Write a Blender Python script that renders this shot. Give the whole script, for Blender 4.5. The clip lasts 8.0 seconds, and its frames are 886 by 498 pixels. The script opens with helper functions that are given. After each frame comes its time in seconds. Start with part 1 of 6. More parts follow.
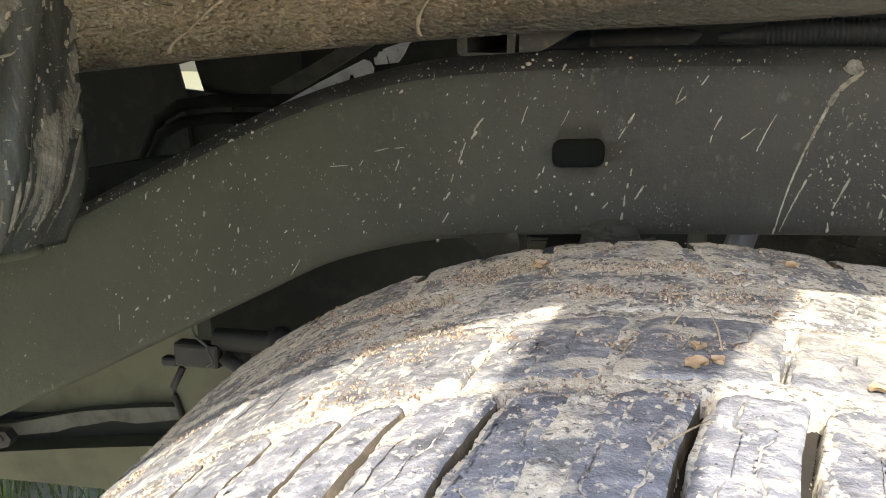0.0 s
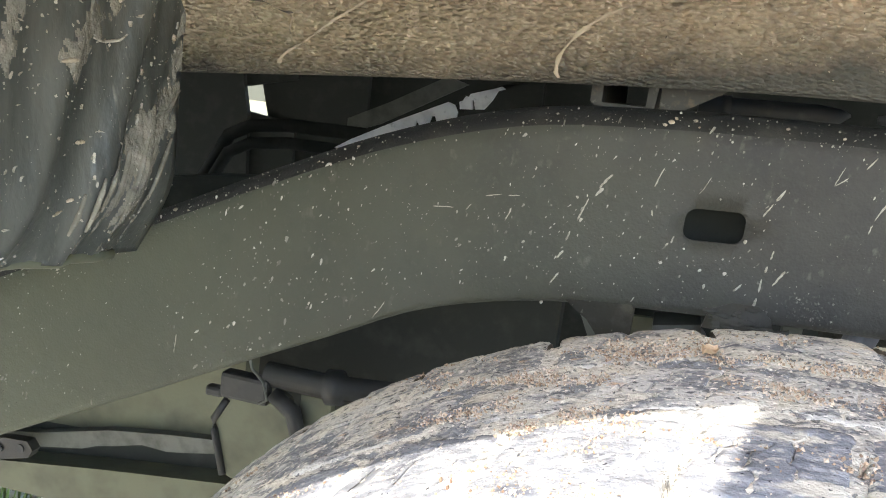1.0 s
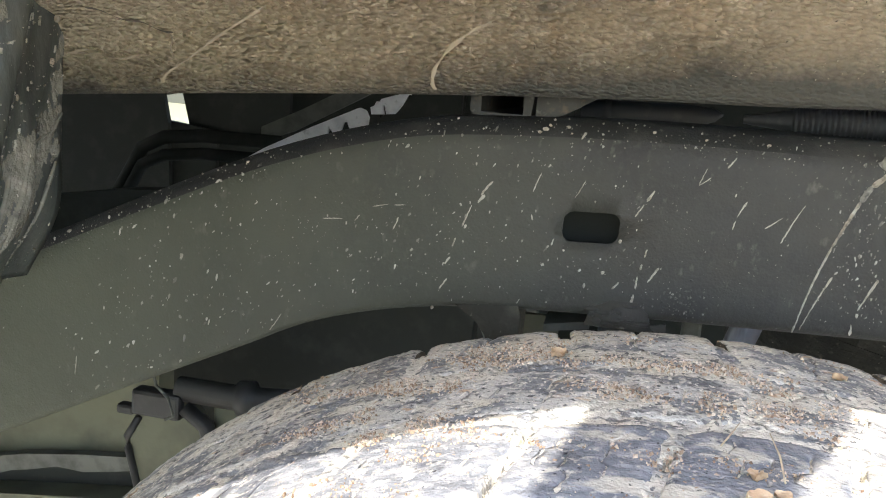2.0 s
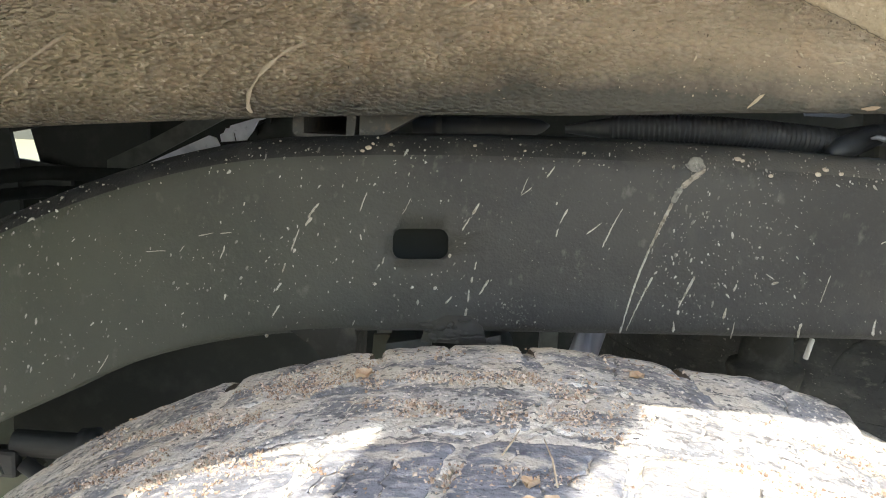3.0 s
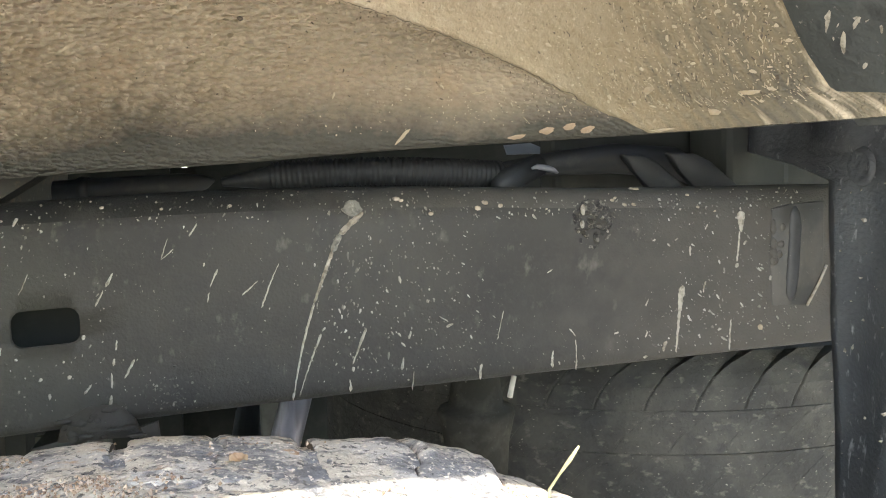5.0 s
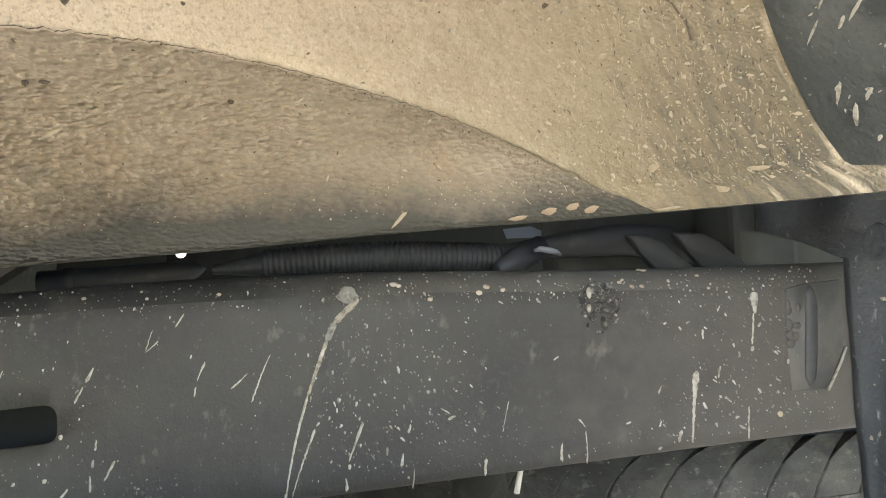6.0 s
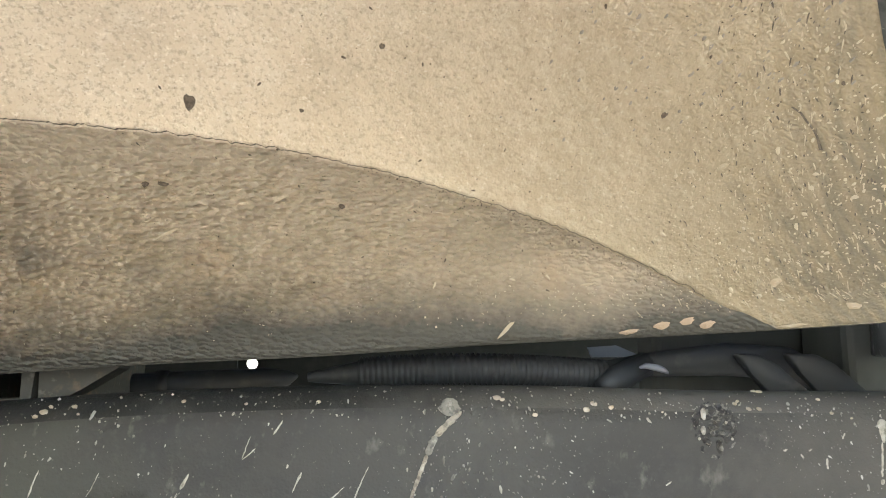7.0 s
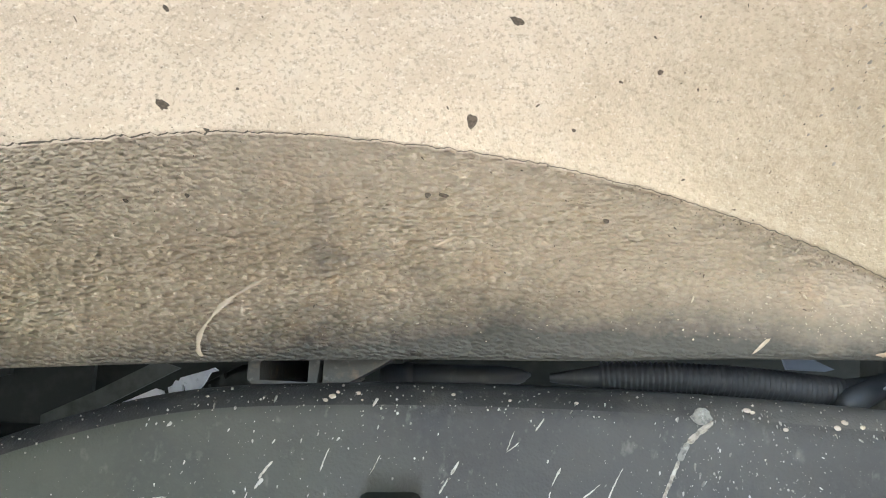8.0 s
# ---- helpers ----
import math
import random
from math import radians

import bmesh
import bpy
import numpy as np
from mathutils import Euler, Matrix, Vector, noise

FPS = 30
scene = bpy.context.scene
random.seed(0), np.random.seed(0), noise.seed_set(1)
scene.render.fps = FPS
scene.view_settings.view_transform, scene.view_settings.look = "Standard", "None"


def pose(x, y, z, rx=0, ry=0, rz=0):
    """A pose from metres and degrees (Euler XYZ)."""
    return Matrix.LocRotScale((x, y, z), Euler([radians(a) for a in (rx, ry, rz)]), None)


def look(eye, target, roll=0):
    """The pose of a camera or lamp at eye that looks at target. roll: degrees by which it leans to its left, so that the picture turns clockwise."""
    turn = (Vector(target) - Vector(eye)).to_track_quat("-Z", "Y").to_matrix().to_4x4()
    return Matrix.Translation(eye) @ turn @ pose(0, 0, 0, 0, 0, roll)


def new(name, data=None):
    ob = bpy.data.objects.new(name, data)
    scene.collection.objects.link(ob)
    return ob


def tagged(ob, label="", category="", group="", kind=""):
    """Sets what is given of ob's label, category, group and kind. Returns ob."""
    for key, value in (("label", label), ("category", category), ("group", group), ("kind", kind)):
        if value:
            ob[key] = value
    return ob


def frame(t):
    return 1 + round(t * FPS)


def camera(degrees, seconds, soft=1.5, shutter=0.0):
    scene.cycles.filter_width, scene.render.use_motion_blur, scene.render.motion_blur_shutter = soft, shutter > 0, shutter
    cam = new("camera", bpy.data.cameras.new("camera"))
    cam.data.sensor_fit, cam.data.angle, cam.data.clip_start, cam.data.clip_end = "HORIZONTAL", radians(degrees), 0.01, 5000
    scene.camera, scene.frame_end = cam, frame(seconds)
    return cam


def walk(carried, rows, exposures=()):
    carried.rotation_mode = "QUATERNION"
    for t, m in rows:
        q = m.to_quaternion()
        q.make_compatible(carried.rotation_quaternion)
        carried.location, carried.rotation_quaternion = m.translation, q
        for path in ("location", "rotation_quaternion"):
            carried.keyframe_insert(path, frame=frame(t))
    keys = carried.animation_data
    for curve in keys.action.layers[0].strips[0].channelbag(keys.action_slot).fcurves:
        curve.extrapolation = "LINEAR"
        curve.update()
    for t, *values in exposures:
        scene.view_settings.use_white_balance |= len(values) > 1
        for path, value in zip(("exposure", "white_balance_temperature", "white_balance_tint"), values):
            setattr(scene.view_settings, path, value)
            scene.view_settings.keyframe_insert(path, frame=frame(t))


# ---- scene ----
cam = camera(55.3, 8.0, 1.05)
PATH = [
    (0, (-0.013, 0.018, 0.908), (-0.426, 1.906, 0.395), -0.1),
    (0.5, (-0.058, 0.057, 0.905), (-0.51, 1.963, 0.502), 4.2),
    (1, (-0.079, 0.06, 0.891), (-0.56, 1.961, 0.499), 7.0),
    (1.2, (-0.078, 0.06, 0.896), (-0.546, 1.964, 0.502), 7.3),
    (2.3, (-0.024, 0.057, 0.907), (-0.317, 1.999, 0.532), 4.1),
    (2.5, (-0.016, 0.058, 0.908), (-0.262, 2.01, 0.548), 3.6),
    (3, (-0.001, 0.069, 0.907), (-0.111, 2.04, 0.586), 2.7),
    (3.5, (0.013, 0.079, 0.906), (0.049, 2.059, 0.621), 2.0),
    (4, (0.035, 0.085, 0.905), (0.205, 2.061, 0.643), 1.1),
    (4.5, (0.062, 0.095, 0.901), (0.365, 2.058, 0.668), -0.2),
    (4.7, (0.075, 0.103, 0.901), (0.427, 2.061, 0.688), -0.7),
    (5.8, (0.083, 0.135, 0.893), (0.5, 2.09, 0.871), -2.4),
    (6, (0.084, 0.137, 0.898), (0.483, 2.096, 0.927), -2.4),
    (6.5, (0.068, 0.147, 0.892), (0.403, 2.11, 1.077), -1.5),
    (7, (0.061, 0.154, 0.894), (0.324, 2.112, 1.208), -0.6),
    (7.5, (0.028, 0.15, 0.896), (0.182, 2.11, 1.264), 1.0),
    (7.7, (0.014, 0.143, 0.897), (0.080, 2.112, 1.232), 2.2),
    (8, (-0.014, 0.127, 0.898), (-0.056, 2.106, 1.188), 3.0),
]
EXPOSURES = [(0, 2.40, 7200, 10), (0.4, 3.15, 6680, 10), (1.2, 3.25, 6580, 10), (2.4, 2.82, 6520, 10), (3, 2.82, 6600, 10), (4.7, 2.96, 6740, 10),
             (6, 3.22, 6680, 10), (7, 3.32, 6520, 10), (7.5, 3.52, 6120, 10), (8, 3.63, 5880, 10)]
walk(cam, [(t, look(eye, target, roll)) for t, eye, target, roll in PATH], EXPOSURES)

# ---- world and sun ----
SUN_WAY = Vector((-0.05, -1.0, 1.0)).normalized()      # from the place towards the sun
world = bpy.data.worlds.new("world")
scene.world = world
world.use_nodes = True
sky = world.node_tree.nodes.new("ShaderNodeTexSky")
sky.sky_type, sky.sun_disc = "NISHITA", False
sky.sun_elevation = math.asin(SUN_WAY.z)
sky.sun_rotation = math.atan2(SUN_WAY.x, SUN_WAY.y)
background = world.node_tree.nodes["Background"]
background.inputs["Strength"].default_value = 0.15
world.node_tree.links.new(sky.outputs[0], background.inputs["Color"])
sun = new("sun", bpy.data.lights.new("sun", "SUN"))
sun.data.energy, sun.data.angle, sun.data.color = 1.95, radians(0.53), (1.0, 0.95, 0.86)
sun.matrix_world = look(SUN_WAY * 5, (0, 0, 0))


# ---- materials ----
def material(name, base, layers=(), rough=0.8, metal=0.0, bumps=(), spec=0.3, per_object=0.0, wrinkle=(), per_island=()):
    """A surface of a base colour under layers of grime: (colour, scale, low, high, stretch, detail).
    bumps: (scale, strength, distance, stretch); wrinkle: (scale, strength, distance) of leathery cells;
    per_island: two further colours between which loose pieces vary."""
    m = bpy.data.materials.new(name)
    m.use_nodes = True
    tree = m.node_tree
    nodes, links = tree.nodes, tree.links
    shader = nodes["Principled BSDF"]
    where = nodes.new("ShaderNodeTexCoord")

    def cloud(scale, stretch, detail=6.0, rough_noise=0.6):
        mapping = nodes.new("ShaderNodeMapping")
        mapping.inputs["Scale"].default_value = stretch
        links.new(where.outputs["Object"], mapping.inputs["Vector"])
        tex = nodes.new("ShaderNodeTexNoise")
        tex.inputs["Scale"].default_value = scale
        tex.inputs["Detail"].default_value = detail
        tex.inputs["Roughness"].default_value = rough_noise
        links.new(mapping.outputs[0], tex.inputs["Vector"])
        return tex.outputs["Fac"]

    colour = None
    for tint, scale, low, high, stretch, detail in layers:
        ramp = nodes.new("ShaderNodeMapRange")
        ramp.inputs["From Min"].default_value, ramp.inputs["From Max"].default_value = low, high
        links.new(cloud(scale, stretch, detail), ramp.inputs["Value"])
        mix = nodes.new("ShaderNodeMix")
        mix.data_type = "RGBA"
        links.new(ramp.outputs[0], mix.inputs["Factor"])
        if colour is None:
            mix.inputs["A"].default_value = (*base, 1)
        else:
            links.new(colour, mix.inputs["A"])
        mix.inputs["B"].default_value = (*tint, 1)
        colour = mix.outputs["Result"]
    if per_island:
        info = nodes.new("ShaderNodeNewGeometry")
        ramp = nodes.new("ShaderNodeValToRGB")
        ramp.color_ramp.elements[0].color = (*per_island[0], 1)
        ramp.color_ramp.elements[1].color = (*per_island[1], 1)
        middle = ramp.color_ramp.elements.new(0.55)
        middle.color = (*base, 1)
        links.new(info.outputs["Random Per Island"], ramp.inputs[0])
        colour = ramp.outputs[0]
    if per_object:
        info = nodes.new("ShaderNodeObjectInfo")
        ramp = nodes.new("ShaderNodeMapRange")
        ramp.inputs["To Min"].default_value, ramp.inputs["To Max"].default_value = 1 - per_object, 1 + per_object
        links.new(info.outputs["Random"], ramp.inputs["Value"])
        hsv = nodes.new("ShaderNodeHueSaturation")
        links.new(ramp.outputs[0], hsv.inputs["Value"])
        if colour is None:
            hsv.inputs["Color"].default_value = (*base, 1)
        else:
            links.new(colour, hsv.inputs["Color"])
        colour = hsv.outputs[0]
    if colour is None:
        shader.inputs["Base Color"].default_value = (*base, 1)
    else:
        links.new(colour, shader.inputs["Base Color"])
    shader.inputs["Roughness"].default_value = rough
    shader.inputs["Metallic"].default_value = metal
    shader.inputs["Specular IOR Level"].default_value = spec
    normal = None
    for scale, strength, distance, stretch in bumps:
        bump = nodes.new("ShaderNodeBump")
        bump.inputs["Strength"].default_value, bump.inputs["Distance"].default_value = strength, distance
        links.new(cloud(scale, stretch, 2.0, 0.5), bump.inputs["Height"])
        if normal is not None:
            links.new(normal, bump.inputs["Normal"])
        normal = bump.outputs[0]
    if wrinkle:
        scale, strength, distance, *fading = wrinkle
        warp = nodes.new("ShaderNodeTexNoise")
        warp.inputs["Scale"].default_value, warp.inputs["Detail"].default_value = scale * 0.8, 2
        links.new(where.outputs["Object"], warp.inputs["Vector"])
        push = nodes.new("ShaderNodeVectorMath")
        push.operation = "MULTIPLY_ADD"
        push.inputs[1].default_value = (0.7 / scale,) * 3
        links.new(warp.outputs["Color"], push.inputs[0])
        links.new(where.outputs["Object"], push.inputs[2])
        cells = nodes.new("ShaderNodeTexVoronoi")
        cells.feature = "SMOOTH_F1"
        cells.inputs["Scale"].default_value = scale
        cells.inputs["Smoothness"].default_value = 0.4
        squash = nodes.new("ShaderNodeMapping")
        squash.inputs["Scale"].default_value = (0.55, 1.0, 1.25)
        links.new(push.outputs[0], squash.inputs["Vector"])
        links.new(squash.outputs[0], cells.inputs["Vector"])
        bump = nodes.new("ShaderNodeBump")
        bump.invert = True
        bump.inputs["Strength"].default_value, bump.inputs["Distance"].default_value = strength, distance
        links.new(cells.outputs["Distance"], bump.inputs["Height"])
        if fading:
            split = nodes.new("ShaderNodeSeparateXYZ")
            links.new(where.outputs["Object"], split.inputs[0])
            ramp = nodes.new("ShaderNodeMapRange")
            for key, value in zip(("From Min", "From Max", "To Min", "To Max"), fading):
                ramp.inputs[key].default_value = value
            links.new(split.outputs["X"], ramp.inputs["Value"])
            # the wrinkles smooth out on the rolled lower edge, more so towards the rear
            flat = nodes.new("ShaderNodeMapRange")
            for key, value in zip(("From Min", "From Max", "To Min", "To Max"), (0.895, 0.935, 0.45, 1.0)):
                flat.inputs[key].default_value = value
            tilt = nodes.new("ShaderNodeMath")
            tilt.operation = "MULTIPLY_ADD"
            tilt.inputs[1].default_value = -0.20
            links.new(split.outputs["X"], tilt.inputs[0])
            links.new(split.outputs["Z"], tilt.inputs[2])
            links.new(tilt.outputs[0], flat.inputs["Value"])
            depth = nodes.new("ShaderNodeMath")
            depth.operation = "MULTIPLY"
            links.new(ramp.outputs[0], depth.inputs[0])
            links.new(flat.outputs[0], depth.inputs[1])
            links.new(depth.outputs[0], bump.inputs["Strength"])
        if normal is not None:
            links.new(normal, bump.inputs["Normal"])
        normal = bump.outputs[0]
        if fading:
            # shade in the creases, painted as a darker base colour
            crease_shade = nodes.new("ShaderNodeMapRange")
            crease_shade.inputs["From Min"].default_value, crease_shade.inputs["From Max"].default_value = 0.50, 1.00
            links.new(cells.outputs["Distance"], crease_shade.inputs["Value"])
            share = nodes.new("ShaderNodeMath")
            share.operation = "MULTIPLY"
            links.new(crease_shade.outputs[0], share.inputs[0])
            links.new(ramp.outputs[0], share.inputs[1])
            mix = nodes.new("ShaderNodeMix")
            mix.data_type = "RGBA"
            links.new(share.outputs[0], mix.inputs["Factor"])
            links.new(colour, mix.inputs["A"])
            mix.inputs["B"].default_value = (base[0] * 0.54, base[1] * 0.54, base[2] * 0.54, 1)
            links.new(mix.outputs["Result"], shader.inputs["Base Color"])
    if normal is not None:
        links.new(normal, shader.inputs["Normal"])
    return m


def over_layer(m, paint, way, low, high, grains, streak=None):
    """Another coat over a finished material: it sets in from low to high along a direction, with a ragged front."""
    tree = m.node_tree
    nodes, links = tree.nodes, tree.links
    shader = nodes["Principled BSDF"]
    where = nodes.new("ShaderNodeTexCoord")

    def dot(v):
        node = nodes.new("ShaderNodeVectorMath")
        node.operation = "DOT_PRODUCT"
        node.inputs[1].default_value = v
        links.new(where.outputs["Object"], node.inputs[0])
        return node.outputs["Value"]

    value = dot(way)
    for scale, size in grains:
        tex = nodes.new("ShaderNodeTexNoise")
        tex.inputs["Scale"].default_value, tex.inputs["Detail"].default_value = scale, 5
        if streak:
            line = nodes.new("ShaderNodeCombineXYZ")
            links.new(dot(streak[0]), line.inputs[0])
            links.new(dot(streak[1]), line.inputs[1])
            links.new(line.outputs[0], tex.inputs["Vector"])
        else:
            links.new(where.outputs["Object"], tex.inputs["Vector"])
        add = nodes.new("ShaderNodeMath")
        add.operation = "MULTIPLY_ADD"
        add.inputs[1].default_value = size
        links.new(tex.outputs["Fac"], add.inputs[0])
        links.new(value, add.inputs[2])
        value = add.outputs[0]
        low, high = low + size / 2, high + size / 2
    ramp = nodes.new("ShaderNodeMapRange")
    ramp.inputs["From Min"].default_value, ramp.inputs["From Max"].default_value = low, high
    links.new(value, ramp.inputs["Value"])
    mix = nodes.new("ShaderNodeMix")
    mix.data_type = "RGBA"
    links.new(ramp.outputs[0], mix.inputs["Factor"])
    links.new(shader.inputs["Base Color"].links[0].from_socket, mix.inputs["A"])
    mix.inputs["B"].default_value = (*paint, 1)
    links.new(mix.outputs["Result"], shader.inputs["Base Color"])


EVEN = (1, 1, 1)
mat_rail = material("dusty_black_paint", (0.028, 0.026, 0.023),
                    [((0.056, 0.053, 0.044), 7, 0.35, 0.70, EVEN, 3), ((0.026, 0.025, 0.024), 30, 0.55, 0.8, (1, 1, 0.5), 4), ((0.046, 0.043, 0.037), 230, 0.52, 0.66, EVEN, 6),
                     ((0.118, 0.111, 0.092), 90, 0.62, 0.78, (1, 1, 0.6), 6), ((0.222, 0.207, 0.163), 420, 0.73, 0.80, (1, 1, 0.7), 2)], 0.6, 0, [(600, 0.45, 0.0011, EVEN), (60, 0.35, 0.003, EVEN)], 0.26)
over_layer(mat_rail, (0.043, 0.0405, 0.035), (1, 0, -0.5), -0.22, 0.12, [(9, 0.2), (80, 0.15)])
over_layer(mat_rail, (0.104, 0.094, 0.079), (1, 0, 0), 0.24, 0.46, [(9, 0.12), (80, 0.12)])
# greener towards the front: light bounced off the grass, painted in
over_layer(mat_rail, (0.075, 0.081, 0.054), (-1, 0, 0), 0.0, 0.60, [(6, 0.3), (60, 0.15)])
# darker tone for the rail's rounded top, paling towards the rear
mat_rail_top = material("dark_rail_top_paint", (0.022, 0.0215, 0.019), [((0.040, 0.038, 0.032), 40, 0.50, 0.72, (1, 1, 1), 5), ((0.10, 0.094, 0.078), 260, 0.62, 0.74, EVEN, 5)], 0.6, 0, [(600, 0.45, 0.0011, EVEN)], 0.2)
over_layer(mat_rail_top, (0.088, 0.082, 0.069), (1, 0, 0), 0.04, 0.26, [(20, 0.12), (120, 0.14)])
mat_house = material("mud_dusted_panel", (0.65, 0.542, 0.405),
                     [((0.54, 0.442, 0.325), 14, 0.42, 0.70, (1, 1, 1.6), 5), ((0.66, 0.565, 0.435), 90, 0.50, 0.72, EVEN, 6),
                      ((0.39, 0.318, 0.235), 420, 0.50, 0.72, EVEN, 3), ((0.216, 0.189, 0.153), 520, 0.72, 0.80, EVEN, 3), ((0.74, 0.645, 0.51), 380, 0.58, 0.70, EVEN, 3)], 0.92, 0,
                     [(700, 0.8, 0.0012, EVEN), (60, 0.35, 0.003, EVEN)], 0.15, wrinkle=(380, 0.32, 0.0016))
ALONG, ACROSS = (-0.05, 0, 0.06), (0.79, 0, 0.62)
over_layer(mat_house, (0.262, 0.210, 0.134), (1, 0, -0.1), -0.12, 0.20, [(9, 0.10), (70, 0.08), (420, 0.14)], (ACROSS, (-0.15, 0, 0.2)))
over_layer(mat_house, (0.13, 0.118, 0.092), (1, 0, 0.25), 0.51, 0.62, [(60, 0.10), (420, 0.20)], (ACROSS, ALONG))
over_layer(mat_house, (0.55, 0.46, 0.335), (1, 0, 0.25), 0.585, 0.625, [(300, 0.24)], (ACROSS, ALONG))
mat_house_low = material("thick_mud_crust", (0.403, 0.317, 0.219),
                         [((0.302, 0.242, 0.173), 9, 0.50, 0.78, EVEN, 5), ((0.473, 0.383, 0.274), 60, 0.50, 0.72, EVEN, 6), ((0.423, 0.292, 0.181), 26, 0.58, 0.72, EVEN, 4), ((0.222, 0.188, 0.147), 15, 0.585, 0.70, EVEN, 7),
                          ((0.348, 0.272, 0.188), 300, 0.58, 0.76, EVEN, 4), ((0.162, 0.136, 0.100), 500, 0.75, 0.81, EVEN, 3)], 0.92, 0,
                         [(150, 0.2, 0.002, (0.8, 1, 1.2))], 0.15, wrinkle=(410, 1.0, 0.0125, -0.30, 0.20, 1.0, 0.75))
over_layer(mat_house_low, (0.262, 0.216, 0.156), (1, 0, 0.25), 0.28, 0.56, [(14, 0.08), (150, 0.10)], (ACROSS, ALONG))


def pale_seam_fade(m, paint):
    """Pales the wall below the curved seam, in a ragged fade that thins out downwards."""
    tree = m.node_tree
    nodes, links = tree.nodes, tree.links
    shader = nodes["Principled BSDF"]
    where = nodes.new("ShaderNodeTexCoord")
    split = nodes.new("ShaderNodeSeparateXYZ")
    links.new(where.outputs["Object"], split.inputs[0])

    def maths(kind, a, b, c=0.0):
        node = nodes.new("ShaderNodeMath")
        node.operation = kind
        for i, v in enumerate((a, b, c)):
            if isinstance(v, (int, float)):
                node.inputs[i].default_value = v
            else:
                links.new(v, node.inputs[i])
        return node.outputs[0]

    off = maths("ADD", split.outputs["X"], 0.09)
    height = maths("MULTIPLY_ADD", maths("MULTIPLY", off, off), 0.76, split.outputs["Z"])
    for scale, size, stretch in ((22, 0.030, (1, 1, 0.6)), (120, 0.016, (1, 1, 0.35)), (420, 0.014, EVEN)):
        mapping = nodes.new("ShaderNodeMapping")
        mapping.inputs["Scale"].default_value = stretch
        links.new(where.outputs["Object"], mapping.inputs["Vector"])
        tex = nodes.new("ShaderNodeTexNoise")
        tex.inputs["Scale"].default_value, tex.inputs["Detail"].default_value = scale, 4
        links.new(mapping.outputs[0], tex.inputs["Vector"])
        height = maths("MULTIPLY_ADD", maths("SUBTRACT", tex.outputs["Fac"], 0.5), size, height)
    ramp = nodes.new("ShaderNodeMapRange")
    ramp.inputs["From Min"].default_value, ramp.inputs["From Max"].default_value = 0.960, 1.016
    links.new(height, ramp.inputs["Value"])
    thin = nodes.new("ShaderNodeMapRange")
    for key, value in zip(("From Min", "From Max", "To Min", "To Max"), (-0.04, 0.16, 0.75, 0.15)):
        thin.inputs[key].default_value = value
    links.new(split.outputs["X"], thin.inputs["Value"])
    mix = nodes.new("ShaderNodeMix")
    mix.data_type = "RGBA"
    links.new(maths("MULTIPLY", ramp.outputs[0], thin.outputs[0]), mix.inputs["Factor"])
    links.new(shader.inputs["Base Color"].links[0].from_socket, mix.inputs["A"])
    mix.inputs["B"].default_value = (*paint, 1)
    links.new(mix.outputs["Result"], shader.inputs["Base Color"])


def dark_edge_band(m, paint):
    """A ragged dark band along the panel's rolled edge: bare paint and painted shade."""
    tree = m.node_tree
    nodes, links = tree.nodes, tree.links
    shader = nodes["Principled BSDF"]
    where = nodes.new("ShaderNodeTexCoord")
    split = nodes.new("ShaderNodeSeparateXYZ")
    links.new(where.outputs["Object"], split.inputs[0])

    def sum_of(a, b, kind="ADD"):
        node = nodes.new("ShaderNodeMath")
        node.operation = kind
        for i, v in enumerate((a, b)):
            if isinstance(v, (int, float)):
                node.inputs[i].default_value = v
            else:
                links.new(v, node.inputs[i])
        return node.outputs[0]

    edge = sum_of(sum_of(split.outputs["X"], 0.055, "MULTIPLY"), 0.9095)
    # the painted band climbs higher mid-arch and all but ends towards the front
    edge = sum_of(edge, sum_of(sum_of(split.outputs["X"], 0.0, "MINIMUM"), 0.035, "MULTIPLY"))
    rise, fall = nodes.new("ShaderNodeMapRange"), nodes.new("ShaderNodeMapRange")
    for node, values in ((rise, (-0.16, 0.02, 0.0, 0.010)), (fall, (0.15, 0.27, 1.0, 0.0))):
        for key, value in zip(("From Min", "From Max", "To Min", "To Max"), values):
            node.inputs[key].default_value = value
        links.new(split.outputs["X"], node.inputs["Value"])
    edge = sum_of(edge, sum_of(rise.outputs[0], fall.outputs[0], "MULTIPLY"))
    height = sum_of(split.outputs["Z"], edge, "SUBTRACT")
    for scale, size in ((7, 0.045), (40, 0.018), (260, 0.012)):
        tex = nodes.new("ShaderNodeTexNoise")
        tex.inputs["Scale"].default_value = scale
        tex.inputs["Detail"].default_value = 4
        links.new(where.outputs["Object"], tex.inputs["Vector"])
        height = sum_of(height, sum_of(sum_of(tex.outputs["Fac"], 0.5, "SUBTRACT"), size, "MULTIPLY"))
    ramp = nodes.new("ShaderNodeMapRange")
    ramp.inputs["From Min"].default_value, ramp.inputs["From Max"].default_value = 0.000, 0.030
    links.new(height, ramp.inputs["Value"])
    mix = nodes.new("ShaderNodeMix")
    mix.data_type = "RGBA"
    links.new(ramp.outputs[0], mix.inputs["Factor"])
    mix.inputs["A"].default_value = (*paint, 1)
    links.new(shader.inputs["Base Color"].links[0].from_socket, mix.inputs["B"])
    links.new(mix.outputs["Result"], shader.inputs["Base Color"])


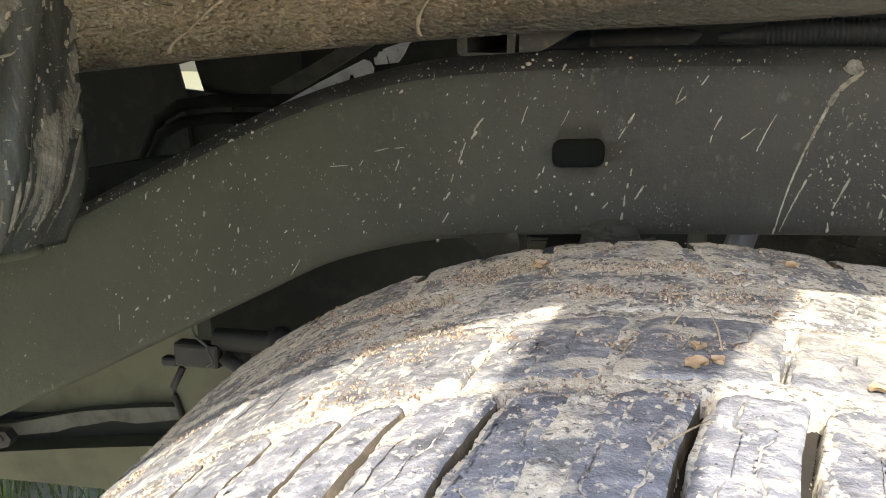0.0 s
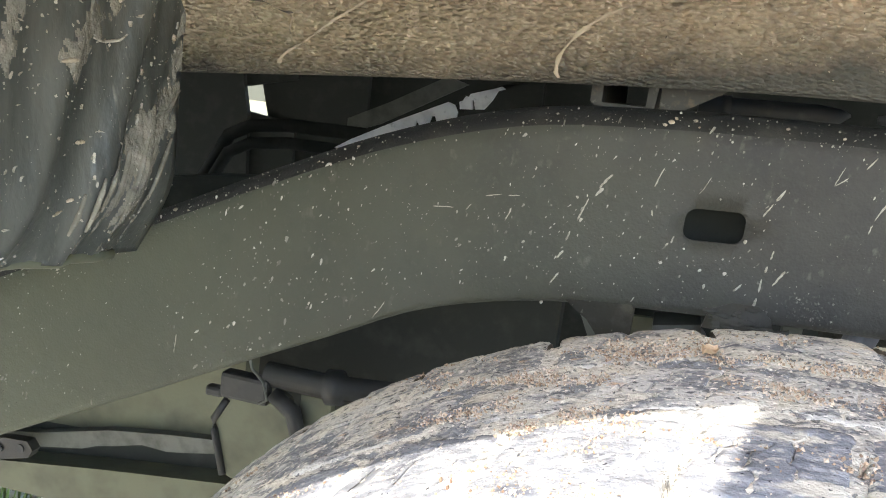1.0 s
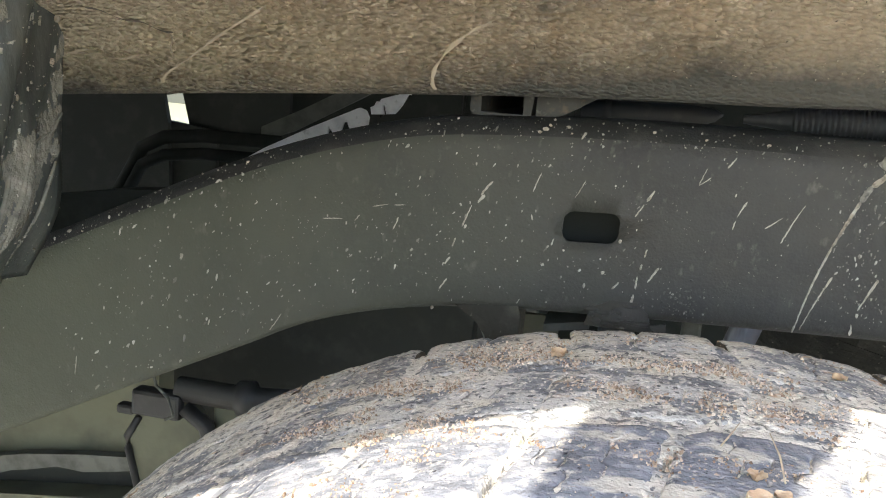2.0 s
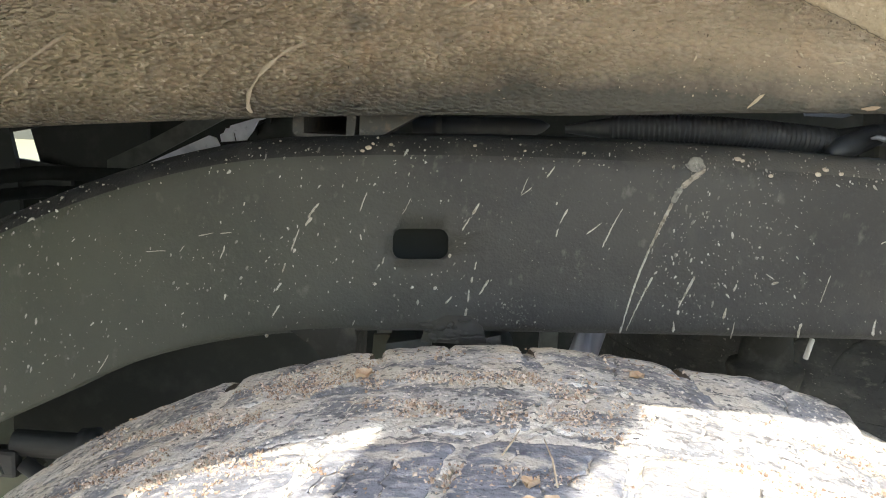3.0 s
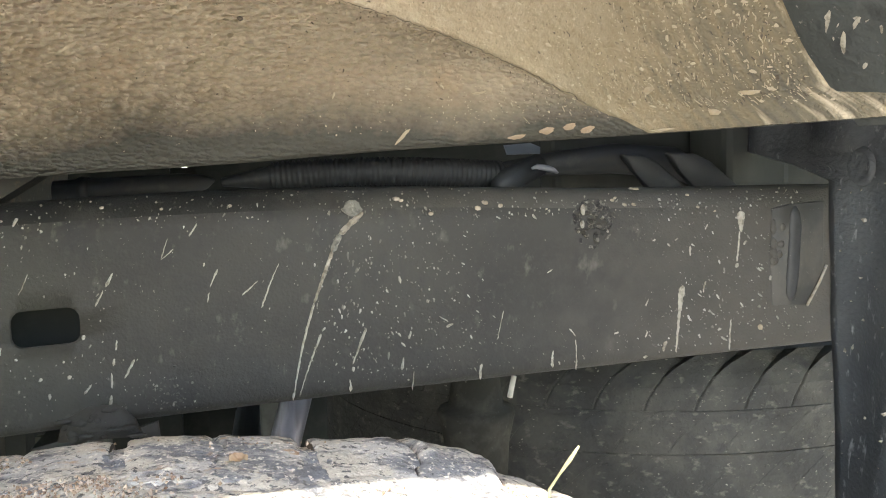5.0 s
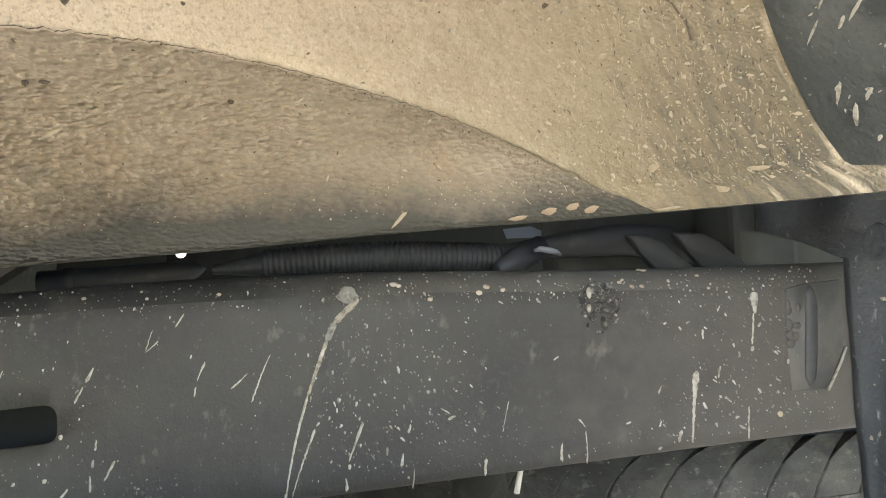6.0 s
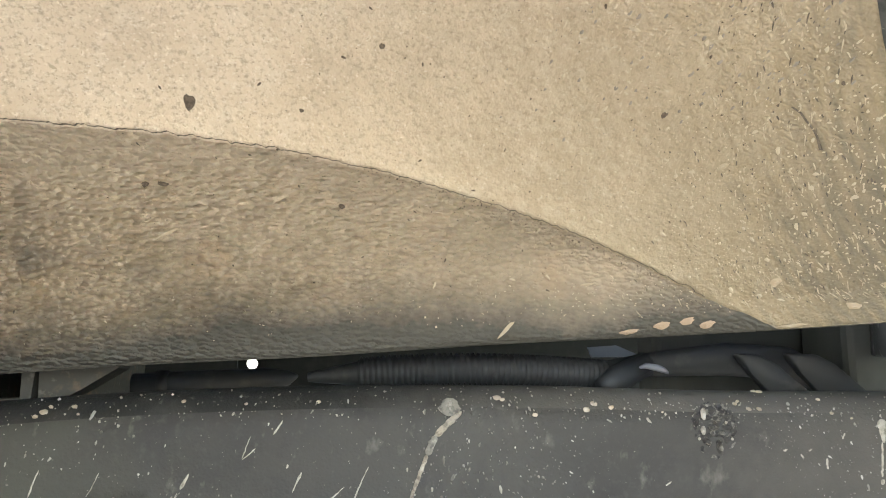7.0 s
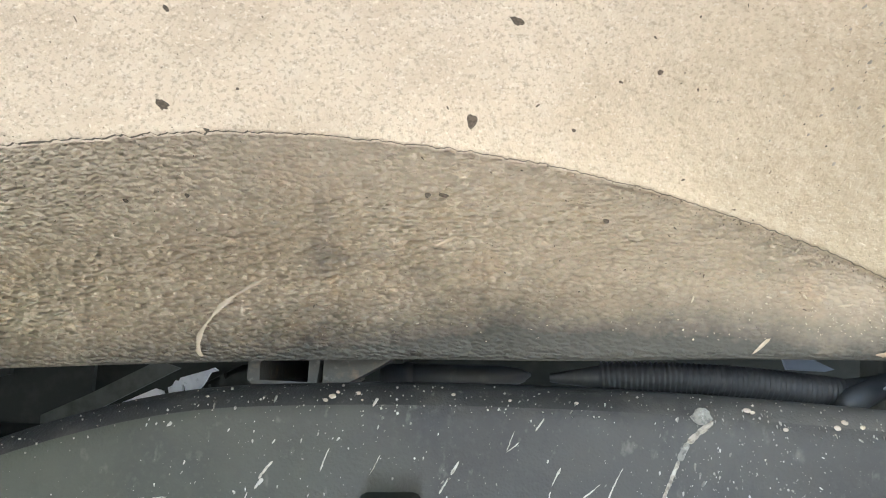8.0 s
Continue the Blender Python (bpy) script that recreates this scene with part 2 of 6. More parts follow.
over_layer(mat_house_low, (0.50, 0.415, 0.275), (-1, 0, 0), 0.16, 0.40, [(12, 0.10), (200, 0.12)])
pale_seam_fade(mat_house_low, (0.57, 0.475, 0.355))
dark_edge_band(mat_house_low, (0.080, 0.075, 0.062))
# near-black tones: the deep shade under the bed is put into the colour
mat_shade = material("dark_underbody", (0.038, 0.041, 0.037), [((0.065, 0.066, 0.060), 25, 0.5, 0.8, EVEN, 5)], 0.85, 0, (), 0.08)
mat_deep = material("deep_shade_underbody", (0.021, 0.0225, 0.020), [((0.036, 0.036, 0.032), 25, 0.5, 0.8, EVEN, 5)], 0.8, 0, (), 0.1)
mat_plastic = material("muddy_black_plastic", (0.053, 0.056, 0.048),
                       [((0.100, 0.101, 0.087), 22, 0.44, 0.66, (1, 1.6, 0.22), 6), ((0.040, 0.042, 0.038), 34, 0.52, 0.66, (1, 1, 0.3), 6), ((0.145, 0.136, 0.112), 130, 0.62, 0.72, (1, 1.3, 0.25), 6),
                        ((0.26, 0.24, 0.20), 420, 0.70, 0.76, (1, 1, 0.6), 3)],
                       0.36, 0, [(300, 0.25, 0.0015, (1, 1, 0.5)), (60, 0.25, 0.003, (1, 1, 0.2))], 0.45)
mat_liner = material("grey_liner_plastic", (0.060, 0.064, 0.060), [((0.095, 0.098, 0.090), 30, 0.46, 0.66, (1, 1, 0.5), 6), ((0.040, 0.042, 0.041), 60, 0.52, 0.68, (1, 1, 0.5), 6), ((0.22, 0.21, 0.18), 260, 0.66, 0.73, (1, 1, 0.6), 4)],
                     0.6, 0, [(300, 0.4, 0.002, EVEN)], 0.3)
mat_rear = material("dusty_rear_plastic", (0.060, 0.064, 0.068),
                    [((0.115, 0.12, 0.124), 12, 0.42, 0.68, (1, 1, 0.4), 6), ((0.34, 0.34, 0.34), 160, 0.60, 0.72, (1, 1, 0.5), 7)],
                    0.5, 0, [(300, 0.4, 0.002, EVEN)], 0.5)
mat_rubber = material("dusty_tread_rubber", (0.155, 0.160, 0.178),
                      [((0.28, 0.283, 0.295), 120, 0.45, 0.66, (0.7, 1.4, 0.7), 7), ((0.085, 0.089, 0.105), 50, 0.56, 0.66, EVEN, 6),
                       ((0.46, 0.425, 0.36), 34, 0.575, 0.63, (0.8, 1.3, 0.8), 9), ((0.46, 0.43, 0.37), 240, 0.56, 0.68, EVEN, 5),
                       ((0.34, 0.24, 0.165), 260, 0.67, 0.71, EVEN, 4), ((0.035, 0.035, 0.04), 420, 0.66, 0.71, EVEN, 3)],
                      0.9, 0, [(260, 0.4, 0.0014, EVEN), (700, 0.6, 0.0012, EVEN)], 0.2, 0.08, wrinkle=(140, 0.10, 0.003))
over_layer(mat_rubber, (0.47, 0.435, 0.37), (1, 0.4, 0), 0.17, 0.25, [(30, 0.12), (160, 0.12)])
mat_block = material("blue_grey_tread_block", (0.160, 0.167, 0.195),
                     [((0.27, 0.277, 0.305), 140, 0.44, 0.64, (0.7, 1.4, 0.7), 7), ((0.080, 0.084, 0.100), 40, 0.54, 0.66, EVEN, 6),
                      ((0.46, 0.425, 0.365), 75, 0.56, 0.66, (0.8, 1.3, 0.8), 8), ((0.54, 0.50, 0.425), 260, 0.56, 0.62, EVEN, 6), ((0.035, 0.035, 0.04), 420, 0.67, 0.71, EVEN, 3)],
                     0.85, 0, [(300, 0.3, 0.0012, EVEN), (800, 0.7, 0.0010, EVEN)], 0.25, 0.10)
mat_smeared = material("mud_smeared_rubber", (0.45, 0.43, 0.395),
                       [((0.180, 0.181, 0.186), 38, 0.46, 0.55, (0.8, 1.4, 0.8), 8), ((0.50, 0.465, 0.39), 34, 0.51, 0.58, (0.8, 1.4, 0.8), 8),
                        ((0.53, 0.49, 0.415), 260, 0.54, 0.68, EVEN, 4), ((0.40, 0.28, 0.19), 90, 0.62, 0.70, (0.8, 1.2, 0.8), 5), ((0.12, 0.12, 0.13), 110, 0.57, 0.66, (0.6, 1.7, 0.6), 7), ((0.66, 0.61, 0.53), 380, 0.58, 0.65, EVEN, 4), ((0.13, 0.125, 0.125), 300, 0.58, 0.63, EVEN, 4), ((0.05, 0.05, 0.055), 300, 0.64, 0.70, (0.7, 1.5, 0.7), 4)],
                       0.92, 0, [(260, 0.4, 0.0014, EVEN), (700, 0.6, 0.0012, EVEN)], 0.15, 0.05, wrinkle=(220, 0.15, 0.003))
mat_groove = material("packed_mud", (0.54, 0.50, 0.425), [((0.39, 0.37, 0.33), 60, 0.45, 0.7, EVEN, 6), ((0.58, 0.535, 0.45), 130, 0.5, 0.72, EVEN, 6),
                                                       ((0.185, 0.19, 0.20), 40, 0.505, 0.59, (0.8, 1.3, 0.8), 6), ((0.17, 0.165, 0.165), 110, 0.58, 0.66, (0.6, 1.7, 0.6), 7), ((0.66, 0.61, 0.53), 380, 0.58, 0.65, EVEN, 4), ((0.15, 0.145, 0.14), 300, 0.58, 0.63, EVEN, 4), ((0.10, 0.09, 0.08), 320, 0.65, 0.72, (0.7, 1.4, 0.7), 3)],
                      0.95, 0, [(260, 0.4, 0.0014, EVEN), (700, 0.6, 0.0012, EVEN)], 0.1, wrinkle=(220, 0.18, 0.003))
mat_sidewall = material("dusty_sidewall_rubber", (0.035, 0.034, 0.033), [((0.055, 0.048, 0.038), 20, 0.45, 0.75, EVEN, 6)], 0.85, 0, [(300, 0.3, 0.002, EVEN)], 0.2)
mat_sides = material("dirt_brown_block_sides", (0.085, 0.073, 0.058), [((0.15, 0.128, 0.10), 90, 0.48, 0.68, EVEN, 5)], 0.95, 0, [(400, 0.5, 0.001, EVEN)], 0.1)
mat_spare = material("dusty_spare_rubber", (0.042, 0.041, 0.036),
                     [((0.070, 0.067, 0.056), 16, 0.44, 0.62, EVEN, 8), ((0.040, 0.040, 0.036), 40, 0.54, 0.68, EVEN, 7), ((0.12, 0.113, 0.093), 70, 0.58, 0.70, (1, 1, 1.6), 8), ((0.30, 0.28, 0.23), 260, 0.665, 0.71, (1, 1, 1.8), 5)],
                     0.8, 0, [(120, 0.7, 0.003, EVEN), (500, 0.6, 0.0015, EVEN)], 0.2)
mat_speck = material("mud_specks_mixed", (0.26, 0.245, 0.205), (), 0.95, 0, [(1500, 0.5, 0.0006, EVEN)], 0.1, per_island=((0.11, 0.105, 0.09), (0.46, 0.435, 0.375)))
mat_tan_run = material("tan_dried_run", (0.29, 0.255, 0.20), [((0.16, 0.14, 0.11), 320, 0.48, 0.62, EVEN, 4), ((0.42, 0.38, 0.31), 260, 0.58, 0.68, EVEN, 4)], 0.95, 0, [(900, 0.6, 0.001, EVEN)], 0.1)
mat_splash = material("dried_mud_splash", (0.38, 0.35, 0.29), [((0.19, 0.172, 0.135), 260, 0.48, 0.66, EVEN, 4)], 0.95, 0, [(1500, 0.5, 0.0006, EVEN)], 0.1)
mat_crumb = material("gravel_crumbs", (0.35, 0.265, 0.19), (), 0.95, 0, [(900, 0.5, 0.001, EVEN)], 0.1, per_island=((0.15, 0.10, 0.072), (0.50, 0.43, 0.35)))
mat_twig = material("dry_twig_bark", (0.24, 0.19, 0.13), [((0.36, 0.29, 0.2), 400, 0.45, 0.65, EVEN, 3)], 0.9)
mat_black = material("black_chassis_paint", (0.024, 0.0245, 0.023), [((0.045, 0.044, 0.038), 25, 0.5, 0.8, EVEN, 5)], 0.55, 0, [(200, 0.2, 0.001, EVEN)], 0.4)
mat_dusty = material("dust_dulled_black_rubber", (0.036, 0.034, 0.027), [((0.070, 0.064, 0.050), 45, 0.46, 0.66, EVEN, 6), ((0.13, 0.12, 0.095), 300, 0.66, 0.74, EVEN, 4)], 0.9, 0, [(260, 0.4, 0.0015, EVEN)], 0.12)
mat_olive = material("dusty_tank_plastic", (0.125, 0.128, 0.085), [((0.08, 0.082, 0.058), 14, 0.45, 0.7, EVEN, 4)], 0.7, 0, [(200, 0.2, 0.001, EVEN)], 0.3)
mat_rust = material("rusted_bracket_steel", (0.050, 0.048, 0.040), [((0.13, 0.09, 0.058), 60, 0.55, 0.72, EVEN, 6), ((0.11, 0.105, 0.088), 150, 0.6, 0.72, EVEN, 4)], 0.75, 0.1, [(400, 0.3, 0.001, EVEN)], 0.3)
mat_grey = material("grey_primed_steel", (0.105, 0.11, 0.095), [((0.06, 0.062, 0.053), 40, 0.45, 0.7, EVEN, 5)], 0.6, 0.1, [(400, 0.2, 0.001, EVEN)], 0.3)
mat_hose = material("black_conduit_plastic", (0.028, 0.030, 0.031), [((0.055, 0.053, 0.048), 80, 0.56, 0.76, EVEN, 4)], 0.55, 0, (), 0.35)
mat_paint = material("grey_body_paint", (0.45, 0.45, 0.44), [((0.33, 0.31, 0.27), 6, 0.5, 0.75, EVEN, 5)], 0.35, 0, (), 0.5)
mat_wood = material("shade_caster_board", (0.30, 0.22, 0.14), [((0.18, 0.13, 0.08), 20, 0.4, 0.7, (1, 1, 0.1), 5)], 0.85, 0, [(120, 0.4, 0.002, (1, 1, 0.1))], 0.2)
mat_steel = material("dull_rim_steel", (0.30, 0.30, 0.30), [((0.2, 0.17, 0.12), 30, 0.45, 0.7, EVEN, 5)], 0.5, 0.6, (), 0.4)
mat_glint = material("pale_glint", (0.70, 0.66, 0.56), (), 0.45, 0.2)
mat_leaf = material("dry_leaf", (0.38, 0.26, 0.16), [((0.48, 0.38, 0.26), 200, 0.45, 0.65, EVEN, 3)], 0.85, 0, [(500, 0.4, 0.001, EVEN)], 0.2)
mat_sprout = material("pale_green_sprout", (0.34, 0.35, 0.18), [((0.50, 0.46, 0.25), 120, 0.45, 0.65, EVEN, 3)], 0.7, 0, (), 0.3)
mat_soil = material("trodden_ground", (0.48, 0.445, 0.38), [((0.54, 0.505, 0.44), 3, 0.4, 0.65, EVEN, 8), ((0.24, 0.25, 0.16), 9, 0.55, 0.7, EVEN, 6)], 0.95, 0, [(40, 0.7, 0.02, EVEN)], 0.1)
over_layer(mat_soil, (0.105, 0.112, 0.050), (0, 1, 0), 2.2, 3.0, [(3, 0.6), (20, 0.3)])
over_layer(mat_soil, (0.20, 0.19, 0.115), (0, 1, 0), 5.0, 8.0, [(0.5, 1.5), (4, 0.6)])
mat_grass = material("grass_blades", (0.085, 0.14, 0.035), [((0.15, 0.17, 0.055), 6, 0.4, 0.65, EVEN, 3)], 0.7, 0, (), 0.25)
mat_haze = material("pale_distance", (0.050, 0.052, 0.042), [((0.070, 0.070, 0.055), 0.3, 0.4, 0.7, EVEN, 4)], 0.95, 0, (), 0.1)


# ---- building helpers ----
def part(name, bm, mat, parent=None, label="", smooth=False):
    """Links a bmesh as one mesh object under a thing or a part."""
    bmesh.ops.recalc_face_normals(bm, faces=bm.faces)
    return part_raw(name, bm, mat, parent, label, smooth)


def part_raw(name, bm, mat, parent=None, label="", smooth=False):
    data = bpy.data.meshes.new(name)
    bm.to_mesh(data)
    bm.free()
    data.materials.append(mat)
    if smooth:
        data.polygons.foreach_set("use_smooth", [True] * len(data.polygons))
    ob = new(name, data)
    if parent is not None:
        ob.parent = parent
    if label:
        tagged(ob, label)
    return ob


def mesh_part(name, verts, faces, mat, parent=None, label="", smooth=False):
    data = bpy.data.meshes.new(name)
    data.from_pydata(verts, [], faces)
    data.materials.append(mat)
    if smooth:
        data.polygons.foreach_set("use_smooth", [True] * len(data.polygons))
    data.update()
    ob = new(name, data)
    if parent is not None:
        ob.parent = parent
    if label:
        tagged(ob, label)
    return ob


def box(bm, x0, x1, y0, y1, z0, z1, bevel=0.003):
    """A box with bevelled edges, added to bm."""
    made = bmesh.ops.create_cube(bm, size=1.0)["verts"]
    for v in made:
        v.co = Vector(((x0 + x1) / 2 + v.co.x * (x1 - x0), (y0 + y1) / 2 + v.co.y * (y1 - y0), (z0 + z1) / 2 + v.co.z * (z1 - z0)))
    if bevel:
        edges = list({e for v in made for e in v.link_edges})
        bmesh.ops.bevel(bm, geom=edges, offset=bevel, segments=2, affect="EDGES", profile=0.5)


def tube(bm, points, radius, sides=14, caps=True):
    """A round tube along points; radius is a number or a list."""
    pts = [Vector(p) for p in points]
    rings = []
    for i, p in enumerate(pts):
        along = (pts[min(i + 1, len(pts) - 1)] - pts[max(i - 1, 0)]).normalized()
        side = along.cross(Vector((0, 0.13, 1))).normalized()
        up = side.cross(along)
        r = radius[i] if isinstance(radius, (list, tuple)) else radius
        rings.append([bm.verts.new(p + r * (math.cos(a) * side + math.sin(a) * up)) for a in (2 * math.pi * k / sides for k in range(sides))])
    for a, b in zip(rings, rings[1:]):
        for k in range(sides):
            bm.faces.new((a[k], a[(k + 1) % sides], b[(k + 1) % sides], b[k]))
    if caps:
        bm.faces.new(rings[0][::-1])
        bm.faces.new(rings[-1])


def plate(bm, outline, y0, y1):
    """An outline of (x, z) corners, extruded from y0 to y1."""
    front = [bm.verts.new((x, y0, z)) for x, z in outline]
    back = [bm.verts.new((x, y1, z)) for x, z in outline]
    bm.faces.new(front)
    bm.faces.new(back[::-1])
    for i in range(len(outline)):
        j = (i + 1) % len(outline)
        bm.faces.new((front[i], back[i], back[j], front[j]))


def smooth_step(a):
    a = min(max(a, 0.0), 1.0)
    return a * a * (3 - 2 * a)


def glide(x, xs, zs):
    """A smooth curve through a few stations (cubic Hermite)."""
    if x <= xs[0]:
        return zs[0] + (x - xs[0]) * (zs[1] - zs[0]) / (xs[1] - xs[0])
    if x >= xs[-1]:
        return zs[-1] + (x - xs[-1]) * (zs[-1] - zs[-2]) / (xs[-1] - xs[-2])
    i = max(k for k in range(len(xs) - 1) if xs[k] <= x)
    slope = lambda k: (zs[min(k + 1, len(xs) - 1)] - zs[max(k - 1, 0)]) / (xs[min(k + 1, len(xs) - 1)] - xs[max(k - 1, 0)])
    h = xs[i + 1] - xs[i]
    s = (x - xs[i]) / h
    return ((2 * s**3 - 3 * s**2 + 1) * zs[i] + (s**3 - 2 * s**2 + s) * h * slope(i)
            + (3 * s**2 - 2 * s**3) * zs[i + 1] + (s**3 - s**2) * h * slope(i + 1))


rng = random.Random(7)

# ---- ground ----
verts, faces = [], []
rings = [0.0, 0.5, 1.0, 1.6, 2.4, 3.5, 5, 8, 14, 30, 80, 250, 900]
for r in rings:
    for k in range(48):
        a = 2 * math.pi * k / 48
        x, y = r * math.cos(a), 0.8 + r * math.sin(a)
        verts.append((x, y, 0.02 * noise.noise(Vector((x * 0.8, y * 0.8, 0))) * min(r, 3) / 3 - 0.004))
for i in range(len(rings) - 1):
    for k in range(48):
        j = (k + 1) % 48
        faces.append((i * 48 + k, i * 48 + j, (i + 1) * 48 + j, (i + 1) * 48 + k))
ground = tagged(mesh_part("ground", verts, faces, mat_soil, smooth=True), "trodden earth ground with patchy grass under the truck", "ground", kind="structure")

truck = tagged(new("pickup_truck"), "muddy pickup truck seen inside its rear wheel arch", "truck")

# ---- chassis rail ----
TOP_X = [-0.80, -0.58, -0.467, -0.36, -0.264, -0.177, -0.10, 0.017, 0.15, 0.294, 0.44, 0.62]
TOP_Z = [0.600, 0.707, 0.760, 0.811, 0.853, 0.879, 0.888, 0.893, 0.893, 0.888, 0.886, 0.884]
LOW_X = [-0.80, -0.578, -0.471, -0.374, -0.287, -0.235, -0.168, -0.094, 0.098, 0.259, 0.436, 0.62]
LOW_Z = [0.440, 0.552, 0.606, 0.657, 0.702, 0.729, 0.749, 0.759, 0.769, 0.775, 0.781, 0.785]
rail_top = lambda x: glide(x, TOP_X, TOP_Z)
rail_low = lambda x: glide(x, LOW_X, LOW_Z)
rail_face = lambda x: 0.609 + 0.022 * smooth_step((-0.18 - x) / 0.4)
RAIL_DEEP, CORNER, LOW_CORNER = 0.07, 0.021, 0.007
HOLE_X, HOLE_Z = (-0.0645, -0.0280), (0.8110, 0.8315)


def build_rail():
    """A channel-section rail, open inwards, with rounded corners and one rounded slot through its face."""
    bm = bmesh.new()
    rx = 0.0065
    xs = sorted(set([round(-0.80 + 0.02 * i, 4) for i in range(37) if not -0.09 < -0.80 + 0.02 * i < -0.01]
                    + [round(0.0 + 0.02 * i, 4) for i in range(0, 32)] + [HOLE_X[0], HOLE_X[0] + rx, HOLE_X[1] - rx, HOLE_X[1], -0.08]))
    middle = sum(HOLE_X) / 2
    foot, height = rail_low(middle) + LOW_CORNER, rail_top(middle) - CORNER - rail_low(middle) - LOW_CORNER
    v0, v1 = [(z - foot) / height for z in HOLE_Z]
    rv = rx / height
    vs = [0.0, 0.12, 0.25, v0, v0 + rv, v1 - rv, v1, 0.75, 0.88, 1.0]
    grid = []
    section = []
    for x in xs:
        lo, hi, y = rail_low(x) + LOW_CORNER, rail_top(x) - CORNER, rail_face(x)
        wave = lambda z: 0.0012 * noise.noise(Vector((x * 7, 0, z * 9)))
        face = [bm.verts.new((x, y + wave(lo + (hi - lo) * v), lo + (hi - lo) * v)) for v in vs]
        over = [bm.verts.new((x, y + CORNER - CORNER * math.cos(radians(s)), hi + CORNER * math.sin(radians(s)))) for s in (25, 50, 75, 90)]
        back = [bm.verts.new((x, y + RAIL_DEEP, hi + CORNER)), bm.verts.new((x, y + RAIL_DEEP, lo - LOW_CORNER))]
        under = [bm.verts.new((x, y + LOW_CORNER - LOW_CORNER * math.cos(radians(s)), lo - LOW_CORNER * math.sin(radians(s)))) for s in (90, 75, 50, 25)]
        section.append(face + over + back + under)
        grid.append(face)
    n = len(section[0])
    cut = [i for i, x in enumerate(xs) if HOLE_X[0] - 1e-6 <= x < HOLE_X[1] - 1e-6]
    rows = (3, 4, 5)
    for i in range(len(xs) - 1):
        for k in range(n):
            if (i in cut and k in rows) or k == len(vs) + 4:
                continue
            a, b = section[i], section[i + 1]
            face = bm.faces.new((a[k], b[k], b[(k + 1) % n], a[(k + 1) % n]))
            if len(vs) <= k < len(vs) + 4:
                face.material_index = 1
    # rounded slot corners
    i0, i1, i2, i3 = cut[0], cut[0] + 1, cut[-1], cut[-1] + 1
    rim = []
    for corner, p, q in (((i0, 3), (i1, 3), (i0, 4)), ((i3, 3), (i3, 4), (i2, 3)), ((i3, 6), (i2, 6), (i3, 5)), ((i0, 6), (i0, 5), (i1, 6))):
        c, vp, vq = grid[corner[0]][corner[1]], grid[p[0]][p[1]], grid[q[0]][q[1]]
        centre = vp.co + vq.co - c.co
        arc = []
        for s in range(1, 5):
            a = math.pi / 2 * s / 5
            arc.append(bm.verts.new(centre + (vp.co - centre) * math.cos(a) + (vq.co - centre) * math.sin(a)))
        run = [vp] + arc + [vq]
        for a, b in zip(run, run[1:]):
            bm.faces.new((c, a, b))
        rim.append(run)
    loop = []
    for run, turn in zip(rim, (True, False, False, False)):
        loop += run
    centre = sum((v.co for v in loop), Vector()) / len(loop)
    loop.sort(key=lambda v: math.atan2(v.co.z - centre.z, v.co.x - centre.x))
    inner = [bm.verts.new(v.co + Vector((0, 0.004, 0))) for v in loop]
    for i in range(len(loop)):
        j = (i + 1) % len(loop)
        bm.faces.new((loop[i], loop[j], inner[j], inner[i]))
    ob = part("frame_rail", bm, mat_rail, truck, "dusty black channel-section chassis rail splashed with dried mud", True)
    ob.data.materials.append(mat_rail_top)
    return ob


rail = build_rail()

# ---- wheelhouse panel ----
house_low = lambda x: 0.9073 + 0.058 * x - 0.055 * x * x - 0.0017 * math.exp(-((x - 0.055) / 0.075) ** 2)
SEAM_X = [-0.32, -0.247, -0.200, -0.173, -0.145, -0.100, -0.054, -0.020, 0.010, 0.040, 0.065, 0.095, 0.125, 0.155, 0.185, 0.215, 0.245, 0.270, 0.30]
SEAM_Z = [0.976, 0.9997, 1.0119, 1.0180, 1.0226, 1.0257, 1.0251, 1.0236, 1.0204, 1.0164, 1.0112, 1.0050, 0.9963, 0.9872, 0.9762, 0.9624, 0.9467, 0.9325, 0.914]


def house_seam(x):
    return glide(x, SEAM_X, SEAM_Z) + 0.0012 * noise.noise(Vector((x * 150, 3, 0))) + 0.0011 * noise.noise(Vector((x * 400, 8, 0)))


def house_y(x, z):
    """The inner wall of the wheel arch, which rolls over into its roof."""
    xe = x * (1 - 0.27 * smooth_step((1.01 - z) / 0.1)) if x < 0 else x
    r = math.hypot(xe, z - 0.66)
    y = 0.5965 - 10.15 * max(0.0, r - 0.34) ** 2
    return y + 0.0025 * noise.noise(Vector((x * 9, 1, z * 12))) + 0.0008 * noise.noise(Vector((x * 40, 2, z * 55)))


ROLL = 0.017


def house_at(x, h):
    """A place on the panel at a height h over its lower edge, round the rolled edge and up the wall."""
    z0 = house_low(x)
    if h < ROLL:
        lift = 1 - h / ROLL
        return Vector((x, house_y(x, z0 + ROLL) + 0.55 * ROLL * (1 - math.sqrt(max(0.0, 1 - lift * lift))), z0 + h))
    return Vector((x, max(0.17, house_y(x, z0 + h)), z0 + h))


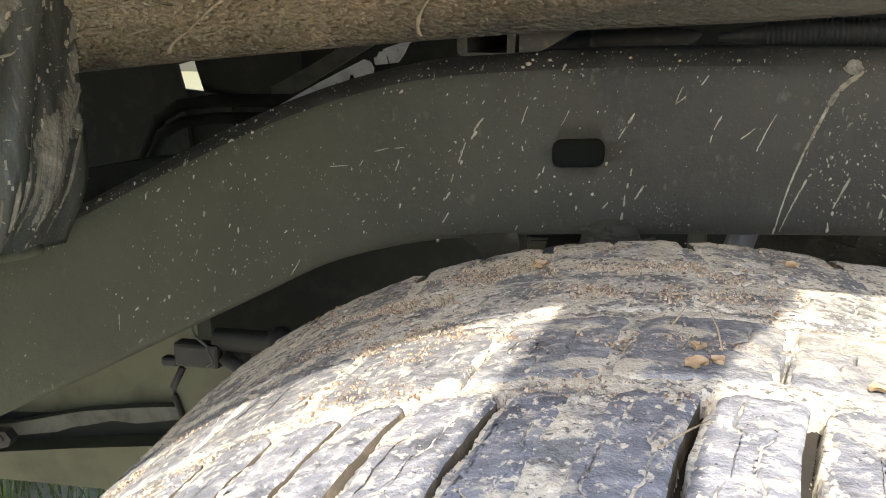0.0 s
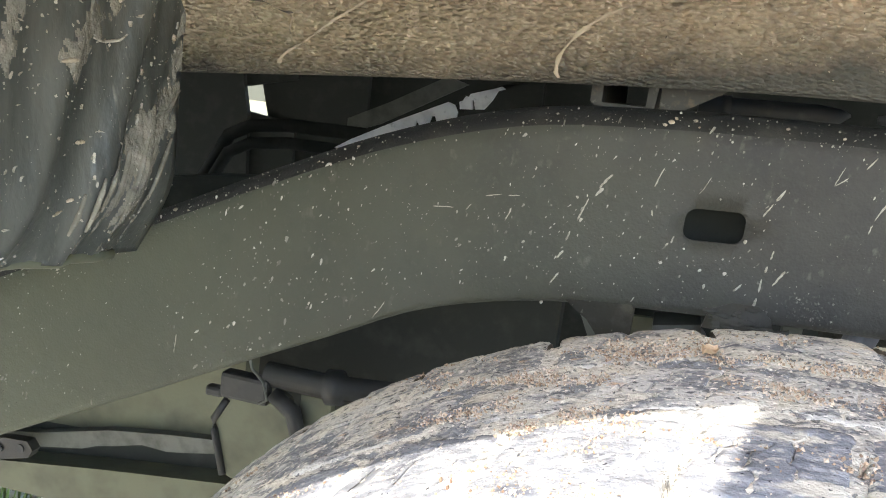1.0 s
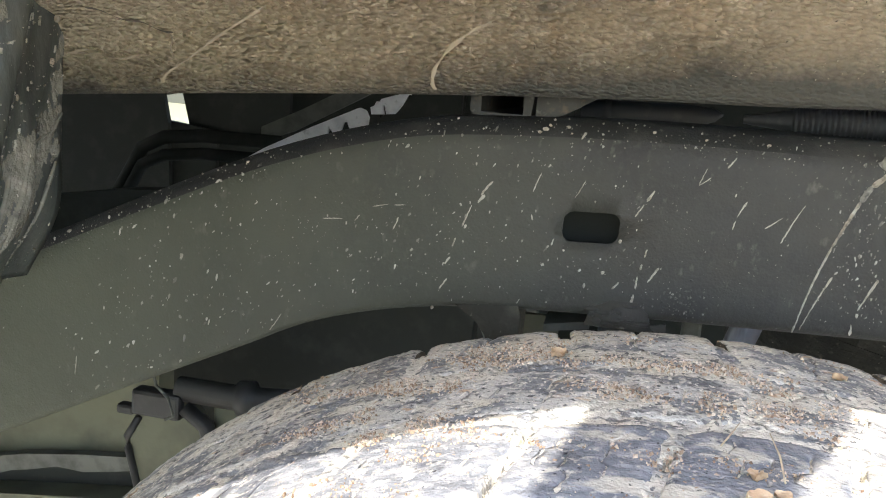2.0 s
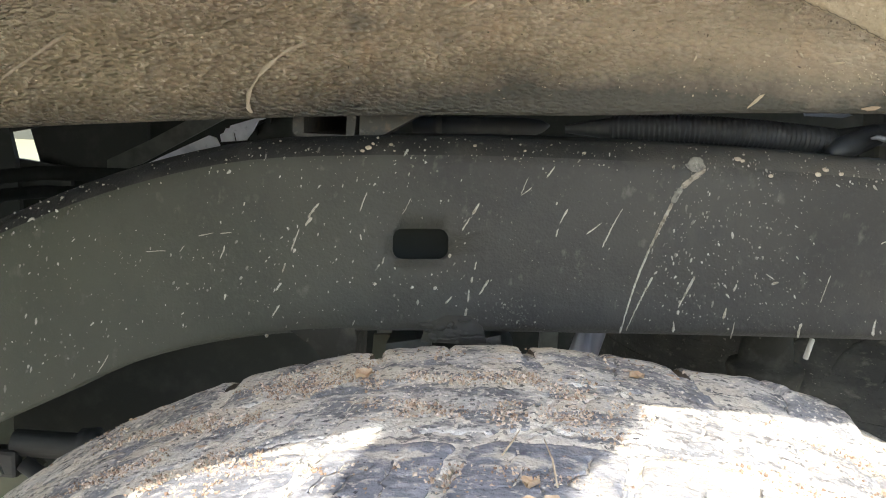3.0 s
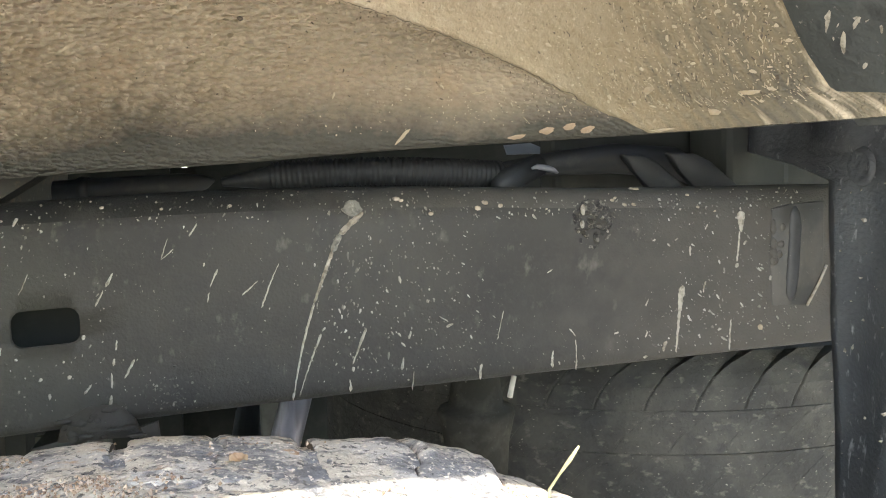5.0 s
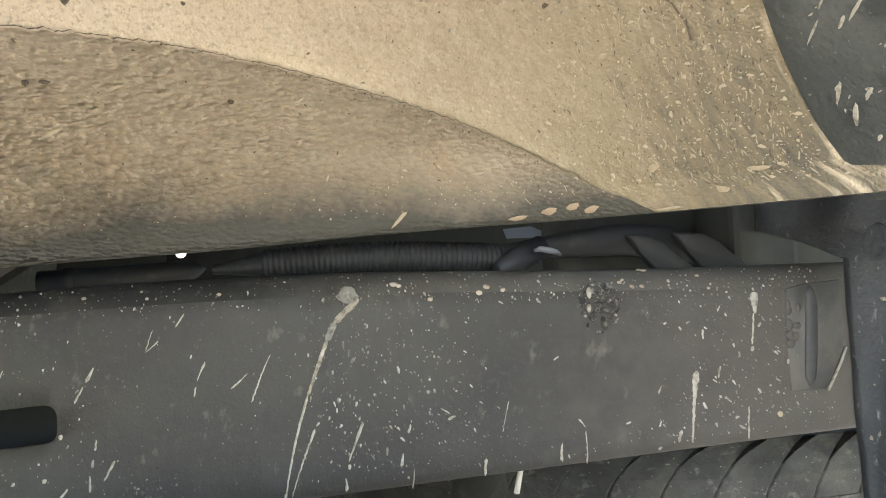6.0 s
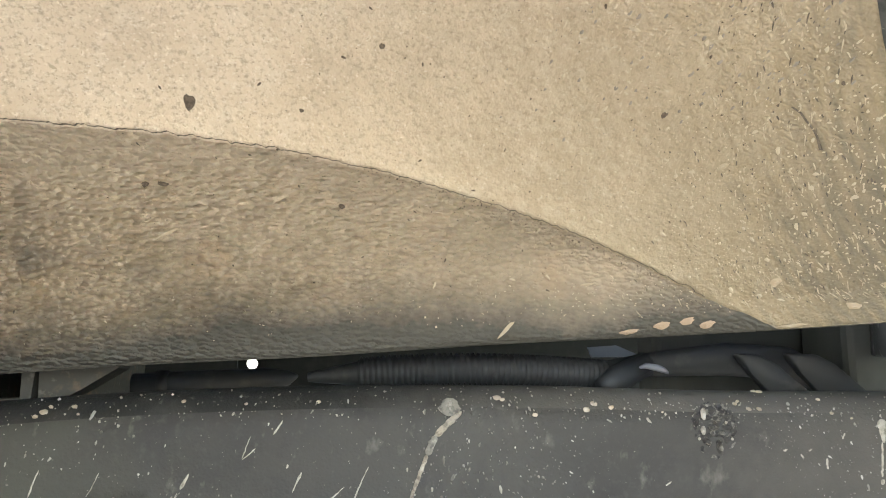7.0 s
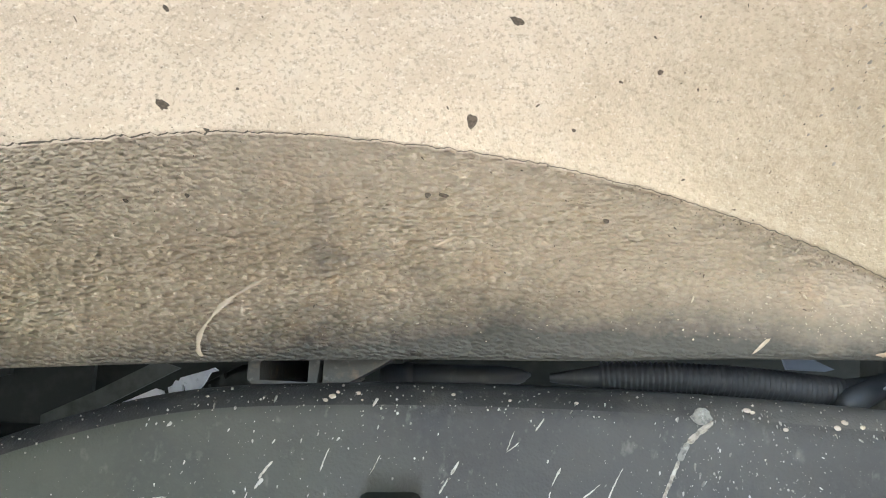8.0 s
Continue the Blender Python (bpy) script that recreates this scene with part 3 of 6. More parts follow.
def build_wheelhouse():
    columns = [-0.50 + 0.0025 * i for i in range(401)]
    low_v, low_f, top_v, top_f = [], [], [], []
    n_low, n_top = 44, 84
    for x in columns:
        z0 = house_low(x)
        top = max(0.66 + math.sqrt(max(0.0, 0.545**2 - x * x)) - z0, ROLL + 0.02)
        seam = min(max(house_seam(x) - z0, 0.0004), top - 0.012)
        fade = smooth_step((seam - 0.004) / 0.02)
        for k in range(n_low):
            s = k / (n_low - 1)
            h = seam * (0.35 * s + 0.65 * s * s) if seam > 0.05 else seam * s
            p = house_at(x, h)
            p.y += (0.0006 + 0.0012 * smooth_step(1 - (seam - h) / 0.003)) * fade
            low_v.append(p)
        p = house_at(x, max(seam - 0.002 * fade, 0.0002))
        top_v.append(p + Vector((0, 0.0026, 0)) * fade)
        for k in range(n_top):
            s = k / (n_top - 1)
            h = seam + (top - seam) * (0.3 * s + 0.7 * s * s)
            p = house_at(x, h)
            p.y -= 0.0016 * math.exp(-(h - seam) / 0.02) * fade
            top_v.append(p)
    for verts, faces, rows in ((low_v, low_f, n_low), (top_v, top_f, n_top + 1)):
        for i in range(len(columns) - 1):
            for k in range(rows - 1):
                a = i * rows + k
                faces.append((a, a + rows, a + rows + 1, a + 1))
    mesh_part("wheelhouse_wall", low_v, low_f, mat_house_low, truck, "inner wheelhouse wall under a crust of brown mud", True)
    mesh_part("wheelhouse_roof", top_v, top_f, mat_house, truck, "wheelhouse roof panel coated in fine tan dust", True)


build_wheelhouse()


# ---- outer bedside with its arch ----
# unseen panel; its arch is shaped so the lip's shadow fits the tyre
def build_bedside():
    bm = bmesh.new()
    y0, y1 = 0.130, 0.150
    arch, outer = [], []
    for k in range(41):
        x = 0.30 - 0.80 * math.cos(math.pi * k / 40)
        arch.append((x, 0.20 + math.sqrt(0.892**2 - (x - 0.30) ** 2)))
        outer.append((-0.90 + (x - 0.30) * 2.9, 1.45))
    arch = [(-0.52, 0.40)] + arch + [(1.12, 0.40)]
    outer = [(-3.22, 0.40)] + outer + [(1.42, 0.40)]
    for y in (y0, y1):
        a = [bm.verts.new((x, y, z)) for x, z in arch]
        b = [bm.verts.new((x, y, min(z, 1.45))) for x, z in outer]
        for i in range(42):
            bm.faces.new((a[i], a[i + 1], b[i + 1], b[i]))
        if y == y0:
            keep = a, b
    for i in range(42):
        bm.faces.new((keep[0][i], a[i], a[i + 1], keep[0][i + 1]))
        bm.faces.new((keep[1][i], b[i], b[i + 1], keep[1][i + 1]))
    part("bedside", bm, mat_paint, truck, "unseen grey outer bedside panel, its arch shaped to shade the tyre")


build_bedside()
# oversized floor, with unseen covers added to keep the sun off the underbody
bm = bmesh.new()
box(bm, -3.2, 1.4, 0.62, 2.3, 1.10, 1.14, 0.004)
box(bm, -3.2, -0.47, 0.151, 0.616, 1.10, 1.14, 0.004)
box(bm, 0.47, 1.4, 0.151, 0.616, 1.10, 1.14, 0.004)
box(bm, -0.466, 0.466, 0.151, 0.616, 1.215, 1.245, 0.004)
part("bed_floor", bm, mat_shade, truck, "dark load bed underside with added covers that shut out the sun")

# ---- rear wheel ----
WHEEL = Matrix.Translation((0.022, 0.343, 0.400)) @ Matrix.Rotation(radians(2.6), 4, "X")
TYRE_R, TREAD_HALF = 0.3975, 0.135


def tread_radius(y):
    edge = max(0.0, abs(y) - 0.112)
    return TYRE_R - 8.5 * edge * edge


def on_wheel(a, y, r):
    """A place on the wheel: degrees from the top (rearwards plus), sideways, radius."""
    return WHEEL @ Vector((r * math.sin(radians(a)), y, r * math.cos(radians(a))))


def build_tyre():
    profile = [(-0.118, 0.215), (-0.140, 0.26), (-0.148, 0.31), (-0.146, 0.35), (-0.139, 0.376), (-0.128, 0.3840), (-0.10, 0.3865), (-0.05, 0.3870), (0, 0.3870),
               (0.05, 0.3870), (0.10, 0.3865), (0.128, 0.3840), (0.139, 0.376), (0.146, 0.35), (0.148, 0.31), (0.140, 0.26), (0.118, 0.215)]
    verts, faces, n = [], [], 360
    for k in range(n):
        a = 360 * k / n
        for y, r in profile:
            bump = 0.0016 * noise.noise(Vector((math.sin(radians(a)) * 12, y * 30, math.cos(radians(a)) * 12))) if r > 0.38 else 0
            verts.append(on_wheel(a, y, r + bump))
    m = len(profile)
    for k in range(n):
        for i in range(m - 1):
            faces.append((k * m + i, ((k + 1) % n) * m + i, ((k + 1) % n) * m + i + 1, k * m + i + 1))
    ob = mesh_part("rear_tyre", verts, faces, mat_sidewall, truck, "all-terrain rear tyre caked in dried mud and dust", True)
    return ob


tyre = build_tyre()


# Grooves of the near shoulder where they leave the inner row: degrees, mud width before and behind, share of open slit.
SHOULDER_CUTS = [(-22.7, 0.30, 0.40, 0.9), (-18.55, 0.25, 0.35, 1.0), (-15.1, 0.25, 0.55, 1.0), (-10.1, 0.30, 0.45, 0.8), (-6.3, 0.35, 1.35, 0.25),
                 (-0.7, 0.30, 0.45, 0.9), (4.1, 0.35, 0.60, 1.15)]
step = random.Random(61)
for sign, edge in ((-1, -62.0), (1, 58.0)):
    at = SHOULDER_CUTS[0][0] if sign < 0 else SHOULDER_CUTS[-1][0]
    more = []
    while sign * at < sign * edge:
        at += sign * step.uniform(3.7, 5.2)
        more.append((at, step.uniform(0.25, 0.4), step.uniform(0.3, 0.8), step.uniform(0.4, 1.0)))
    SHOULDER_CUTS = more[::-1] + SHOULDER_CUTS if sign < 0 else SHOULDER_CUTS + more
INNER_CUTS = [-21.0 + 8.3 * k + (0.7 if k % 3 == 1 else -0.4) for k in range(-5, 10)]
OUTER_CUTS = [-17.2 + 8.9 * k + (0.8 if k % 2 else -0.3) for k in range(-5, 9)]
FAR_CUTS = [-0.5 + 10.05 * k + (1.2 if k == 2 else 0.0) for k in range(-6, 7)]


def shoulder_line(y):
    """How far a shoulder groove swings forwards on its way out."""
    d = -0.046 - y
    return -(46 * d - 210 * d * d)


def inner_line(y):
    return 42 * (y + 0.010) - 420 * (y + 0.010) * abs(y + 0.010)


def outer_line(y):
    return 34 * (y - 0.048)


def far_line(y):
    return -14 * (y - 0.12)


# row: inner and outer edge, grooves, their line, share of bare rubber over the mud
TREAD_ROWS = {
    "shoulder": (-0.1385, -0.0455, shoulder_line),
    "inner": (-0.0370, 0.0185, inner_line),
    "outer": (0.0265, 0.0700, outer_line),
    "far": (0.0770, 0.1365, far_line),
}


def row_edge(y, a, row, outer):
    """The row's ragged edge: blocks step in and out a little along it."""
    return y + 0.0024 * noise.noise(Vector((a * 0.16, len(row) * 3.0, 7.0 * outer))) + 0.0009 * noise.noise(Vector((a * 0.9, len(row) * 5.0, outer)))


def grit(p, size):
    return size * (0.9 * noise.noise(p * 95) + 0.6 * noise.noise(p * 260) + 0.35 * noise.noise(p * 620))


def block_top(p, y, wear):
    return tread_radius(y) + wear + 0.0004 * noise.noise(p * 45) + grit(p, 0.00060)


def tread_block(row, a0, a1, seed):
    """One tread block: crooked sipes, rounded worn edges and an uneven top."""
    r = random.Random(seed)
    y0, y1, line = TREAD_ROWS[row]
    number = {"shoulder": 2, "inner": 3, "outer": 3, "far": 1}[row]
    cuts = [(k + 1) / (number + 1) + r.uniform(-0.07, 0.07) for k in range(number)]
    if row == "far":
        cuts = [0.5]
    w = 0.00055 / (radians(a1 - a0) * TYRE_R)
    us = sorted([0, 0.012, 0.035, 0.07, 0.93, 0.965, 0.988, 1] + [0.07 + 0.86 * k / 20 for k in range(1, 20)] + [c + d for c in cuts for d in (-1.6 * w, -0.8 * w, 0, 0.8 * w, 1.6 * w)])
    nv = 44
    vs = sorted({0, 0.008, 0.022, 0.978, 0.992, 1} | {round(0.05 + 0.9 * k / (nv - 1), 4) for k in range(nv)})
    spans = [(r.uniform(0.08, 0.42), r.uniform(0.62, 0.97)) for c in cuts]
    if row == "far":
        spans = [(0.25, 1.0)]
    jogs = [(r.uniform(0.3, 0.45), r.uniform(0.55, 0.8), r.choice((-1, 1)) * r.uniform(1.2, 2.0) * 0.0022 / (radians(a1 - a0) * TYRE_R)) for c in cuts]
    wear = r.uniform(-0.0003, 0.0003)
    wide = radians(a1 - a0) * TYRE_R
    verts, faces = [], []
    for v in vs:
        for u in us:
            a_mid = a0 + (a1 - a0) * u
            lo, hi = row_edge(y0, a_mid, row, 0), row_edge(y1, a_mid, row, 1)
            pinch = abs(2 * u - 1) ** 6
            if row != "far":
                hi -= 0.005 * pinch
            if row in ("inner", "outer"):
                lo += 0.004 * pinch
            y = lo + (hi - lo) * v
            shift = 0.0
            for c, (j0, j1, size) in zip(cuts, jogs):
                reach = max(0.0, 1 - abs(u - c) / 0.10) if abs(u - c) > 2 * w else 1.0
                jog = smooth_step((v - j0) / 0.05) - smooth_step((v - j1) / 0.05)
                shift += reach * (size * jog + 0.3 * size * noise.noise(Vector((v * 14, c * 9, seed * 0.1))))
            a = a0 + (a1 - a0) * (u + shift) + line(y) + 0.10 * noise.noise(Vector((y * 120, seed, u > 0.5)))
            p = on_wheel(a, y, 1)
            top = block_top(p, y, wear)
            if row == "far" and 9.0 < a0 < 12.0:
                # one far block is raised to fit the tyre's outline in the camera's view
                top += 0.0058 * smooth_step(u / 0.7) * smooth_step(v / 0.6) * (1 + 0.35 * noise.noise(Vector((a_mid * 0.9, y * 60, 3))))
            side = min(u * wide, (1 - u) * wide, v * (hi - lo), (1 - v) * (hi - lo))
            top -= 0.0010 * (1 - smooth_step(side / 0.0013)) + 0.0003 * (1 - smooth_step(side / 0.006))
            for c, (low, high) in zip(cuts, spans):
                if low < v < high:
                    if abs(u - c) < 0.5 * w:
                        top -= 0.0060
                    elif abs(u - c) < 1.2 * w:
                        top -= 0.0008
                    if row == "far":
                        top -= 0.0016 * math.exp(-((u - c) * wide / 0.0022) ** 2) * smooth_step((v - 0.5) / 0.2)
            verts.append(on_wheel(a, y, top))
    nu, nv = len(us), len(vs)
    for j in range(nv - 1):
        for i in range(nu - 1):
            k = j * nu + i
            faces.append((k, k + 1, k + nu + 1, k + nu))
    border = [i for i in range(nu)] + [j * nu + nu - 1 for j in range(1, nv)] + [(nv - 1) * nu + i for i in range(nu - 2, -1, -1)] + [j * nu for j in range(nv - 2, 0, -1)]
    first = len(verts)
    inv = WHEEL.inverted()
    for k in border:
        q = inv @ verts[k]
        rad = math.hypot(q.x, q.z)
        s = min(0.3855, rad - 0.002) / rad
        verts.append(WHEEL @ Vector((q.x * s, q.y * 1.004, q.z * s)))
    for i in range(len(border)):
        j = (i + 1) % len(border)
        faces.append((border[j], border[i], first + i, first + j))
    return verts, faces, (nu - 1) * (nv - 1)


def mud_fill():
    """The sheet of dried mud that fills the grooves and laps over the blocks, cracked open along the shoulder grooves."""
    verts, faces, deep = [], [], set()
    a_lo, a_hi, da = -60.0, 56.0, 0.10
    na, ny = int((a_hi - a_lo) / da), 216
    y_lo, y_hi = -0.1375, 0.1335
    for k in range(ny + 1):
        y = y_lo + (y_hi - y_lo) * k / ny
        swing, inner = shoulder_line(y), inner_line(y)
        cracks = []
        if y < -0.040:
            for at, before, behind, share in SHOULDER_CUTS:
                if share > 0.3:
                    cracks.append((at + swing - 0.10, 0.42 * share, at))
        if -0.040 < y < 0.014:
            for n, at in enumerate(INNER_CUTS):
                cracks.append((at + inner, 0.13, at + 0.5))
        far = smooth_step((y - 0.106) / 0.016)
        for i in range(na + 1):
            a = a_lo + da * i
            p = on_wheel(a, y, 1)
            q = Vector((p.x * 33 + p.y * 21, p.y * 57 - p.x * 14, p.z * 27))
            lap = 0.0009 * noise.noise(q) + 0.0007 * noise.noise(q * 2.3) + 0.0006 * noise.noise(q * 5.1)
            r = tread_radius(y) - (0.00085 if y < -0.04 else 0.0007 if y < 0.02 else 0.0006) + lap + grit(p, 0.0005) - 0.0034 * far
            for centre, half, at in cracks:
                off = a - centre - 0.12 * noise.noise(Vector((y * 90, at, 0)))
                if abs(off) < 1.0:
                    half *= 0.75 + 0.7 * noise.noise(Vector((y * 55, at, 4)))
                    if y > -0.040:
                        half *= 1.6 * smooth_step(noise.noise(Vector((y * 30, at, 9))) * 2.5 + 0.2)
                    ends = smooth_step((-0.044 - y) / 0.004) if y < -0.040 else 1.0
                    if half * ends > 0.02:
                        sink = 1 - smooth_step((abs(off) - half * ends) / 0.09)
                        r -= 0.0098 * sink
                        if sink > 0.99:
                            deep.add(len(verts))
            verts.append(on_wheel(a, y, r))
    w = na + 1
    for k in range(ny):
        for i in range(na):
            q = k * w + i
            if not (q in deep and q + 1 in deep and q + w in deep and q + w + 1 in deep):
                faces.append((q, q + 1, q + w + 1, q + w))
    tagged(mesh_part("packed_mud", verts, faces, mat_groove, tyre, "pale dried mud packed into the tread grooves", True), kind="stuff")


def build_tread():
    rest_v, rest_f = [], []
    rows = [("shoulder", [(a + behind, b - before) for (a, _, behind, _), (b, before, _, _) in zip(SHOULDER_CUTS, SHOULDER_CUTS[1:])], mat_block)]
    for row, cuts, gap, mat in (("inner", INNER_CUTS, 0.35, mat_rubber), ("outer", OUTER_CUTS, 0.30, mat_smeared), ("far", FAR_CUTS, 0.42, mat_smeared)):
        rows.append((row, [(a + gap, b - gap) for a, b in zip(cuts, cuts[1:])], mat))
    for n, (row, spans, mat) in enumerate(rows):
        for k, (a0, a1) in enumerate(spans):
            v, f, tops = tread_block(row, a0, a1, n * 1000 + k)
            block = mesh_part("tread_block", v, f, mat, tyre, smooth=True)
            # the sides stay brown with dirt
            block.data.materials.append(mat_sides)
            block.data.polygons.foreach_set("material_index", [0 if i < tops else 1 for i in range(len(f))])
    # the part of the tread that stays turned away: plain lugs
    for row, (y0, y1, line) in TREAD_ROWS.items():
        for k in range(30):
            a0 = 62 + 236 * k / 30
            a1 = a0 + 236 / 30 - 0.7
            base = len(rest_v)
            for rad in (0.3855, TYRE_R - 0.001):
                for a, y in ((a0, y0), (a1, y0), (a1, y1), (a0, y1)):
                    rest_v.append(on_wheel(a, y * (0.98 if rad > 0.39 else 1), rad - 8.5 * max(0, abs(y) - 0.112) ** 2))
            rest_f += [tuple(base + i for i in q) for q in ((4, 5, 6, 7), (0, 1, 5, 4), (1, 2, 6, 5), (2, 3, 7, 6), (3, 0, 4, 7))]
    tagged(mesh_part("tread_ring", rest_v, rest_f, mat_rubber, tyre), kind="stuff")
    mud_fill()


build_tread()
bm = bmesh.new()
ring = [(-0.118, 0.215), (-0.112, 0.196), (-0.06, 0.186), (0.0, 0.18), (0.06, 0.19), (0.112, 0.196), (0.118, 0.215)]
loops = [[bm.verts.new(on_wheel(360 * k / 64, y, r)) for y, r in ring] for k in range(64)]
for a, b in zip(loops, loops[1:] + loops[:1]):
    for i in range(len(ring) - 1):
        bm.faces.new((a[i], b[i], b[i + 1], a[i + 1]))
part("wheel_rim", bm, mat_steel, truck, "dull steel rear wheel rim", True)
bm = bmesh.new()
loops = [[bm.verts.new(on_wheel(360 * k / 48, -0.02 - 0.03 * (r < 0.1), r)) for r in (0.18, 0.14, 0.09, 0.05)] for k in range(48)]
for a, b in zip(loops, loops[1:] + loops[:1]):
    for i in range(3):
        bm.faces.new((a[i], b[i], b[i + 1], a[i + 1]))
bm.faces.new([l[3] for l in loops])
part("wheel_disc", bm, mat_steel, truck, "dull steel wheel centre", True)
bm = bmesh.new()
tube(bm, [(0.022, 0.30, 0.40), (0.022, 1.2, 0.40), (0.022, 2.1, 0.40)], 0.04, 20)
part("rear_axle", bm, mat_black, truck, "black rear axle tube", True)


# ---- mud on the tyre ----
def crumb(verts, faces, place, size, r, flat=0.7):
    """A small angular lump."""
    base = len(verts)
    turn = Euler((r.uniform(0, 6), r.uniform(0, 6), r.uniform(0, 6))).to_matrix()
    for c in ((1, 0, 0), (-1, 0, 0), (0, 1, 0), (0, -1, 0), (0, 0, flat), (0, 0, -flat)):
        verts.append(Vector(place) + turn @ (Vector(c) * size * r.uniform(0.65, 1.25)))
    for f in ((0, 2, 4), (2, 1, 4), (1, 3, 4), (3, 0, 4), (2, 0, 5), (1, 2, 5), (3, 1, 5), (0, 3, 5)):
        faces.append(tuple(base + i for i in f))


def build_crumbs():
    r = random.Random(21)
    verts, faces = [], []
    tries = 0
    while len(verts) < 6 * 6500 and tries < 120000:
        tries += 1
        a, y = r.uniform(-48, 45), r.triangular(-0.10, 0.122, 0.08)
        p = on_wheel(a, y, tread_radius(y) + 0.0002)
        if noise.noise(Vector((p.x * 13, p.y * 48, p.z * 26))) + 0.45 * noise.noise(p * 75) < r.uniform(0.22, 0.6):
            continue
        crumb(verts, faces, p, r.choice((0.0003, 0.0004, 0.0005, 0.0006, 0.0007, 0.0009)) * r.uniform(0.7, 1.3), r)
    tagged(mesh_part("loose_gravel", verts, faces, mat_crumb, tyre, "loose gravel and mud crumbs stuck to the tread"), kind="stuff")


build_crumbs()

# ---- under the bed, behind the rail ----
bm = bmesh.new()
plate(bm, [(-0.1365, 0.8885), (-0.1335, 0.8860), (-0.0985, 0.8860), (-0.0950, 0.8885), (-0.0925, 0.915), (-0.1000, 0.915), (-0.1005, 0.8885), (-0.1290, 0.8885), (-0.1295, 0.915), (-0.1365, 0.915)], 0.631, 0.90)
part("cross_channel", bm, mat_rust, truck, "rusty open-ended channel across the rail")
bm = bmesh.new()
plate(bm, [(-0.092, 0.8845), (-0.086, 0.8845), (-0.070, 0.893), (-0.052, 0.904), (-0.048, 0.914), (-0.092, 0.914)], 0.633, 0.66)
part("gusset", bm, mat_rust, truck, "small dusty grey gusset beside the channel")
bm = bmesh.new()
tube(bm, [(-0.066, 0.735, 0.893), (-0.010, 0.735, 0.895), (0.018, 0.735, 0.897), (0.034, 0.735, 0.899), (0.040, 0.735, 0.900)], [0.0095, 0.0095, 0.0085, 0.005, 0.001], 18)
tagged(part("breather_tube", bm, mat_hose, truck, "", True), "grey tapered tube above the rail")
bm = bmesh.new()
tube(bm, [(-0.050, 0.735, 0.8935), (-0.043, 0.735, 0.8938)], 0.0108, 18)
part("tube_clamp", bm, mat_black, bpy.data.objects["breather_tube"], "black clamp band", True)

# added dark sheet behind the slot, so that the slot looks black
bm = bmesh.new()
plate(bm, [(-0.12, 0.775), (0.03, 0.782), (0.03, 0.872), (-0.12, 0.866)], 0.672, 0.675)
part("rail_stiffener", bm, mat_shade, rail, "dark sheet added behind the rail's slot")
# added dark sheet that stops daylight showing under the tank
bm = bmesh.new()
plate(bm, [(-1.6, 0.400), (-0.44, 0.425), (-0.38, 0.44), (-0.38, 0.53), (-1.6, 0.47)], 0.8015, 0.806)
part("tank_back", bm, mat_shade, truck, "dark sheet added to close the gap between tank and skid plate")
# corrugated conduit
bm = bmesh.new()
spine = lambda s: Vector((0.048 + 0.187 * s, 0.685 - 0.01 * math.sin(3 * s), 0.8985 + 0.004 * math.sin(3.2 * s)))
pts, rad = [], []
for i in range(221):
    s = i / 220
    pts.append(spine(s))
    ribbed = 0.17 < s
    rad.append((0.0092 + (0.0009 if (i // 2) % 2 else -0.0007)) if ribbed else 0.0078 - 0.005 * (0.17 - s) / 0.17)
tube(bm, pts, rad, 16)
part("wiring_conduit", bm, mat_hose, truck, "black corrugated wiring conduit", True)
bm = bmesh.new()
tube(bm, [(0.235, 0.685, 0.900), (0.27, 0.69, 0.905), (0.32, 0.69, 0.908), (0.37, 0.70, 0.905), (0.42, 0.71, 0.885)], [0.007, 0.008, 0.011, 0.011, 0.009], 14)
part("conduit_tail", bm, mat_hose, truck, "smooth black end of the conduit", True)
for x, w in ((0.318, 0.016), (0.352, 0.022)):
    bm = bmesh.new()
    plate(bm, [(x, 0.911), (x + w, 0.910), (x + w + 0.012, 0.904), (x + w + 0.036, 0.884), (x + 0.024, 0.882), (x + 0.010, 0.898)], 0.668, 0.676)
    bmesh.ops.bevel(bm, geom=list(bm.edges), offset=0.0022, segments=3, affect="EDGES", profile=0.5)
    part("conduit_clip", bm, mat_hose, truck, "", True)
bm = bmesh.new()
plate(bm, [(0.346, 0.932), (0.350, 0.921), (0.392, 0.921), (0.402, 0.924), (0.378, 0.934)], 1.07, 1.075)
part("metal_tab", bm, material("blue_grey_steel", (0.22, 0.25, 0.31), (), 0.4, 0.2), truck, "blue-grey metal tab in the gap")
bm = bmesh.new()
tube(bm, [(0.2490, 0.656, 0.9022), (0.2525, 0.655, 0.9034), (0.2590, 0.655, 0.9022), (0.2640, 0.655, 0.9006), (0.2675, 0.657, 0.8988)], [0.0008, 0.0018, 0.0021, 0.0018, 0.0008], 10)
part("metal_clip", bm, material("pale_clip_steel", (0.16, 0.165, 0.18), (), 0.3), truck, "pale metal clip in the gap", True)
bm = bmesh.new()
tube(bm, [(0.226, 0.66, 0.891), (0.238, 0.67, 0.895), (0.262, 0.68, 0.905)], [0.005, 0.0085, 0.008], 12)
part("conduit_boot", bm, mat_hose, truck, "black boot at the conduit's end", True)

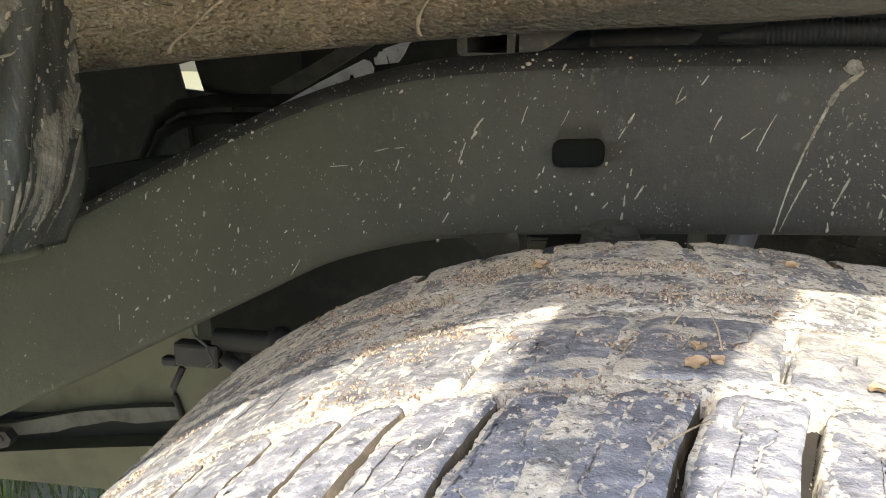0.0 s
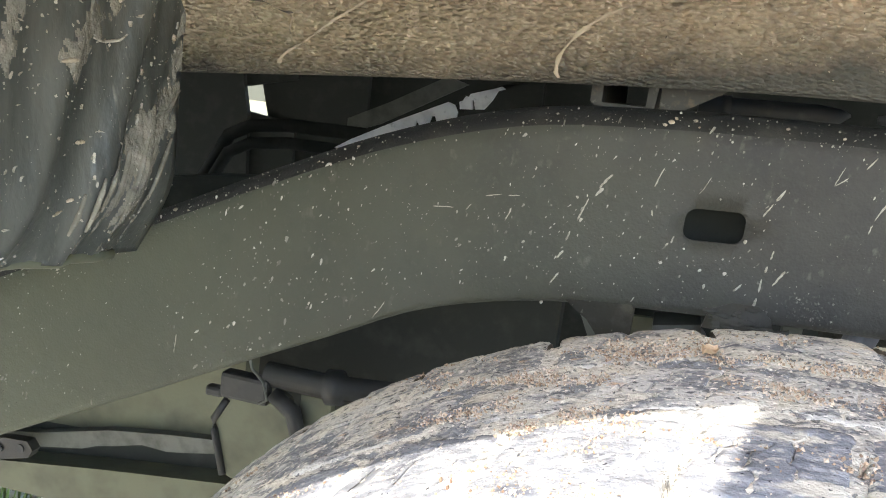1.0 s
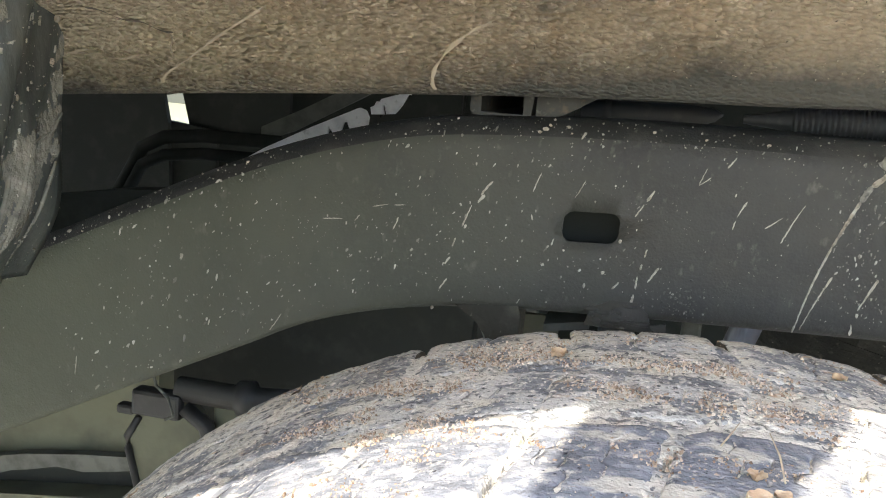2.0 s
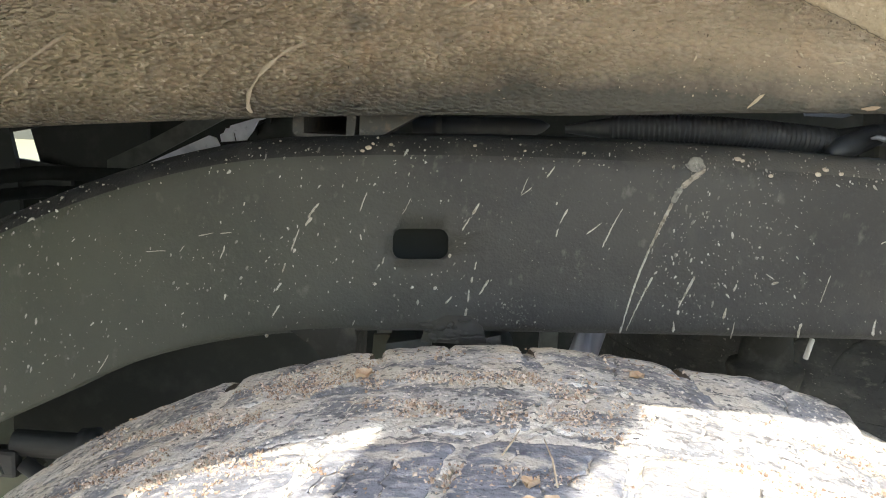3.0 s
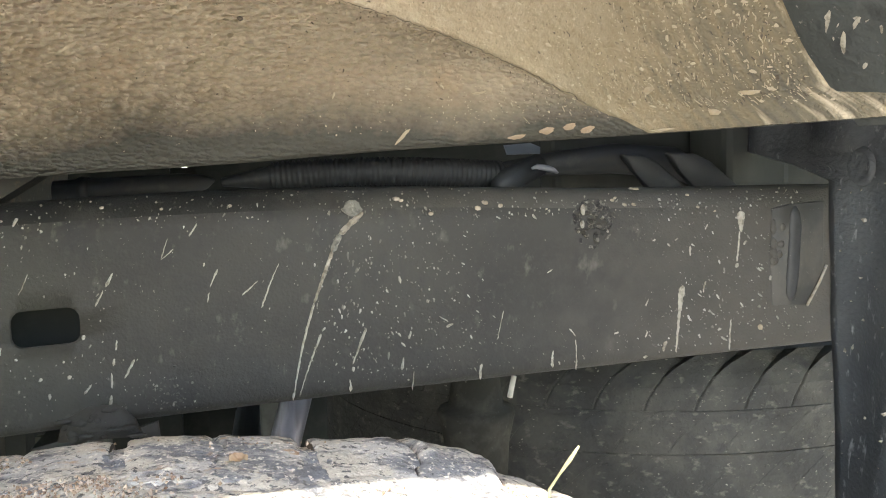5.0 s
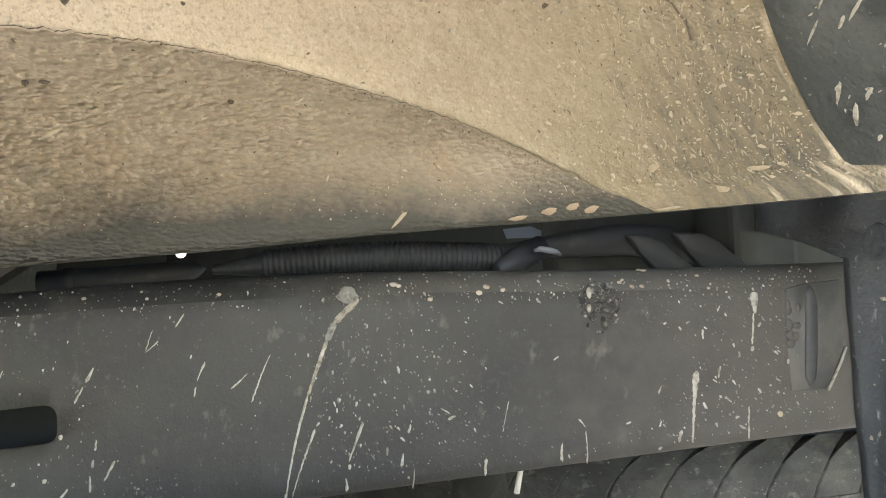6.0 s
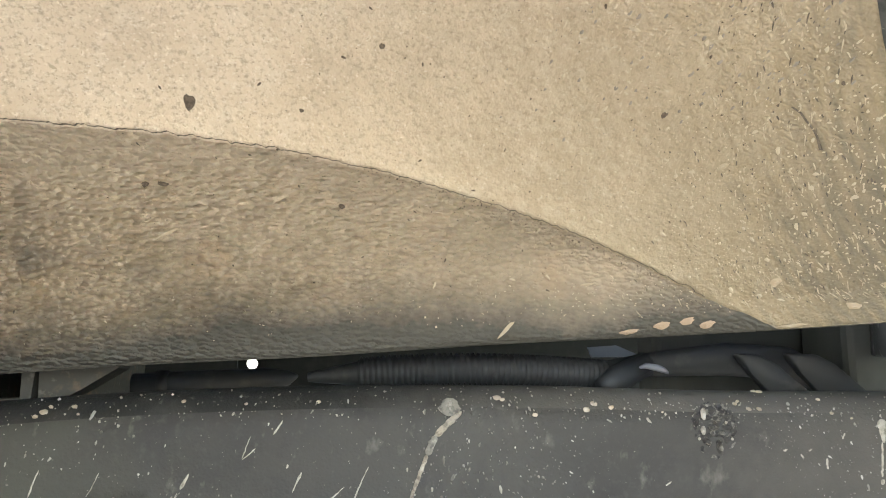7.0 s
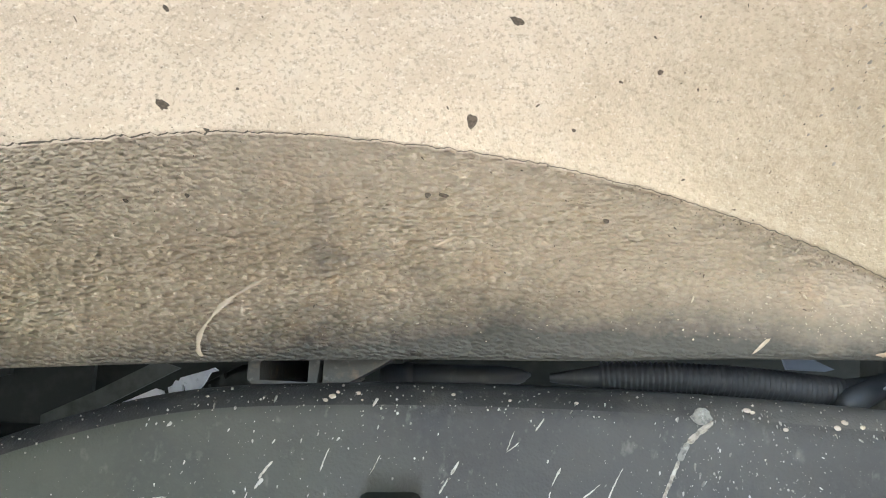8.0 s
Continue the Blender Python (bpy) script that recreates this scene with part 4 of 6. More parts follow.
for shift, rad in ((0.0, 0.010), (-0.026, 0.009)):
    bm = bmesh.new()
    tube(bm, [(-0.80, 1.24, 0.66 + shift), (-0.745, 1.22, 0.735 + shift), (-0.715, 1.2, 0.772 + shift), (-0.68, 1.2, 0.790 + shift), (-0.62, 1.2, 0.798 + shift), (-0.50, 1.2, 0.80 + shift)], rad, 14)
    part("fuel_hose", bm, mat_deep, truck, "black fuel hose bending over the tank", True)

# bright heat shield in two torn sheets, slanting up behind the rail
mat_shield = material("bright_shield_sheet", (0.80, 0.81, 0.84), [((0.62, 0.63, 0.67), 30, 0.45, 0.65, EVEN, 4), ((0.42, 0.43, 0.46), 90, 0.60, 0.72, EVEN, 4)], 0.38, 0.25, [(90, 0.5, 0.004, EVEN)])
bm = bmesh.new()
plate(bm, [(-0.530, 0.780), (-0.507, 0.7945), (-0.474, 0.812), (-0.4404, 0.8297), (-0.405, 0.847), (-0.375, 0.8615), (-0.366, 0.8590), (-0.361, 0.8500), (-0.3625, 0.8370), (-0.3838, 0.8300),
           (-0.3880, 0.8345), (-0.3905, 0.8410), (-0.3960, 0.8400), (-0.3985, 0.8300), (-0.4073, 0.8205), (-0.4165, 0.8330), (-0.4180, 0.8165), (-0.4310, 0.8100), (-0.4420, 0.8160), (-0.4430, 0.8045), (-0.4630, 0.7960), (-0.505, 0.780)], 1.160, 1.166)
shield = part("heat_shield", bm, mat_shield, truck, "bright torn heat shield sheets behind the rail")
bm = bmesh.new()
plate(bm, [(-0.3590, 0.8640), (-0.3540, 0.8660), (-0.3510, 0.8725), (-0.3470, 0.8715), (-0.3450, 0.8760), (-0.3120, 0.8870), (-0.3050, 0.8900), (-0.3000, 0.8870), (-0.3090, 0.8840), (-0.3160, 0.8700), (-0.3250, 0.8580),
           (-0.3365, 0.8565), (-0.3400, 0.8680), (-0.3425, 0.8680), (-0.3400, 0.8560), (-0.3570, 0.8545)], 1.157, 1.163)
part("upper_sheet", bm, mat_shield, shield, "bright folded upper sheet")
bm = bmesh.new()
plate(bm, [(-0.5300, 0.7990), (-0.4808, 0.8180), (-0.3864, 0.8720), (-0.3600, 0.8870), (-0.3900, 0.8950), (-0.4700, 0.8500), (-0.5300, 0.8200)], 1.20, 1.206)
part("shield_backing", bm, mat_grey, shield, "dull grey strip behind the shield")

# cross member past the conduit
bm = bmesh.new()
box(bm, 0.30, 0.80, 0.76, 0.80, 0.80, 0.99, 0.006)
box(bm, 0.415, 0.47, 0.70, 0.76, 0.86, 0.98, 0.006)
part("cross_member", bm, material("dusty_cross_member_paint", (0.048, 0.052, 0.046), [((0.075, 0.078, 0.070), 20, 0.45, 0.7, (1, 1, 0.4), 5)], 0.8), truck, "black cross member at the rail's end")

mat_spatter = material("dusty_weld_spatter", (0.075, 0.070, 0.060), (), 0.8, 0, (), 0.3, per_island=((0.035, 0.033, 0.030), (0.22, 0.205, 0.17)))
# dark spring pack and plates below the rail
# a dark plate, widened so that nothing bright shows behind the rail
bm = bmesh.new()
plate(bm, [(-1.4, 0.45), (-0.19, 0.45), (-0.172, 0.47), (-0.170, 0.72), (-0.176, 0.78), (-0.62, 0.74), (-1.4, 0.60)], 1.00, 1.04)
part("inner_bracket", bm, mat_shade, truck, "black plate in the shade, widened to block the view beyond")
bm = bmesh.new()
plate(bm, [(-0.136, 0.770), (-0.1335, 0.7600), (-0.1250, 0.7535), (-0.1150, 0.7470), (-0.1085, 0.7390), (-0.1040, 0.7200), (-0.0865, 0.7200), (-0.0858, 0.7560), (-0.0890, 0.7660), (-0.0895, 0.770)], 0.6105, 0.660)
part("spring_bracket", bm, mat_dusty, truck, "dusty bracket welded under the rail")
bm = bmesh.new()
plate(bm, [(-0.132, 0.752), (-0.127, 0.752), (-0.108, 0.716), (-0.114, 0.714)], 0.67, 0.72)
part("bracket_web", bm, mat_grey, truck)
bm = bmesh.new()
box(bm, -0.128, -0.100, 1.03, 1.06, 0.60, 0.655, 0.003)
part("spacer_block", bm, mat_grey, truck)
bm = bmesh.new()
box(bm, 0.058, 0.078, 0.96, 0.975, 0.62, 0.70, 0.003)
part("cable_tab", bm, mat_grey, truck)
bm = bmesh.new()
plate(bm, [(-0.0017, 0.7490), (-0.0005, 0.7602), (0.0097, 0.7628), (0.0107, 0.7490)], 0.6135, 0.6160)
part("edge_tab", bm, mat_rust, truck, "small dusty tab under the rail")
bm = bmesh.new()
plate(bm, [(-0.0720, 0.7390), (-0.0399, 0.7454), (-0.0392, 0.7396), (-0.0720, 0.7335)], 0.660, 0.700)
part("spring_plate", bm, mat_grey, truck, "dull grey edge of a spring plate")
bm = bmesh.new()
plate(bm, [(-0.0950, 0.690), (-0.0935, 0.7205), (-0.0681, 0.7220), (-0.0640, 0.7120), (-0.0640, 0.690)], 0.750, 0.756)
part("bracket_foot", bm, mat_olive, truck, "dusty olive foot of a bracket")
# a bright shock absorber tube behind the tyre
bm = bmesh.new()
tube(bm, [(0.1010, 0.79, 0.760), (0.0885, 0.79, 0.715), (0.0700, 0.79, 0.650)], 0.0125, 24)
part("shock_tube", bm, material("satin_lavender_steel", (0.15, 0.15, 0.17), [((0.27, 0.27, 0.31), 40, 0.45, 0.6, (1, 1, 0.2), 4)], 0.45, 0.4), truck, "satin steel shock absorber tube", True)


def lump(bm, centre, size, seed, steps=3):
    made = bmesh.ops.create_icosphere(bm, subdivisions=steps, radius=1.0)["verts"]
    for v in made:
        k = 1 + 0.18 * noise.noise(v.co * 1.7 + Vector((seed, 0, 0)))
        v.co = Vector(centre) + Vector((v.co.x * size[0], v.co.y * size[1], v.co.z * size[2])) * k


bm = bmesh.new()
plate(bm, [(-0.043, 0.757), (-0.040, 0.769), (-0.027, 0.7755), (-0.011, 0.776), (-0.003, 0.769), (0.001, 0.757)], 0.6065, 0.613)
for k in range(22):
    a, b = rng.uniform(-0.041, 0.0), rng.uniform(0.757, 0.774)
    lump(bm, (a, 0.6070, b), (rng.uniform(0.002, 0.006), 0.0016, rng.uniform(0.001, 0.0025)), k, 2)
part("weld_tab", bm, mat_rail, truck, "lumpy welded tab on the rail's lower edge", True)
# a rough patch of weld spatter beside the tab
verts, faces = [], []
for k in range(150):
    spread = rng.gauss(0, 1)
    x, z = 0.014 + 0.011 * rng.gauss(0, 1), 0.779 + 0.0055 * spread
    if z > rail_low(x) + 0.004:
        crumb(verts, faces, (x, rail_face(x) - 0.0001, z), 0.0004 + 0.0011 * rng.random() ** 2, rng, 0.6)
tagged(mesh_part("weld_spatter", verts, faces, mat_spatter, rail, "rough dark weld spatter"), kind="stuff")
verts, faces = [], []
for i in range(15):
    for k in range(40):
        d, a = 0.0145 * i / 14, 2 * math.pi * k / 40
        x, z = 0.273 + d * math.cos(a), 0.866 + 1.15 * d * math.sin(a)
        swell = 0.0080 * max(0.0, noise.noise(Vector((x * 300, 5, z * 300))) + 0.2) * smooth_step((14 - i) / 5)
        verts.append((x, rail_face(x) + 0.0008 - swell, z))
for i in range(14):
    for k in range(40):
        j = (k + 1) % 40
        faces.append((i * 40 + k, i * 40 + j, (i + 1) * 40 + j, (i + 1) * 40 + k))
mat_scab = material("scabby_weld_scale", (0.050, 0.046, 0.040), [((0.16, 0.15, 0.125), 260, 0.52, 0.62, EVEN, 5), ((0.022, 0.021, 0.020), 200, 0.53, 0.60, EVEN, 5), ((0.34, 0.31, 0.26), 420, 0.66, 0.71, EVEN, 3)], 0.7, 0, [(500, 0.8, 0.002, EVEN)], 0.3)
scab = mesh_part("weld_scab", verts, faces, mat_scab, truck, "scabby weld spot on the rail face", True)
for x, z, s, flat in ((0.266, 0.876, 0.0034, 0.5), (0.2655, 0.867, 0.0024, 0.6), (0.268, 0.8605, 0.0014, 0.9), (0.263, 0.8625, 0.0009, 0.8), (0.279, 0.871, 0.0009, 0.8), (0.282, 0.862, 0.0008, 0.9)):
    bm = bmesh.new()
    lump(bm, (x, 0.6068, z), (s * flat, 0.0012, s), s * 9000, 2)
    part("mud_lump", bm, mat_splash, scab, "pale mud lump", True)

# bump stop behind the rail
bm = bmesh.new()
rings = [(0.023, 0.64), (0.0265, 0.685), (0.0305, 0.7045), (0.0315, 0.7085), (0.0300, 0.7125), (0.0225, 0.7150), (0.0210, 0.7260), (0.0190, 0.7400), (0.0185, 0.78)]
tube(bm, [(0.233, 0.765, z) for r, z in rings], [r for r, z in rings], 24)
part("bump_stop", bm, mat_dusty, truck, "black rubber bump stop", True)
# a pale rod whose light colour stands in for a bright glint
bm = bmesh.new()
tube(bm, [(0.2510, 0.728, 0.7285), (0.2547, 0.728, 0.745)], 0.0021, 10)
part("bolt", bm, mat_glint, truck, "pale rod standing in for a bright glint", True)

# fuel tank side, shield and brackets
bm = bmesh.new()
plate(bm, [(-1.2, 0.395), (-0.72, 0.398), (-0.55, 0.402), (-0.43, 0.41), (-0.415, 0.42), (-0.42, 0.474), (-0.60, 0.449), (-0.72, 0.430), (-1.2, 0.410)], 0.77, 0.80)
part("tank_shield", bm, mat_olive, truck, "dusty olive-brown tank skid plate")
bm = bmesh.new()
plate(bm, [(-1.2, 0.44), (-0.70, 0.470), (-0.58, 0.479), (-0.54, 0.484), (-0.470, 0.502), (-0.455, 0.53), (-0.455, 0.60), (-0.50, 0.66), (-1.2, 0.64)], 0.80, 0.83)
part("fuel_tank", bm, mat_olive, truck, "dusty olive-brown fuel tank")
bm = bmesh.new()
plate(bm, [(-0.80, 0.446), (-0.742, 0.4552), (-0.690, 0.4633), (-0.5985, 0.4873), (-0.530, 0.4985), (-0.470, 0.506), (-0.468, 0.492), (-0.500, 0.4850), (-0.5297, 0.4793), (-0.560, 0.4800), (-0.5908, 0.4711), (-0.612, 0.4665), (-0.6324, 0.4585), (-0.690, 0.4474), (-0.742, 0.4397), (-0.80, 0.430)], 0.785, 0.797)
part("tank_flange", bm, mat_grey, truck, "dusty wavy flange along the tank")
bm = bmesh.new()
plate(bm, [(-0.448, 0.492), (-0.438, 0.488), (-0.42, 0.489), (-0.385, 0.525), (-0.375, 0.555), (-0.383, 0.583), (-0.400, 0.592), (-0.43, 0.588), (-0.448, 0.567), (-0.461, 0.542)], 0.752, 0.758)
part("hanger_plate", bm, mat_olive, truck, "dusty rounded hanger plate")
bm = bmesh.new()
tube(bm, [(-0.446, 0.75, 0.491), (-0.458, 0.75, 0.535), (-0.459, 0.75, 0.546), (-0.447, 0.75, 0.568)], 0.0036, 8)
part("hanger_lip", bm, mat_black, truck, "dark rolled lip", True)
bm = bmesh.new()
tube(bm, [(-0.400, 0.75, 0.585), (-0.378, 0.75, 0.570), (-0.370, 0.75, 0.545), (-0.368, 0.75, 0.525)], 0.008, 10)
part("strap", bm, mat_black, truck, "black tank strap", True)
bm = bmesh.new()
box(bm, -0.452, -0.402, 0.742, 0.76, 0.572, 0.598, 0.004)
box(bm, -0.468, -0.450, 0.744, 0.756, 0.570, 0.580, 0.003)
part("clamp", bm, mat_black, truck, "black clamp on the hanger")
bm = bmesh.new()
tube(bm, [(-0.41, 0.757, 0.600), (-0.35, 0.757, 0.600), (-0.348, 0.757, 0.600), (-0.335, 0.757, 0.602), (-0.333, 0.757, 0.602), (-0.20, 0.80, 0.60)], [0.012, 0.012, 0.017, 0.017, 0.011, 0.011], 16)
part("filler_pipe", bm, mat_black, truck, "black filler pipe with a collar", True)
bm = bmesh.new()
box(bm, -0.378, -0.345, 0.762, 0.775, 0.545, 0.592, 0.004)
part("pipe_bracket", bm, mat_olive, truck)
bm = bmesh.new()
tube(bm, [(-0.372, 0.64, 0.664), (-0.371, 0.645, 0.648), (-0.362, 0.648, 0.638), (-0.358, 0.65, 0.622), (-0.366, 0.652, 0.617)], 0.0013, 8)
part("wire_hook", bm, mat_grey, truck, "bent wire hook under the rail", True)
bm = bmesh.new()
plate(bm, [(-0.76, 0.428), (-0.70, 0.444), (-0.672, 0.452), (-0.667, 0.461), (-0.674, 0.470), (-0.70, 0.468), (-0.76, 0.455)], 0.752, 0.764)
lever = part("shackle_arm", bm, mat_black, truck, "black shackle arm with two holes")
for x, z in ((-0.681, 0.461), (-0.708, 0.455)):
    bm = bmesh.new()
    tube(bm, [(x, 0.750, z), (x, 0.7515, z)], 0.0045, 12)
    part("bolt_hole", bm, mat_hose, lever)


# ---- plastic splash shields at both ends of the arch ----
def build_flap(name, label, edge, x_of, y0, y1, z_low, z_high, thick, mat=None):
    """A folded sheet that runs from the inner wall out towards the wheel arch's lip."""
    verts, faces = [], []
    n, m = 70, 60
    for side in (0, 1):
        for i in range(n + 1):
            s = i / n
            for k in range(m + 1):
                v = k / m
                y = y0(v) + (y1 - y0(v)) * s
                z = z_low(s) + (z_high - z_low(s)) * v
                verts.append((x_of(y, z) + (thick if side else 0), y, z))
    half = (n + 1) * (m + 1)
    for side in (0, 1):
        for i in range(n):
            for k in range(m):
                a = side * half + i * (m + 1) + k
                faces.append((a, a + m + 1, a + m + 2, a + 1))
    for i in range(n):
        for k in (0, m):
            a, b = i * (m + 1) + k, (i + 1) * (m + 1) + k
            faces.append((a, b, b + half, a + half))
    for k in range(m):
        for i in (0, n):
            a, b = i * (m + 1) + k, i * (m + 1) + k + 1
            faces.append((a, b, b + half, a + half))
    return mesh_part(name, verts, faces, mat or mat_plastic, truck, label, True)


def front_fold(y, z):
    bend = 0.034 * smooth_step((0.82 - z) / 0.10) ** 1.3
    run = y - 0.29 * (z - 0.855)
    ridge = 0.011 * math.exp(-((run - 0.500) / 0.010) ** 2) + 0.007 * math.exp(-((run - 0.452) / 0.009) ** 2) + 0.004 * math.exp(-((run - 0.540) / 0.008) ** 2)
    lip = 0.010 * smooth_step((0.548 - y) / 0.02)
    return -0.404 - bend - 0.05 * (0.57 - y) + ridge + lip * 0.6 + 0.0016 * noise.noise(Vector((0, y * 40, z * 14)))


build_flap("front_splash_shield", "creased black plastic splash shield streaked with mud", None, front_fold,
           lambda v: 0.572, 0.17, lambda s: 0.746 + 0.042 * s, 1.02, -0.004)


bm = bmesh.new()
tube(bm, [(front_fold(0.535 - 0.02 * i, 0.750) + 0.001, 0.535 - 0.02 * i, 0.7475 + 0.042 * (0.037 + 0.02 * i) / 0.402) for i in range(14)], 0.0042, 8)
part("shield_lip", bm, mat_olive, bpy.data.objects["front_splash_shield"], "dusty lip along the shield's lower edge", True)


def rear_fold(y, z):
    base = 0.4385 + 0.012 * smooth_step((0.72 - z) / 0.2)
    return base + 0.10 * (0.60 - y) * 0.2 + 0.004 * math.sin((y + 0.2 * z) * 70) + 0.002 * noise.noise(Vector((4, y * 50, z * 20)))


build_flap("rear_splash_shield", "dark plastic splash shield behind the wheel, splashed with mud", None, rear_fold,
           lambda v: 0.606 + 0.095 * smooth_step((0.42 + 0.64 * v - 0.894) / 0.012), 0.17, lambda s: 0.42, 1.06, 0.004, mat_rear)


back_shield = bpy.data.objects["rear_splash_shield"]
bm = bmesh.new()
eye = Vector((rear_fold(0.580, 0.898) - 0.001, 0.580, 0.898))
for r0, r1, lift0, lift1 in ((0.0125, 0.0105, 0.0, 0.0025), (0.0105, 0.0075, 0.0025, 0.001), (0.0075, 0.001, 0.001, 0.0022)):
    for k in range(28):
        a, b = 2 * math.pi * k / 28, 2 * math.pi * (k + 1) / 28
        bm.faces.new([bm.verts.new(eye + Vector((-h, r * math.cos(q), r * math.sin(q)))) for r, h, q in ((r0, lift0, a), (r0, lift0, b), (r1, lift1, b), (r1, lift1, a))])
bmesh.ops.remove_doubles(bm, verts=bm.verts, dist=0.00005)
part("push_rivet", bm, mat_rear, back_shield, "round plastic push rivet", True)
mat_bracket = material("blue_grey_bracket_paint", (0.046, 0.046, 0.045), [((0.072, 0.071, 0.067), 60, 0.45, 0.7, EVEN, 5), ((0.28, 0.27, 0.24), 420, 0.70, 0.76, EVEN, 3)], 0.5)
# the bracket at the rail's end
bm = bmesh.new()
plate(bm, [(0.3960, 0.872), (0.4080, 0.8745), (0.4330, 0.876), (0.4330, 0.832), (0.4205, 0.8085), (0.3965, 0.8090), (0.3950, 0.838)], rail_face(0.415) - 0.0004, 0.612)
bmesh.ops.bevel(bm, geom=list(bm.edges), offset=0.0003, segments=2, affect="EDGES", profile=0.5)
bracket = part("end_bracket", bm, material("dark_blotched_bracket", (0.062, 0.060, 0.054), [((0.098, 0.090, 0.076), 45, 0.44, 0.62, (1, 1, 0.6), 6), ((0.20, 0.19, 0.16), 420, 0.70, 0.76, EVEN, 3)], 0.55), rail, "small dusty blue-grey bracket welded at the rail's end", True)
bm = bmesh.new()
tube(bm, [(0.4120, 0, 0.8735), (0.4122, 0, 0.869), (0.4124, 0, 0.860), (0.4118, 0, 0.845), (0.4108, 0, 0.828), (0.4098, 0, 0.816), (0.4094, 0, 0.811)], [0.0008, 0.0036, 0.0046, 0.0044, 0.0046, 0.0038, 0.0008], 16)
for v in bm.verts:
    v.co.y = rail_face(0.412) - 0.0004 + 0.4 * v.co.y
part("bracket_rib", bm, mat_bracket, bracket, "pressed rib on the bracket", True)
for k in range(9):
    bm = bmesh.new()
    lump(bm, (0.3985 + rng.uniform(-0.003, 0.005), rail_face(0.3985) - 0.0004, 0.850 + rng.uniform(-0.013, 0.012)), (rng.uniform(0.0018, 0.0036), 0.0010, rng.uniform(0.002, 0.0045)), k, 2)
    part("weld_lump", bm, mat_rail, bracket, "rough weld lump", True)
bm = bmesh.new()
tube(bm, [(0.4345, 0.6068, 0.834), (0.4300, 0.6068, 0.824), (0.4205, 0.6068, 0.8078)], 0.0009, 8)
part("weld_bead", bm, mat_splash, rail, "thin pale weld line", True)


# ---- spare wheel under the bed ----
def build_spare():
    thing = tagged(new("spare_wheel"), "dusty black spare tyre slung flat under the load bed", "tyre")
    thing.location = (0.52, 1.145, 0.62)
    R = 0.385
    prof = [(0.21, -0.105), (0.27, -0.128), (0.33, -0.132), (0.365, -0.118), (R - 0.0036, -0.100), (R - 0.0022, -0.066), (R - 0.0022, 0.070), (R - 0.0036, 0.100), (0.365, 0.118), (0.33, 0.132), (0.27, 0.128), (0.21, 0.105)]
    verts, faces, n = [], [], 160
    for k in range(n):
        a = 2 * math.pi * k / n
        for r, z in prof:
            verts.append((r * math.cos(a), r * math.sin(a), z))
    m = len(prof)
    for k in range(n):
        for i in range(m):
            faces.append((k * m + i, ((k + 1) % n) * m + i, ((k + 1) % n) * m + (i + 1) % m, k * m + (i + 1) % m))
    carcass = mesh_part("tyre", verts, faces, mat_spare, thing, smooth=True)
    rest_v, rest_f = [], []
    for row, (z0, z1, pitch, skew) in enumerate(((0.0715, 0.122, 6.4, 40), (0.033, 0.0705, 7.0, 75), (-0.018, 0.0322, 6.0, 95), (-0.066, -0.0188, 7.0, 75), (-0.122, -0.0668, 5.0, 45))):
        number = int(360 / pitch)
        for k in range(number):
            half_gap = 0.03
            a0, a1 = 360 * k / number + half_gap, 360 * (k + 1) / number - half_gap
            v, f = [], []
            for j in range(6):
                zz = z0 + (z1 - z0) * j / 5
                for u in (0, 0.04, 0.96, 1):
                    a = radians(a0 + (a1 - a0) * u + skew * (zz - (z0 + z1) / 2) + (5.5 if row == 0 else 3.0) * (j / 5) ** 2.4)
                    edge = 0.0010 if row in (0, 4) else 0.0
                    r = R - (edge if u in (0, 1) else 0) - (0.0004 if j in (0, 5) else 0) - max(0, abs(zz) - 0.095) * 0.6 + 0.0004 * noise.noise(Vector((k, u, zz * 40)))
                    v.append((r * math.cos(a), r * math.sin(a), zz))
            for j in range(5):
                for i in range(3):
                    q = j * 4 + i
                    f.append((q, q + 1, q + 5, q + 4))
            base = len(v)
            ring = [0, 1, 2, 3, 7, 11, 15, 19, 23, 22, 21, 20, 16, 12, 8, 4]
            for i in ring:
                s = (R - (0.0036 if row in (0, 4) else 0.0024)) / math.hypot(v[i][0], v[i][1])
                v.append((v[i][0] * s, v[i][1] * s, v[i][2]))
            for i in range(16):
                j = (i + 1) % 16
                f.append((ring[j], ring[i], base + i, base + j))
            if 205 < a0 < 275:
                mesh_part("tread_block", v, f, mat_spare, carcass)
            else:
                off = len(rest_v)
                rest_v += v
                rest_f += [tuple(i + off for i in q) for q in f]
    tagged(mesh_part("tread_ring", rest_v, rest_f, mat_spare, carcass), kind="stuff")
    return thing


build_spare()


